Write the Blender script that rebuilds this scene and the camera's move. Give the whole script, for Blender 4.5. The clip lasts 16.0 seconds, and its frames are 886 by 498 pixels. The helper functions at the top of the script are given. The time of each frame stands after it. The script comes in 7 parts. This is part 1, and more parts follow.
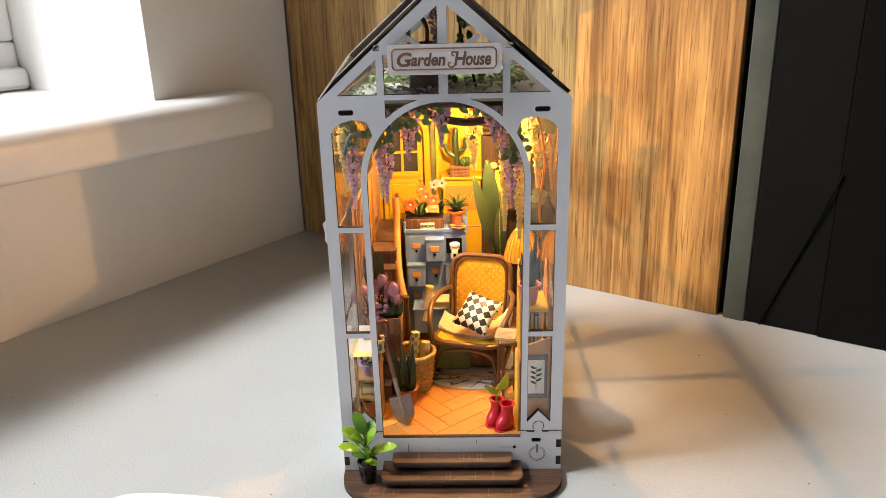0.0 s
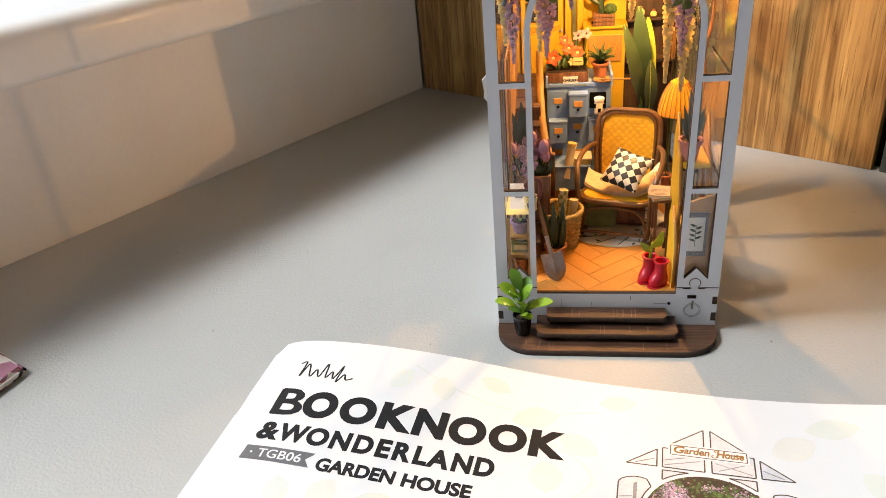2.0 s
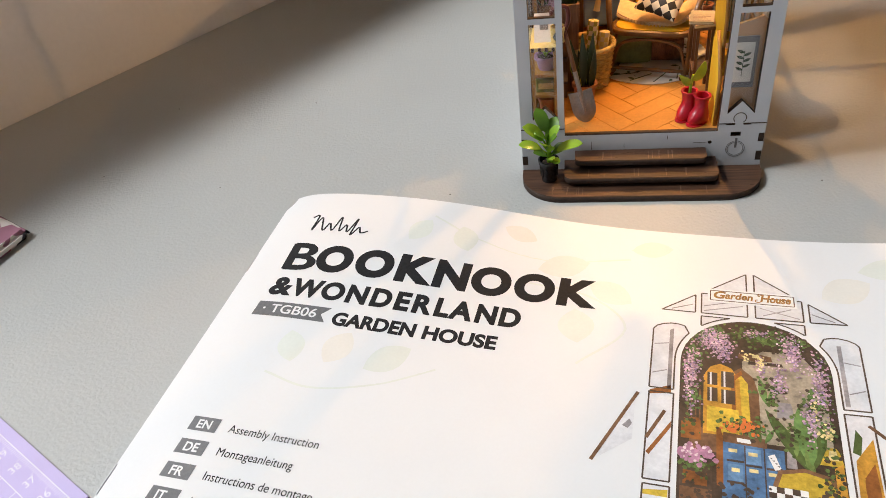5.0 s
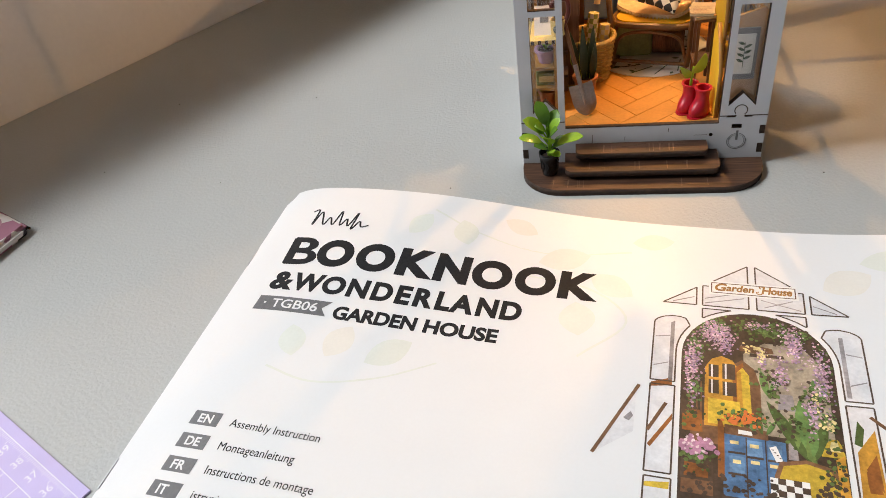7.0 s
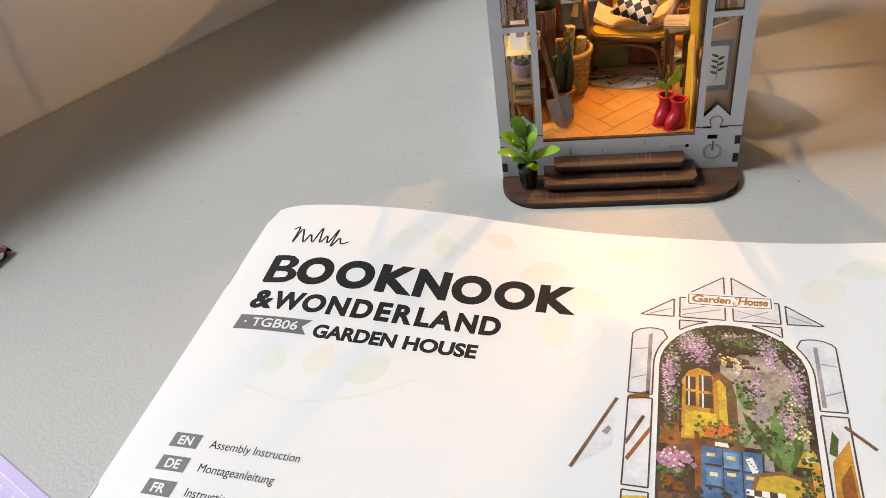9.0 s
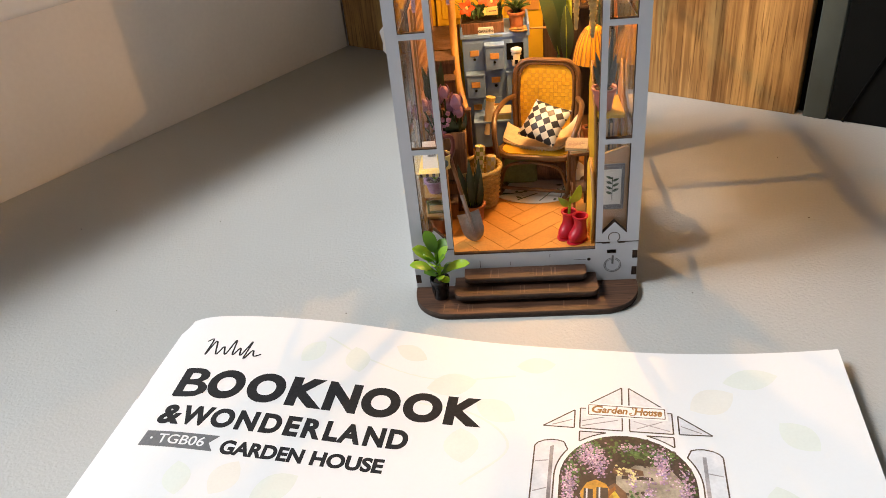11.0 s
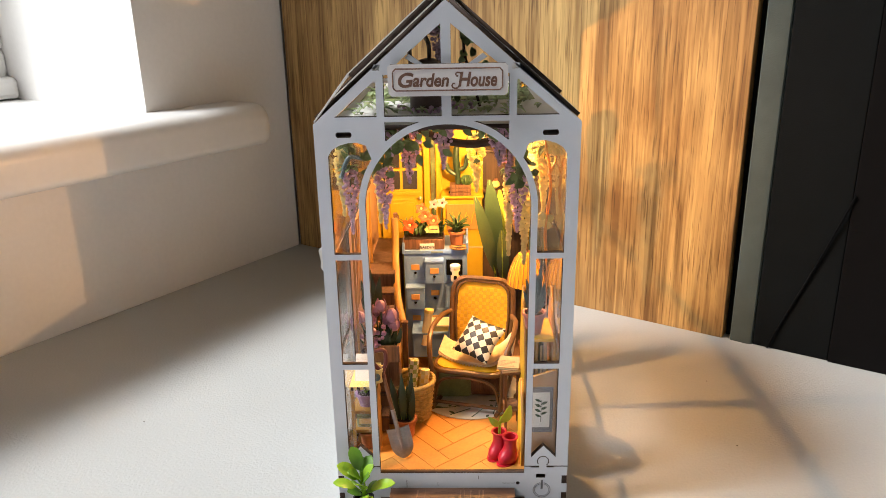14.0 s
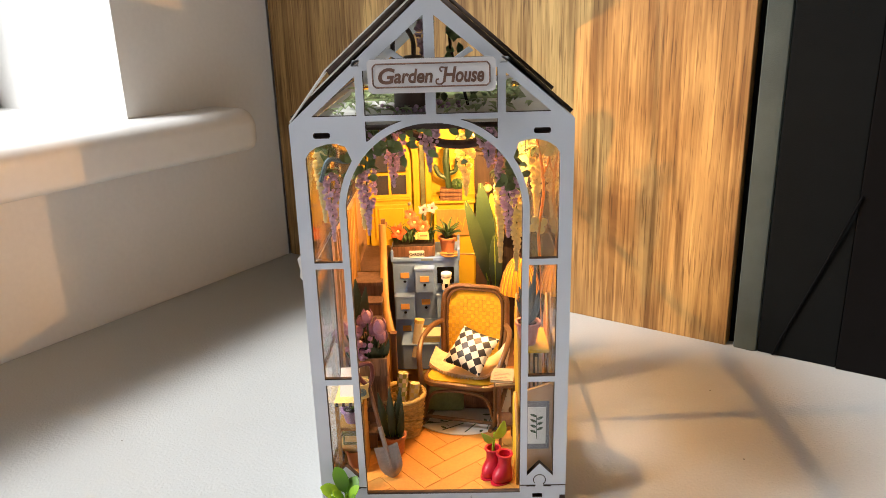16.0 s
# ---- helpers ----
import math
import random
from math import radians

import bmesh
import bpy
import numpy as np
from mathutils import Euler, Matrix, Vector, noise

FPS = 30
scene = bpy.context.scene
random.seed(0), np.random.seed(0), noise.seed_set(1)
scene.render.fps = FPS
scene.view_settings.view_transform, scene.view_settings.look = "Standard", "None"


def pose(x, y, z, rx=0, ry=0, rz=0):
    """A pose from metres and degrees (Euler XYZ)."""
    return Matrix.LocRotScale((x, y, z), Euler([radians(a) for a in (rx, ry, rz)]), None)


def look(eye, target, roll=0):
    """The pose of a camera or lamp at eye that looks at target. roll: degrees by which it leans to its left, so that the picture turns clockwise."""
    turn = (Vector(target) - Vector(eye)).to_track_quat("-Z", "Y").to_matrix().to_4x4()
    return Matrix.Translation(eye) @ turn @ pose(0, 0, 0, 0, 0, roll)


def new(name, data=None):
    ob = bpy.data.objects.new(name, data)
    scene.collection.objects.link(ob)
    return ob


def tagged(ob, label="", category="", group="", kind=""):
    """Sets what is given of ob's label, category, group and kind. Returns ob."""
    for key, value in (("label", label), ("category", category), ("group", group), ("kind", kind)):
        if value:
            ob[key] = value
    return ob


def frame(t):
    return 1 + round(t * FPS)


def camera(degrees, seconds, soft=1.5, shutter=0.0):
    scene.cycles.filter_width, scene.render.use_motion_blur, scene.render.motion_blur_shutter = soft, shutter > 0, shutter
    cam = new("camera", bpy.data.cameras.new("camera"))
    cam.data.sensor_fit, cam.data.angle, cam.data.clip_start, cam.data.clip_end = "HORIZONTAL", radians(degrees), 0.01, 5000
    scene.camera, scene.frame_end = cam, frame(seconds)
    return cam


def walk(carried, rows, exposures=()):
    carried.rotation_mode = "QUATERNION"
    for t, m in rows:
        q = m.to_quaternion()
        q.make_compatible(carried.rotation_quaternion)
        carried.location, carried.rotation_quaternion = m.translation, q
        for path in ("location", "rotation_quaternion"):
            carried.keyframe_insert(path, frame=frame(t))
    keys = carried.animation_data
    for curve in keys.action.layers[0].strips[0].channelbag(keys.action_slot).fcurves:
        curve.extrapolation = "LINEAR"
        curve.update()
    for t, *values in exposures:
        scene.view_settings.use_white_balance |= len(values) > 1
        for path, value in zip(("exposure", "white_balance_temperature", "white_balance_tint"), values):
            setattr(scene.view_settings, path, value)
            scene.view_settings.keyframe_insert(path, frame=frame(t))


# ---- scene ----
cam = camera(61.3, 16.0, 0.8)
PATH = [
    (0, (0.0085, -0.3247, 0.2341), (-0.0218, 0.6205, -0.0908), -1.48),
    (0.5, (0.0079, -0.3243, 0.2340), (-0.0352, 0.6154, -0.1052), -1.46),
    (1, (-0.0052, -0.3265, 0.2318), (-0.0777, 0.5991, -0.1397), -1.99),
    (1.5, (-0.0214, -0.3338, 0.2355), (-0.1414, 0.5626, -0.1913), -3.45),
    (2, (-0.0239, -0.3253, 0.2355), (-0.1756, 0.5320, -0.2564), -5.29),
    (2.5, (-0.0258, -0.3154, 0.2257), (-0.1906, 0.5073, -0.3183), -6.56),
    (3, (-0.0303, -0.3103, 0.2124), (-0.2018, 0.4824, -0.3725), -7.45),
    (3.5, (-0.0287, -0.3091, 0.2100), (-0.2031, 0.4650, -0.3985), -8.00),
    (4, (-0.0283, -0.3098, 0.2112), (-0.2068, 0.4524, -0.4110), -8.41),
    (6.5, (-0.0253, -0.3077, 0.2101), (-0.2081, 0.4440, -0.4235), -9.11),
    (7, (-0.0267, -0.3093, 0.2100), (-0.2107, 0.4412, -0.4247), -9.24),
    (7.5, (-0.0275, -0.3097, 0.2110), (-0.2104, 0.4425, -0.4221), -9.30),
    (8, (-0.0244, -0.3089, 0.2121), (-0.2072, 0.4439, -0.4202), -9.48),
    (10.5, (-0.0134, -0.3060, 0.2165), (-0.1387, 0.4956, -0.3680), -7.93),
    (11, (-0.0053, -0.3088, 0.2254), (-0.0987, 0.5278, -0.3144), -6.02),
    (11.5, (0.0025, -0.3083, 0.2311), (-0.0634, 0.5588, -0.2626), -4.35),
    (12, (0.0084, -0.3019, 0.2337), (-0.0315, 0.5941, -0.2086), -2.83),
    (12.5, (0.0133, -0.3019, 0.2366), (-0.0144, 0.6148, -0.1620), -1.91),
    (13, (0.0088, -0.3053, 0.2379), (-0.0132, 0.6251, -0.1278), -1.34),
    (13.5, (0.0058, -0.3076, 0.2381), (-0.0159, 0.6331, -0.1002), -1.09),
    (14, (0.0054, -0.3060, 0.2384), (-0.0190, 0.6417, -0.0799), -1.05),
    (14.5, (0.0035, -0.3012, 0.2340), (-0.0192, 0.6514, -0.0693), -1.12),
    (15, (0.0065, -0.2977, 0.2339), (-0.0179, 0.6566, -0.0640), -1.30),
    (15.5, (0.0068, -0.2982, 0.2346), (-0.0149, 0.6560, -0.0640), -1.49),
    (16, (0.0099, -0.2877, 0.2319), (-0.0127, 0.6632, -0.0769), -1.69),
]
walk(cam, [(t, look(eye, target, roll)) for t, eye, target, roll in PATH], [(0, 0.14), (1, 0.08), (2.5, -0.30), (3.5, -0.40), (8, -0.44), (11, -0.30), (12.5, 0.06), (14, 0.20), (16, 0.22)])

# ---- world, lights ----
world = bpy.data.worlds.new("world")
scene.world = world
world.use_nodes = True
sky = world.node_tree.nodes.new("ShaderNodeTexSky")
sky.sky_type, sky.sun_disc = "NISHITA", False
sky.sun_elevation, sky.sun_rotation = radians(55), radians(303)
wbg = world.node_tree.nodes["Background"]
world.node_tree.links.new(sky.outputs[0], wbg.inputs[0])
wbg.inputs[1].default_value = 0.1

ROOM = Matrix.Translation((-0.162, 0.425, 0)) @ pose(0, 0, 0, 0, 0, -33)  # corner of the two walls; local x along the far wall, local -y along the window wall


def lamp(name, kind, m, watts, colour, size=0.002, size_y=None):
    data = bpy.data.lights.new(name, kind)
    data.energy, data.color = watts, colour
    if kind == "AREA":
        data.shape, data.size, data.size_y = "RECTANGLE", size, size_y or size
    else:
        data.shadow_soft_size = size
    ob = new(name, data)
    ob.matrix_world = m
    return ob


# daylight that enters by the window beside the desk
lamp("window_daylight", "AREA", ROOM @ look((-0.20, -0.86, 0.60), (0.60, -0.72, 0.58)), 3.4, (0.97, 0.98, 1.0), 0.90, 0.34)
# the bright band of hazy sky high outside the window
lamp("hazy_sky_band", "AREA", ROOM @ look((-2.0, -2.15, 3.5), (0.3, -0.40, 0.0)), 200.0, (0.955, 0.985, 1.0), 1.9, 1.0)
# hazy daylight that falls steeply through the window, across the desk
haze = lamp("hazy_sun", "SUN", ROOM @ look((-0.50, -0.46, 0.80), (0, 0, 0)), 1.8, (0.98, 0.99, 1.0))
haze.data.angle = radians(14)
# the warm bulbs inside the little house
lamp("pendant_bulb", "POINT", pose(0.0165, 0.094, 0.163), 1.0, (1.0, 0.51, 0.165), 0.0007)
lamp("table_lamp_bulb", "POINT", pose(0.0406, 0.076, 0.0995), 0.008, (1.0, 0.55, 0.16), 0.003)

# ---- materials ----


def material(name, colour, rough=0.6, metal=0.0, vary=0.12, scale=60.0, fine=900.0, bump=0.15, spec=0.5, colour2=None, stretch=(1, 1, 1), coat=0.0):
    """A principled surface with variation at two scales: soft blotches and a fine grain that also gives relief."""
    m = bpy.data.materials.new(name)
    m.use_nodes = True
    nt = m.node_tree
    n, link = nt.nodes, nt.links.new
    bsdf = n["Principled BSDF"]
    bsdf.inputs["Roughness"].default_value = rough
    bsdf.inputs["Metallic"].default_value = metal
    bsdf.inputs["Specular IOR Level"].default_value = spec
    bsdf.inputs["Coat Weight"].default_value = coat
    tc = n.new("ShaderNodeTexCoord")
    mp = n.new("ShaderNodeMapping")
    mp.inputs["Scale"].default_value = stretch
    link(tc.outputs["Object"], mp.inputs[0])
    big = n.new("ShaderNodeTexNoise")
    big.inputs["Scale"].default_value, big.inputs["Detail"].default_value = scale, 4
    small = n.new("ShaderNodeTexNoise")
    small.inputs["Scale"].default_value, small.inputs["Detail"].default_value = fine, 3
    link(mp.outputs[0], big.inputs["Vector"])
    link(mp.outputs[0], small.inputs["Vector"])
    mix = n.new("ShaderNodeMath")
    mix.operation = "MULTIPLY_ADD"
    mix.inputs[1].default_value = 0.35
    link(small.outputs["Fac"], mix.inputs[0])
    half = n.new("ShaderNodeMath")
    half.operation = "MULTIPLY"
    half.inputs[1].default_value = 0.65
    link(big.outputs["Fac"], half.inputs[0])
    link(half.outputs[0], mix.inputs[2])
    ramp = n.new("ShaderNodeValToRGB")
    c = Vector(colour)
    d = Vector(colour2) if colour2 else c * (1 - 2 * vary)
    ramp.color_ramp.elements[0].position, ramp.color_ramp.elements[1].position = 0.33, 0.67
    ramp.color_ramp.elements[0].color = (*d, 1)
    ramp.color_ramp.elements[1].color = (*(c if colour2 else c * (1 + vary * 0.5)), 1)
    link(mix.outputs[0], ramp.inputs[0])
    info = n.new("ShaderNodeObjectInfo")
    hsv = n.new("ShaderNodeHueSaturation")
    rng = n.new("ShaderNodeMapRange")
    rng.inputs["To Min"].default_value, rng.inputs["To Max"].default_value = 1 - vary * 0.6, 1 + vary * 0.6
    link(info.outputs["Random"], rng.inputs[0])
    link(rng.outputs[0], hsv.inputs["Value"])
    link(ramp.outputs[0], hsv.inputs["Color"])
    link(hsv.outputs[0], bsdf.inputs["Base Color"])
    if bump:
        b = n.new("ShaderNodeBump")
        b.inputs["Strength"].default_value, b.inputs["Distance"].default_value = bump, 0.0004
        link(small.outputs["Fac"], b.inputs["Height"])
        link(b.outputs[0], bsdf.inputs["Normal"])
    return m


def oak(name, light, dark, scale=1.0, rough=0.5, along=2):
    """Quarter-sawn veneer: long fibres along one axis, broad bands, short dark pores and cathedral arcs."""
    m = bpy.data.materials.new(name)
    m.use_nodes = True
    nt = m.node_tree
    n, link = nt.nodes, nt.links.new
    bsdf = n["Principled BSDF"]
    bsdf.inputs["Roughness"].default_value = rough
    tc = n.new("ShaderNodeTexCoord")

    def noise_at(sx, sz, detail, distort=0.0):
        mp = n.new("ShaderNodeMapping")
        mp.inputs["Scale"].default_value = [(sz if k == along else sx) * scale for k in range(3)]
        t = n.new("ShaderNodeTexNoise")
        t.inputs["Scale"].default_value, t.inputs["Detail"].default_value, t.inputs["Distortion"].default_value = 1.0, detail, distort
        link(tc.outputs["Object"], mp.inputs[0])
        link(mp.outputs[0], t.inputs["Vector"])
        return t

    band, fibre, pore, blotch = noise_at(30, 2.6, 5, 2.2), noise_at(300, 7, 5, 1.0), noise_at(800, 30, 2), noise_at(15, 6, 5, 2.4)
    add = n.new("ShaderNodeMath")
    add.operation = "MULTIPLY_ADD"
    add.inputs[1].default_value = 0.55
    link(fibre.outputs["Fac"], add.inputs[0])
    bm_ = n.new("ShaderNodeMath")
    bm_.operation = "MULTIPLY"
    bm_.inputs[1].default_value = 0.45
    link(band.outputs["Fac"], bm_.inputs[0])
    link(bm_.outputs[0], add.inputs[2])
    ramp = n.new("ShaderNodeValToRGB")
    ramp.color_ramp.elements[0].position, ramp.color_ramp.elements[1].position = 0.39, 0.59
    ramp.color_ramp.elements[0].color, ramp.color_ramp.elements[1].color = (*dark, 1), (*light, 1)
    link(add.outputs[0], ramp.inputs[0])
    pr = n.new("ShaderNodeValToRGB")
    pr.color_ramp.elements[0].position, pr.color_ramp.elements[1].position = 0.34, 0.44
    pr.color_ramp.elements[0].color, pr.color_ramp.elements[1].color = (0.55, 0.5, 0.45, 1), (1, 1, 1, 1)
    link(pore.outputs["Fac"], pr.inputs[0])
    br = n.new("ShaderNodeValToRGB")
    br.color_ramp.elements[0].position, br.color_ramp.elements[1].position = 0.35, 0.65
    br.color_ramp.elements[0].color, br.color_ramp.elements[1].color = (0.60, 0.53, 0.47, 1), (1, 1, 1, 1)
    link(blotch.outputs["Fac"], br.inputs[0])
    out = ramp.outputs[0]
    for r in (pr, br):
        mx = n.new("ShaderNodeMix")
        mx.data_type, mx.blend_type = "RGBA", "MULTIPLY"
        mx.inputs["Factor"].default_value = 1.0
        link(out, mx.inputs["A"])
        link(r.outputs[0], mx.inputs["B"])
        out = mx.outputs["Result"]
    link(out, bsdf.inputs["Base Color"])
    b = n.new("ShaderNodeBump")
    b.inputs["Strength"].default_value, b.inputs["Distance"].default_value = 0.25, 0.0005
    link(fibre.outputs["Fac"], b.inputs["Height"])
    link(b.outputs[0], bsdf.inputs["Normal"])
    return m


def clear(name, tint=(1, 1, 1), gloss=0.05):
    """Thin clear acrylic: light goes straight on, a Fresnel share of it is mirrored."""
    m = bpy.data.materials.new(name)
    m.use_nodes = True
    nt = m.node_tree
    n, link = nt.nodes, nt.links.new
    n.remove(n["Principled BSDF"])
    see, shine, mix, lw = n.new("ShaderNodeBsdfTransparent"), n.new("ShaderNodeBsdfGlossy"), n.new("ShaderNodeMixShader"), n.new("ShaderNodeLayerWeight")
    see.inputs[0].default_value = (*tint, 1)
    shine.inputs["Roughness"].default_value = gloss
    power, scaled = n.new("ShaderNodeMath"), n.new("ShaderNodeMath")
    power.operation, scaled.operation = "POWER", "MULTIPLY_ADD"
    power.inputs[1].default_value, scaled.inputs[1].default_value, scaled.inputs[2].default_value = 5.0, 0.9, 0.035
    lw.inputs["Blend"].default_value = 0.5
    link(lw.outputs["Facing"], power.inputs[0])
    link(power.outputs[0], scaled.inputs[0])
    link(scaled.outputs[0], mix.inputs[0])
    link(see.outputs[0], mix.inputs[1])
    link(shine.outputs[0], mix.inputs[2])
    link(mix.outputs[0], n["Material Output"].inputs[0])
    return m


def glowing(name, colour, strength, base=(0.9, 0.7, 0.3)):
    m = material(name, base, 0.5)
    b = m.node_tree.nodes["Principled BSDF"]
    b.inputs["Emission Color"].default_value, b.inputs["Emission Strength"].default_value = (*colour, 1), strength
    return m


def sheer(name, colour, share=0.5, rough=0.5):
    """A thin translucent sheet: part of the light passes through it in its colour."""
    m = material(name, colour, rough, vary=0.1)
    nt = m.node_tree
    n, link = nt.nodes, nt.links.new
    tl, mix = n.new("ShaderNodeBsdfTranslucent"), n.new("ShaderNodeMixShader")
    tl.inputs[0].default_value = (*colour, 1)
    mix.inputs[0].default_value = share
    link(n["Principled BSDF"].outputs[0], mix.inputs[1])
    link(tl.outputs[0], mix.inputs[2])
    link(mix.outputs[0], n["Material Output"].inputs[0])
    return m


def islands(m, amount):
    """Lets the brightness of a material differ from one loose piece of a mesh to the next."""
    nt = m.node_tree
    n, link = nt.nodes, nt.links.new
    bsdf = n["Principled BSDF"]
    old = bsdf.inputs["Base Color"].links[0].from_socket
    geo, rng, hsv = n.new("ShaderNodeNewGeometry"), n.new("ShaderNodeMapRange"), n.new("ShaderNodeHueSaturation")
    rng.inputs["To Min"].default_value, rng.inputs["To Max"].default_value = 1 - amount, 1 + amount * 0.35
    link(geo.outputs["Random Per Island"], rng.inputs[0])
    link(rng.outputs[0], hsv.inputs["Value"])
    link(old, hsv.inputs["Color"])
    link(hsv.outputs[0], bsdf.inputs["Base Color"])
    return m


DESK = material("desk_laminate", (0.45, 0.458, 0.446), 0.42, vary=0.04, scale=9, fine=620, bump=0.7)
PAINT = material("wall_paint", (0.89, 0.865, 0.83), 0.75, vary=0.03, scale=14, fine=260, bump=0.08)
GLOSS = material("gloss_paint", (0.84, 0.82, 0.79), 0.32, vary=0.03, scale=12, fine=160, bump=0.10, coat=0.2)
OAK = oak("oak_veneer", (0.68, 0.43, 0.155), (0.31, 0.165, 0.05), 0.9)
CLOTH = material("green_cloth", (0.070, 0.088, 0.078), 0.85, vary=0.15, scale=40, fine=2200, bump=0.5)
BLACKCLOTH = material("black_cloth", (0.0032, 0.0040, 0.0040), 0.85, vary=0.15, scale=40, fine=2200, bump=0.4, spec=0.15)
CHARCOAL = material("charcoal_paint", (0.0056, 0.0050, 0.0050), 0.85, vary=0.1, spec=0.06)
BLACK = material("black_plastic", (0.003, 0.003, 0.0034), 0.8, vary=0.1, spec=0.08)
GREY = material("grey_printed_board", (0.56, 0.575, 0.615), 0.62, vary=0.025, scale=90, fine=1500, bump=0.05)
BURNT = material("laser_burnt_edge", (0.055, 0.030, 0.018), 0.8, vary=0.25, scale=300, fine=2500)
SLOTBROWN = material("brown_slot", (0.075, 0.04, 0.032), 0.7, vary=0.2, scale=300)
WALNUT = oak("walnut_print", (0.135, 0.066, 0.037), (0.055, 0.026, 0.015), 1.6, 0.5, 0)
ACRYLIC = clear("clear_acrylic")
PAPER = material("coated_paper", (0.80, 0.80, 0.80), 0.38, vary=0.012, scale=25, fine=900, bump=0.03)
INK = material("black_ink", (0.016, 0.016, 0.018), 0.6, vary=0.25, scale=800, fine=4000, bump=0, spec=0.25)
GREYINK = material("grey_ink", (0.16, 0.16, 0.165), 0.5, vary=0.12, scale=800, fine=4000, bump=0)
STEELWIRE = material("steel_wire", (0.6, 0.6, 0.6), 0.3, 1.0, vary=0.05)
MAT = material("lavender_mat", (0.55, 0.47, 0.76), 0.55, vary=0.03, fine=1800, bump=0.1)

# ---- building in millimetres ----
MM = 0.001


def link_mesh(name, me, mats, parent=None, label="", m=None):
    ob = new(name, me)
    for s in mats if isinstance(mats, (list, tuple)) else [mats]:
        me.materials.append(s)
    if parent is not None:
        ob.parent = parent
    if m is not None:
        ob.matrix_basis = m
    if label:
        ob["label"] = label
    return ob


def part(name, bm, mats, parent=None, label="", smooth=False, m=None):
    """Links a bmesh, drawn in millimetres, as one mesh object under a thing or a part."""
    bmesh.ops.scale(bm, vec=(MM, MM, MM), verts=bm.verts)
    bmesh.ops.recalc_face_normals(bm, faces=bm.faces)
    if smooth:
        for f in bm.faces:
            f.smooth = True
        for e in bm.edges:
            if len(e.link_faces) == 2 and e.calc_face_angle(0) > 0.7:
                e.smooth = False
    me = bpy.data.meshes.new(name)
    bm.to_mesh(me)
    bm.free()
    return link_mesh(name, me, mats, parent, label, m)


def thing(name, label, category, at=(0, 0, 0), rz=0.0, group="", m=None):
    """An empty at the base of a thing; its parts are drawn round it in millimetres."""
    ob = new(name)
    ob.empty_display_size = 0.01
    ob.matrix_basis = m if m is not None else pose(at[0] * MM, at[1] * MM, at[2] * MM, 0, 0, rz)
    return tagged(ob, label, category, group)


def add_box(bm, x0, x1, y0, y1, z0, z1, bevel=0.0, m=None):
    r = bmesh.ops.create_cube(bm, size=1)
    vs = r["verts"]
    bmesh.ops.transform(bm, matrix=Matrix.Translation(((x0 + x1) / 2, (y0 + y1) / 2, (z0 + z1) / 2)) @ Matrix.Diagonal((x1 - x0, y1 - y0, z1 - z0, 1)), verts=vs)
    if bevel:
        es = list({e for v in vs for e in v.link_edges})
        r = bmesh.ops.bevel(bm, geom=es, offset=bevel, segments=2, affect="EDGES", profile=0.5)
        vs = list({v for f in r["faces"] for v in f.verts} | {v for v in vs if v.is_valid})
        if m is not None:
            allv = set()
            stack = [vs[0]]
            while stack:
                v = stack.pop()
                if v not in allv:
                    allv.add(v)
                    stack += [e.other_vert(v) for e in v.link_edges]
            vs = list(allv)
    if m is not None:
        bmesh.ops.transform(bm, matrix=m, verts=vs)
    return bm


def box(*a, **k):
    return add_box(bmesh.new(), *a, **k)


def add_prism(bm, poly, z0, z1, m=None):
    """A flat outline (x, y), drawn up from z0 to z1, then moved by m."""
    m = m or Matrix()
    lo = [bm.verts.new(m @ Vector((x, y, z0))) for x, y in poly]
    hi = [bm.verts.new(m @ Vector((x, y, z1))) for x, y in poly]
    bm.faces.new(lo[::-1])
    bm.faces.new(hi)
    for i in range(len(poly)):
        j = (i + 1) % len(poly)
        bm.faces.new((lo[i], lo[j], hi[j], hi[i]))
    return bm


def prism(*a, **k):
    return add_prism(bmesh.new(), *a, **k)


UPRIGHT = Matrix(((1, 0, 0, 0), (0, 0, 1, 0), (0, 1, 0, 0), (0, 0, 0, 1)))  # outline (x, z), drawn along y
SIDEWAYS = Matrix(((0, 0, 1, 0), (1, 0, 0, 0), (0, 1, 0, 0), (0, 0, 0, 1)))  # outline (y, z), drawn along x


def add_lathe(bm, profile, at=(0, 0, 0), seg=24, m=None):
    rings = []
    m = m or Matrix()
    for r, z in profile:
        rings.append([bm.verts.new(m @ Vector((at[0] + r * math.cos(2 * math.pi * i / seg), at[1] + r * math.sin(2 * math.pi * i / seg), at[2] + z))) for i in range(seg)])
    for a, b in zip(rings, rings[1:]):
        for i in range(seg):
            bm.faces.new((a[i], a[(i + 1) % seg], b[(i + 1) % seg], b[i]))
    for ring, flip in ((rings[0], True), (rings[-1], False)):
        bm.faces.new(ring[::-1] if flip else ring)
    return bm


def lathe(*a, **k):
    return add_lathe(bmesh.new(), *a, **k)


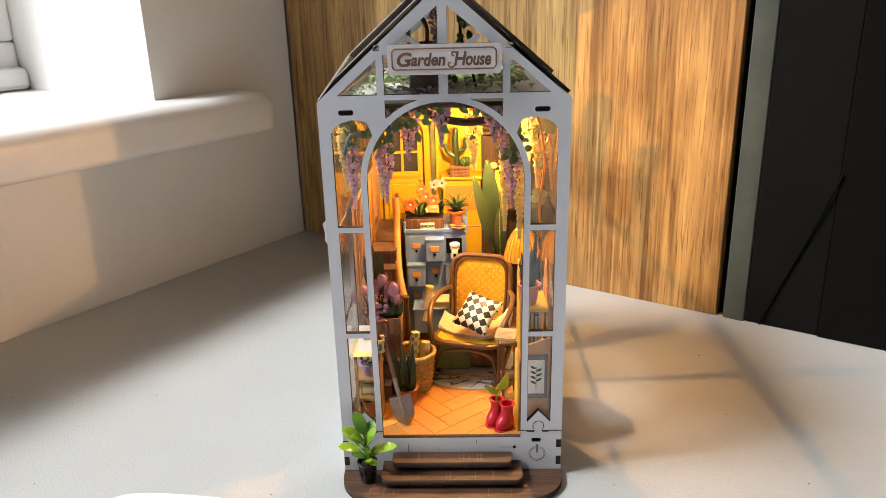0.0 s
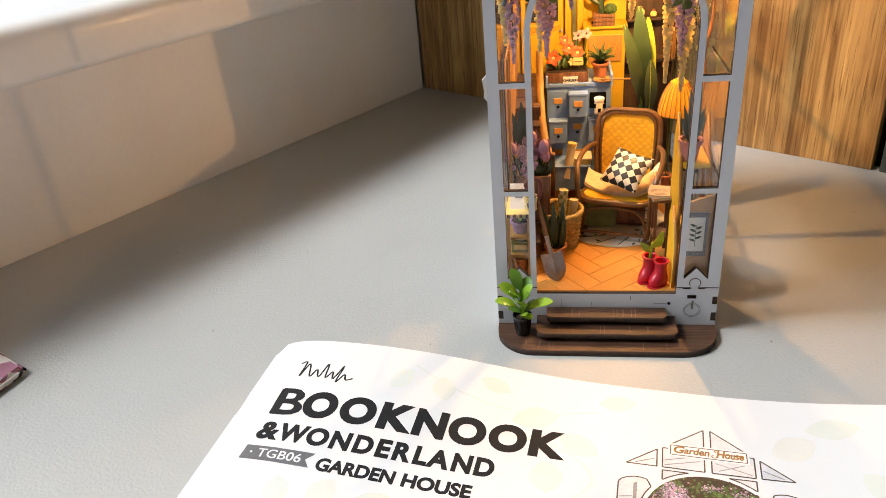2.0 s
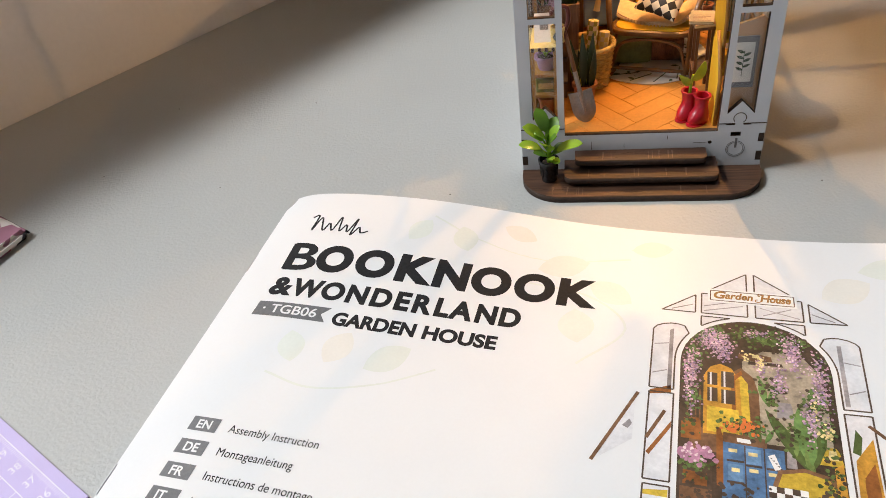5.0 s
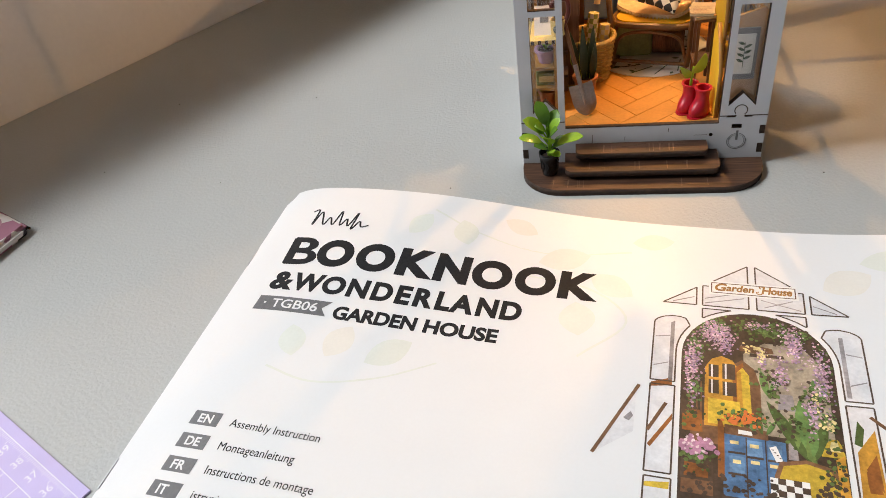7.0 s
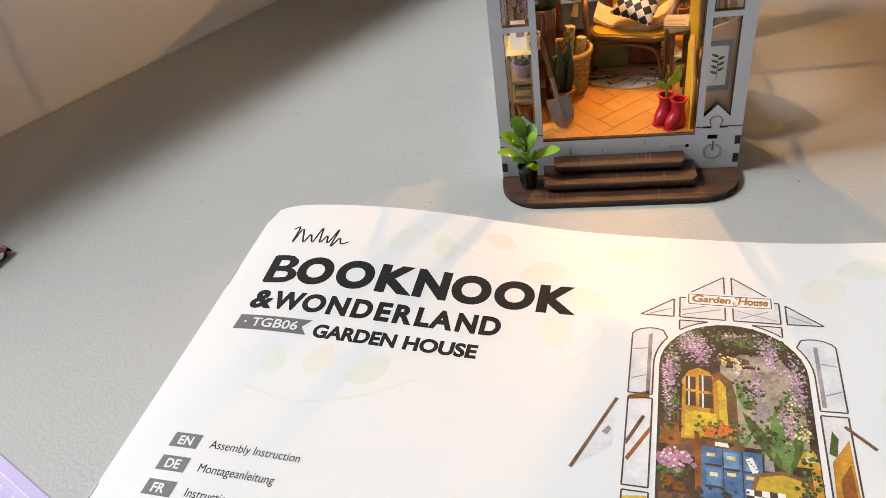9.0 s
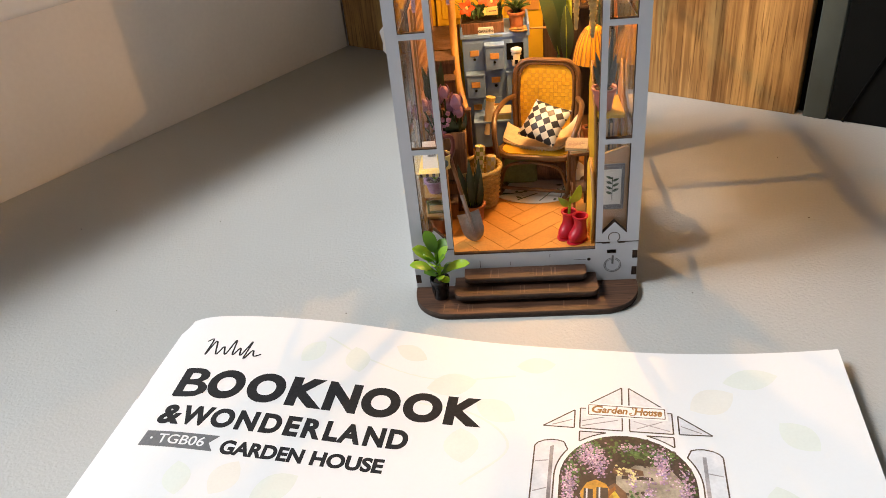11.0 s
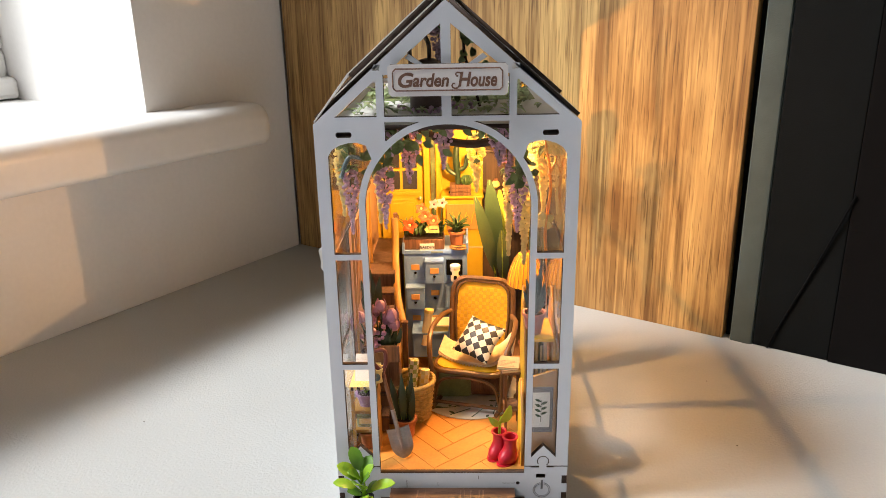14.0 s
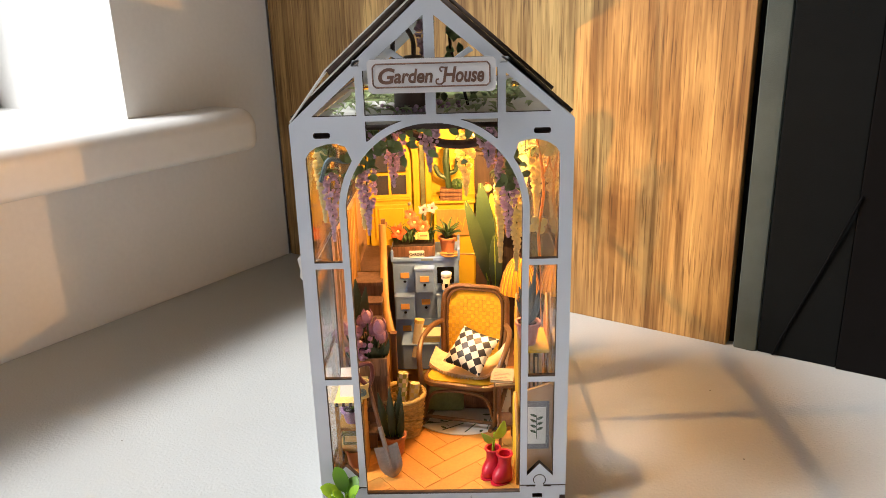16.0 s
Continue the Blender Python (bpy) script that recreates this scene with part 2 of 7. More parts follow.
def add_tube(bm, pts, radius, seg=8, flat=1.0):
    """A round rod along points; radius is one number or one for each point."""
    pts = [Vector(p) for p in pts]
    rad = list(radius) if isinstance(radius, (list, tuple)) else [radius] * len(pts)
    rings = []
    side = None
    for i, p in enumerate(pts):
        d = (pts[min(i + 1, len(pts) - 1)] - pts[max(i - 1, 0)]).normalized()
        if side is None:
            side = d.cross(Vector((0, 0, 1)) if abs(d.z) < 0.9 else Vector((1, 0, 0))).normalized()
        side = (side - d * side.dot(d)).normalized()
        up = d.cross(side)
        rings.append([bm.verts.new(p + rad[i] * (side * math.cos(2 * math.pi * k / seg) + up * flat * math.sin(2 * math.pi * k / seg))) for k in range(seg)])
    for a, b in zip(rings, rings[1:]):
        for i in range(seg):
            bm.faces.new((a[i], a[(i + 1) % seg], b[(i + 1) % seg], b[i]))
    bm.faces.new(rings[0][::-1])
    bm.faces.new(rings[-1])
    return bm


def tube(*a, **k):
    return add_tube(bmesh.new(), *a, **k)


def bend(pts, n=6):
    """A smooth line through points (Catmull-Rom)."""
    p = [Vector(q) for q in pts]
    p = [2 * p[0] - p[1]] + p + [2 * p[-1] - p[-2]]
    out = []
    for i in range(1, len(p) - 2):
        for k in range(n):
            t = k / n
            a, b, c, d = p[i - 1], p[i], p[i + 1], p[i + 2]
            out.append(0.5 * (2 * b + (c - a) * t + (2 * a - 5 * b + 4 * c - d) * t * t + (3 * b - a - 3 * c + d) * t ** 3))
    return out + [p[-2]]


def add_ball(bm, at, r, squash=(1, 1, 1), sub=1, m=None):
    v = bmesh.ops.create_icosphere(bm, subdivisions=sub, radius=r)["verts"]
    bmesh.ops.transform(bm, matrix=Matrix.Translation(at) @ (m or Matrix()) @ Matrix.Diagonal((*squash, 1)), verts=v)
    return bm


def add_leaf(bm, base, tip, width, up=(0, 0, 1), arch=0.15, fold=0.25, n=6, thick=0.25, shape=0.45, power=0.8):
    """A blade from base to tip: widest at shape, folded along its rib, arched, and with a little thickness."""
    base, tip, up = Vector(base), Vector(tip), Vector(up)
    d = tip - base
    side = d.cross(up).normalized()
    nor = side.cross(d).normalized()
    top, low = [], []
    for i in range(n + 1):
        t = i / n
        w = width * 0.5 * (max(0.06, math.sin(math.pi * min(1, max(0, (t / shape * 0.5) if t < shape else 0.5 + (t - shape) / (1 - shape) * 0.5)))) ** power)
        c = base + d * t + nor * (arch * d.length * math.sin(math.pi * t))
        row = [c + side * (w * s) + nor * (abs(s) * fold * w) for s in (-1, 0, 1)]
        top.append([bm.verts.new(q + nor * thick * 0.5) for q in row])
        low.append([bm.verts.new(q - nor * thick * 0.5) for q in row])
    for i in range(n):
        for k in range(2):
            bm.faces.new((top[i][k], top[i][k + 1], top[i + 1][k + 1], top[i + 1][k]))
            bm.faces.new((low[i][k + 1], low[i][k], low[i + 1][k], low[i + 1][k + 1]))
        bm.faces.new((top[i][0], top[i + 1][0], low[i + 1][0], low[i][0]))
        bm.faces.new((top[i][2], low[i][2], low[i + 1][2], top[i + 1][2]))
    for i in (0, n):
        bm.faces.new((top[i][0], top[i][1], low[i][1], low[i][0]))
        bm.faces.new((top[i][1], top[i][2], low[i][2], low[i][1]))
    return bm


def add_spoon(bm, base, tip, width, up=(0, 0, 1), arch=0.12, cup=0.22, n=12, thick=0.7):
    """A fleshy spoon-shaped leaf: a short stalk that opens into a rounded, cupped blade."""
    base, tip, up = Vector(base), Vector(tip), Vector(up)
    d = tip - base
    side = d.cross(up).normalized()
    nor = side.cross(d).normalized()
    top, low = [], []
    for i in range(n + 1):
        t = i / n
        w = width * 0.5 * max(0.13, math.sqrt(max(0.0, 1 - (abs(t - 0.68) / (0.32 if t > 0.68 else 0.40)) ** 2.2)))
        c = base + d * t + nor * (arch * d.length * math.sin(math.pi * t))
        row = [c + side * (w * k) + nor * (k * k * cup * w) for k in (-1, -0.55, 0, 0.55, 1)]
        top.append([bm.verts.new(q + nor * thick * (0.5 if abs(k) < 1 else 0.12)) for q, k in zip(row, (-1, -0.5, 0, 0.5, 1))])
        low.append([bm.verts.new(q - nor * thick * (0.5 if abs(k) < 1 else 0.12)) for q, k in zip(row, (-1, -0.5, 0, 0.5, 1))])
    for i in range(n):
        for k in range(4):
            bm.faces.new((top[i][k], top[i][k + 1], top[i + 1][k + 1], top[i + 1][k]))
            bm.faces.new((low[i][k + 1], low[i][k], low[i + 1][k], low[i + 1][k + 1]))
        bm.faces.new((top[i][0], top[i + 1][0], low[i + 1][0], low[i][0]))
        bm.faces.new((top[i][4], low[i][4], low[i + 1][4], top[i + 1][4]))
    for i in (0, n):
        for k in range(4):
            bm.faces.new((top[i][k], top[i][k + 1], low[i][k + 1], low[i][k]))
    return bm


def sheet(name, outline, holes, y0, y1, mats, parent, label="", m=None, axes=UPRIGHT):
    """A board cut from an outline (x, z) with holes, from y0 to y1; its cut edges take the second material."""
    cu = bpy.data.curves.new(name, "CURVE")
    cu.dimensions, cu.fill_mode, cu.extrude = "2D", "BOTH", abs(y1 - y0) / 2
    for loop in (outline, *holes):
        s = cu.splines.new("POLY")
        s.points.add(len(loop) - 1)
        for p, (x, z) in zip(s.points, loop):
            p.co = (x, z, 0, 1)
        s.use_cyclic_u = True
    tmp = bpy.data.objects.new("tmp", cu)
    me = bpy.data.meshes.new_from_object(tmp)
    bpy.data.objects.remove(tmp)
    bpy.data.curves.remove(cu)
    bm = bmesh.new()
    bm.from_mesh(me)
    bpy.data.meshes.remove(me)
    bmesh.ops.remove_doubles(bm, verts=bm.verts, dist=1e-4)
    bmesh.ops.transform(bm, matrix=axes @ Matrix.Translation((0, 0, (y0 + y1) / 2)), verts=bm.verts)
    ax = (axes.to_3x3() @ Vector((0, 0, 1))).normalized()
    bm.normal_update()
    if isinstance(mats, (list, tuple)) and len(mats) > 1:
        for f in bm.faces:
            f.material_index = 0 if abs(f.normal.dot(ax)) > 0.7 else 1
    return part(name, bm, mats, parent, label, m=m)


def writing(name, text, size, at, mat, parent, label="", bold=0.0, wide=1.0, slant=0.0, m=None, align="LEFT", lift=None, deep=0.05, steps=6):
    """Letters in the built-in font, size and place in millimetres; lift, if given, bends them onto a surface."""
    cu = bpy.data.curves.new(name, "FONT")
    cu.body, cu.size, cu.offset, cu.align_x, cu.shear = text, size, bold, align, slant
    cu.extrude, cu.resolution_u = deep / 2, steps
    tmp = bpy.data.objects.new("tmp", cu)
    me = bpy.data.meshes.new_from_object(tmp)
    bpy.data.objects.remove(tmp)
    bpy.data.curves.remove(cu)
    bm = bmesh.new()
    bm.from_mesh(me)
    bpy.data.meshes.remove(me)
    for v in bm.verts:
        v.co = Vector((at[0] + v.co.x * wide, at[1] + v.co.y, at[2] + v.co.z))
    if lift:
        for v in bm.verts:
            v.co.z += lift(v.co.x, v.co.y)
    if m is not None:
        bmesh.ops.transform(bm, matrix=m, verts=bm.verts)
    return part(name, bm, mat, parent, label)


def arc(cx, cz, r, a0, a1, n=16):
    return [(cx + r * math.cos(radians(a0 + (a1 - a0) * i / n)), cz + r * math.sin(radians(a0 + (a1 - a0) * i / n))) for i in range(n + 1)]

# ---- the room corner, in millimetres from the corner: x along the far wall, -y along the window wall ----


def setting(name, bm, mats, label, m=ROOM, smooth=False):
    return tagged(part(name, bm, mats, None, "", smooth, m), label, name.split("_")[0], "", "structure")


# the unseen ceiling is made very dark so little light bounces onto the desk
LOWBOUNCE = material("low_bounce_ceiling", (0.12, 0.12, 0.12), 0.8, vary=0.04, scale=6, fine=150)
DIM = material("dim_room_paint", (0.88, 0.86, 0.82), 0.8, vary=0.04, scale=6, fine=150)
# window wall with its opening, whose reveal is deep
setting("wall_west", (lambda bm: [add_box(bm, -300, 0, -1800, 0, -740, 121), add_box(bm, -300, 0, -155.7, 0, 121, 2200), add_box(bm, -300, 0, -1800, -1400, 121, 2200), add_box(bm, -300, 0, -1400, -155.7, 1760, 2200)] and bm)(bmesh.new()), PAINT, "white painted wall with a deep window opening")
setting("wall_north", box(-300, 1700, 26, 126, -740, 2200), DIM, "plain painted wall behind the oak board")
setting("wall_east", box(1700, 1800, -1800, 126, -740, 2200), DIM, "plain painted wall closing the room")
setting("wall_south", box(-300, 1800, -1900, -1800, -740, 2200), DIM, "plain painted wall closing the room")
setting("ceiling", box(-300, 1800, -1900, 126, 2200, 2260), LOWBOUNCE, "unseen ceiling, made dark to cut bounced light")
setting("floor", box(-300, 1800, -1900, 126, -800, -740), oak("floor_boards", (0.4, 0.3, 0.2), (0.25, 0.17, 0.1)), "plain wooden floor under the desk")

# window sill: a thick board with a rounded nose and a rounded end
def nose_outline(back, pull=0.0, thin=0.0):
    """Section (x, z) of the sill board: a front with a tight upper and lower rounding."""
    lo, hi, front = 120 + thin, 155 - thin, 45 - pull
    return [(back, lo)] + arc(front - 6, lo + 6, 6, -90, 0, 5) + arc(front - 13, hi - 13, 13, 0, 90, 8) + [(back, hi)]


bm = bmesh.new()
add_prism(bm, nose_outline(-235), -1400, -155.7, UPRIGHT)
rings = []
for y, pull, thin in [(-155.7, 0, 0), (-74, 0, 0)] + [(-74 + 17 * math.sin(radians(q)), 19 * (1 - math.cos(radians(q))), 14 * (1 - math.cos(radians(q)))) for q in range(10, 91, 10)]:
    rings.append([bm.verts.new((x, y, z)) for x, z in nose_outline(0.5, pull, thin)])
for r0, r1 in zip(rings, rings[1:]):
    for i in range(len(r0)):
        j = (i + 1) % len(r0)
        bm.faces.new((r0[i], r0[j], r1[j], r1[i]))
bm.faces.new(rings[0])
bm.faces.new(rings[-1][::-1])
sill = tagged(part("window_sill", bm, GLOSS, None, "", True, ROOM), "white gloss-painted window sill with a thick rounded nose", "window sill", "", "structure")

# window frame at the outer side of the reveal
win = tagged(thing("window_1", "white painted window frame at the back of the reveal", "window", m=ROOM), kind="structure")
bm = bmesh.new()
for y0, y1, z0, z1 in ((-1400, -155.7, 155, 200), (-1400, -155.7, 1715, 1760), (-203, -155.7, 200, 1715), (-1400, -1350, 200, 1715), (-800, -755, 200, 1715)):
    add_box(bm, -235, -205, y0, y1, z0, z1, bevel=4)
part("window_frame", bm, GLOSS, win)
bm = bmesh.new()
add_box(bm, -205, -190, -1400, -155.7, 155.2, 176, bevel=5)
part("window_bead", bm, GLOSS, win)
pane = part("pane", box(-222, -218, -1350, -203, 200, 1715), ACRYLIC, win)
pane.visible_shadow = False

# desk, wedged into the corner
desk = thing("desk", "pale grey laminate desk with a fine leather-like grain", "desk", m=ROOM)
part("desktop", box(0.5, 1500, -950, 25.5, -28, 0, bevel=0.8), DESK, desk)
for x, y in ((60, -30), (1440, -30), (60, -900), (1440, -900)):
    part("leg", box(x - 25, x + 25, y - 25, y + 25, -740, -28), CHARCOAL, desk)

# a few dark crumbs on the desk
bm = bmesh.new()
for x, y, r in ((434, -71, 0.42), (469, -136, 0.45), (300, -330, 0.4), (166, -300, 0.5), (120, -420, 0.45), (190, -390, 0.35), (440, -232, 0.4), (520, -180, 0.4), (90, -350, 0.45)):
    add_ball(bm, (x, y, 0.2), r, (1.3, 0.8, 0.5))
tagged(part("crumbs", bm, BURNT, None, "", False, ROOM), "tiny dark crumbs scattered on the grey desk", "crumbs", "", "stuff")

# oak board standing upright in the corner
board = thing("oak_board", "upright oak-veneered board standing on the desk against the wall", "board", m=ROOM)
part("panel", box(2.5, 425, 0, 22, 0, 620, bevel=0.6), OAK, board)

# cloth-covered case beside it, with a dark gap between
case = thing("fabric_case", "tall dark green cloth-covered case standing upright", "case", m=ROOM)
part("spine", prism([(430.3, 20), (430.3, 1.2), (431.2, 0.2), (442, -0.4), (444.8, 0.4), (446, 2.4), (446, 20)], 0, 600), CLOTH, case, smooth=True)
# black filler set into the gap to give it its deep shade
part("hinge_gap", box(425.6, 430.2, 9, 20, 0, 600), BLACK, case, "black filler standing for the shade in the gap")
part("cover_board", box(446.1, 494.4, 1.0, 20, 0, 600, bevel=0.8), BLACKCLOTH, case, "near-black cloth cover")
side = thing("charcoal_cabinet", "charcoal side of a tall cabinet on the desk", "cabinet", m=ROOM)
part("side_panel", box(495, 1100, 2, 25, 0, 640, bevel=1), CHARCOAL, side)
part("front_panel", box(494.6, 1100, -0.5, 2, 0, 640, bevel=0.5), CHARCOAL, side)
part("top_cap", box(494, 1101, -1, 25, 640.2, 652, bevel=1), CHARCOAL, side)
lead = thing("cable", "thin black cable running up beside the cloth case", "cable", m=ROOM)
part("cord", tube(bend([(456, -0.6, 0.6), (464, 0.0, 24), (480, -0.2, 68), (496, -1.5, 116)]), 0.75), BLACK, lead)

# ---- the garden house kit, in millimetres: its front at y = 0, its middle at x = 0 ----
HX, EAVE, APEX, DEEP, FLOOR = 55.0, 190.0, 238.0, 178.0, 19.0
SLOPE = (APEX - EAVE) / HX
house = thing("miniature_house", "grey laser-cut wooden greenhouse with a gabled roof and clear panes", "dollhouse")
BOARD = [GREY, BURNT]


def mirrored(poly):
    return [(-x, z) for x, z in poly][::-1]


def gable_holes():
    left = [
        [(-2, 229), (-2, 212.5), (-21, 212.5)],
        [(-46, 191.4), (-28.6, 191.4), (-28.6, 206.6)],
        [(-25.5, 191.4), (-2, 191.4), (-2, 208.5), (-25.5, 208.5)],
        [(-25.5, 188.8), (-25.5, 181)] + [(38 * math.cos(radians(a)), 152.3 + 38 * math.sin(radians(a))) for a in range(131, 107, -4)] + [(-11, 188.8)],
        [(-49.6, 132), (-38, 132), (-38, 152)] + [(38 * math.cos(radians(a)), 152.3 + 38 * math.sin(radians(a))) for a in range(176, 141, -5)] + [(-33.8, 179.2), (-37, 180.2), (-40.5, 180.4), (-44.8, 179.3), (-48, 177.3), (-49.6, 174.8)],
        [(-49.4, 79), (-37.8, 79), (-37.8, 129.4), (-49.4, 129.4)],
        [(-49.2, 30.5), (-43.3, 36.5), (-37.6, 30.5), (-37.6, 76.5), (-49.2, 76.5)],
    ]
    return left + [mirrored(p) for p in left]


slots = [[(s * 42.6 + dx, 183.6 + dz) for dx, dz in ((-3.3, -0.5), (-2.7, -1.1), (2.7, -1.1), (3.3, -0.5), (3.3, 0.5), (2.7, 1.1), (-2.7, 1.1), (-3.3, 0.5))] for s in (-1, 1)]
notches = [[(s * 28 + dx, 211.3 + dz) for dx, dz in ((-1.6, -1), (1.2, -1), (1.6, 1.2), (-1, 1.4))] for s in (-1, 1)]
outline = [(-HX, 26), (-34.5, 26), *reversed(arc(0, 152.3, 35.2, 0, 180, 32)), (34.5, 26), (HX, 26), (HX, EAVE), (0, APEX), (-HX, EAVE)]


def raised(poly):
    """The openings of the front frame sit slightly above the plain grid."""
    return [(x, z + float(np.interp(z, (26, 40, 79, 150, 187, 192, 212, 229), (0, 0.8, 1.2, 1.5, 2.0, 1.3, 1.0, 0))) * (abs(x) < 50)) for x, z in poly]


outline = [p if abs(p[0]) > 36 or p[1] > 200 else raised([p])[0] for p in outline]
sheet("front_frame", outline, [raised(p) for p in gable_holes() + slots + notches], 0, 3, BOARD, house, "pale grey front frame with an arched doorway and dark cut edges")
# lower front board with its switch mark, joint fingers and little slots
low = [(-HX, 0), (HX, 0), (HX, 6), (52.4, 6), (52.4, 11), (HX, 11), (HX, 16), (52.4, 16), (52.4, 20.5), (HX, 20.5), (HX, 25.7), (48.5, 25.7), (48.5, 25), (45.2, 25)]
low += [(43.3 + 2.7 * math.cos(radians(a)), 28.6 + 2.7 * math.sin(radians(a))) for a in range(-55, 236, 24)] + [(41.4, 25), (37.5, 25), (37.5, 25.7), (34.5, 25.7), (34.5, 22)]
low += [(-x, z) for x, z in low[::-1]]
switch_slot = [[(40.2, 19.3), (44.6, 19.3), (44.6, 21.4), (40.2, 21.4)], [(31.5 + 0.9 * math.cos(a * 0.63), 16.3 + 0.9 * math.sin(a * 0.63)) for a in range(10)]]
sheet("lower_front", low, switch_slot, 0.15, 3.15, BOARD, house, "grey lower front with a round switch mark")
part("slot_backing", box(-52, 52, 3.2, 3.8, 4, 21), BURNT, house)
for s in (-1, 1):
    part("slot_backing", box(s * 42.6 - 4.2, s * 42.6 + 4.2, 3.05, 4.4, 183.8, 187.6), SLOTBROWN, house)
ring = bmesh.new()
ring_pts = [(43 + 4.1 * math.cos(radians(a)), 0.12, 12.4 + 4.1 * math.sin(radians(a))) for a in range(100, 441, 12)]
add_tube(ring, ring_pts, 0.14, 5)
add_tube(ring, [(43 + 3.4 * math.cos(radians(a)), 0.12, 12.4 + 3.4 * math.sin(radians(a))) for a in range(100, 441, 12)], 0.1, 5)
add_box(ring, 42.5, 43.5, 0.05, 0.2, 13, 18)
part("switch_mark", ring, GREYINK, house)
for s in (-1, 1):
    for z in (6, 16):
        part("joint_finger", box(s * 53.8 - 1.3, s * 53.8 + 1.1, 0.6, 3, z + 0.1, z + 4.8), BURNT, house)
for s in (-1, 1):
    part("joint_outline", tube([(s * 43.3 + 2.7 * math.cos(radians(a)), 0.02, 28.6 + 2.7 * math.sin(radians(a))) for a in range(-52, 233, 15)], 0.2, 5), BURNT, house)
    for x0, x1 in ((34.6, 41.6), (45.0, 55)):
        part("joint_seam", box(min(s * x0, s * x1), max(s * x0, s * x1), -0.04, 0.2, 25.6, 26.1), BURNT, house)
marks = bmesh.new()
for x, z, w, h in ((-22, 16, 0.25, 4.5), (-7, 15.8, 0.2, 2), (12.5, 19.5, 0.25, 2), (-33, 15.5, 6, 0.15), (27, 16.3, 6, 0.15)):
    add_box(marks, x - w / 2, x + w / 2, 0.05, 0.2, z - h / 2, z + h / 2)
part("engraved_marks", marks, BURNT, house)

# sign over the door
sign = sheet("sign", [(-22.9, 202.4), (-21.6, 201.4), (23.4, 201.4), (24.6, 202.4), (24.6, 212.9), (23.5, 213.9), (-22.0, 213.9), (-23.2, 212.9)], [], -4.2, -2.2, [material("sign_board", (0.66, 0.62, 0.61), 0.6, vary=0.03), BURNT], house, "pale sign board with brown lettering")
PALE = material("pale_liner", (0.78, 0.74, 0.68), 0.6, vary=0.05)
SIGNGOLD = material("golden_brown_ink", (0.42, 0.20, 0.05), 0.5, vary=0.15, scale=900)
SIGNINK = material("brown_ink", (0.16, 0.075, 0.045), 0.6, vary=0.15, scale=900)
bm = bmesh.new()
loop = [(-20.0, 203.6), (21.3, 203.6), (22.4, 204.7), (22.4, 210.9), (21.3, 212.1), (-20.0, 212.1), (-21.1, 210.9), (-21.1, 204.7)]
for a, b in zip(loop, loop[1:] + loop[:1]):
    add_tube(bm, [(a[0], -4.25, a[1]), (b[0], -4.25, b[1])], 0.28, 4)
part("border", bm, SIGNINK, sign)
STAND = Matrix(((1, 0, 0, 0), (0, 0, -1, 0), (0, 1, 0, 0), (0, 0, 0, 1)))  # letters upright, facing the viewer


def fitted(name, text, x0, x1, y0, y1, mat, parent, bold, m, z, slant=0.2):
    """Lettering stretched to fill a box, in millimetres, then placed by m."""
    ob = writing(name, text, 10.0, (0, 0, 0), mat, parent, "brown lettering", bold=bold, slant=slant, deep=0.08)
    vs = ob.data.vertices
    lo, hi = min(v.co.x for v in vs), max(v.co.x for v in vs)
    bot, top = min(v.co.y for v in vs), max(v.co.y for v in vs)
    for v in vs:
        v.co = m(x0 + (v.co.x - lo) / (hi - lo) * (x1 - x0), y0 + (v.co.y - bot) / (top - bot) * (y1 - y0), z + v.co.z / MM) * MM
    return ob


def sign_words(parent, place, mat, z, name="lettering"):
    """The two words, each with a tall swash capital."""
    for text, x0, x1, y0, y1, bold in (("G", -18.4, -12.4, 204.0, 209.6, 0.3), ("arden", -12.9, 0.8, 204.2, 209.2, 0.3), ("H", 4.2, 9.2, 204.2, 209.6, 0.3), ("ouse", 8.8, 18.8, 204.1, 207.9, 0.3)):
        fitted(name, text, x0, x1, y0, y1, mat, parent, bold, place, z)
    bm = bmesh.new()
    for line in ([(5.6, 209.2), (3.6, 209.4), (3.4, 208.4), (4.2, 208.0)], [(4.9, 205.0), (3.8, 203.7), (2.2, 203.9), (2.0, 205.2), (3.0, 205.4)]):
        pts = bend([(x, y, 0) for x, y in line], 5)
        for p, q in zip(pts, pts[1:]):
            d = (q - p).normalized() * 0.3
            bm.faces.new([bm.verts.new(place(v.x + k * d.y, v.y - k * d.x, z + 0.03)) for v, k in ((p, 1), (p, -1), (q, -1), (q, 1))])
    part(name, bm, mat, parent)


sign_words(sign, lambda x, y, z: Vector((x * 1.06 + 0.4, -z, 1.06 * (y - 206.7) + 207.6)), SIGNINK, 4.27)
part("sign_spacer", box(-12, 12, -2.2, 0, 206, 210), BURNT, house)
# diagonal braces in the top lights
for s in (-1, 1):
    part("brace", prism([(s * x, z) for x, z in ((-16.6, 216.0), (-14.8, 217.4), (-7.6, 212.4), (-10.6, 212.4))][::s], 0.4, 2.8, UPRIGHT), GREY, house)

part("side_tab", prism([(-54.6, 137), (-57.4, 134), (-56.6, 129), (-57.0, 126), (-54.6, 123)], 4.2, 6.2, UPRIGHT), PALE, house, "pale tab standing out at the side")

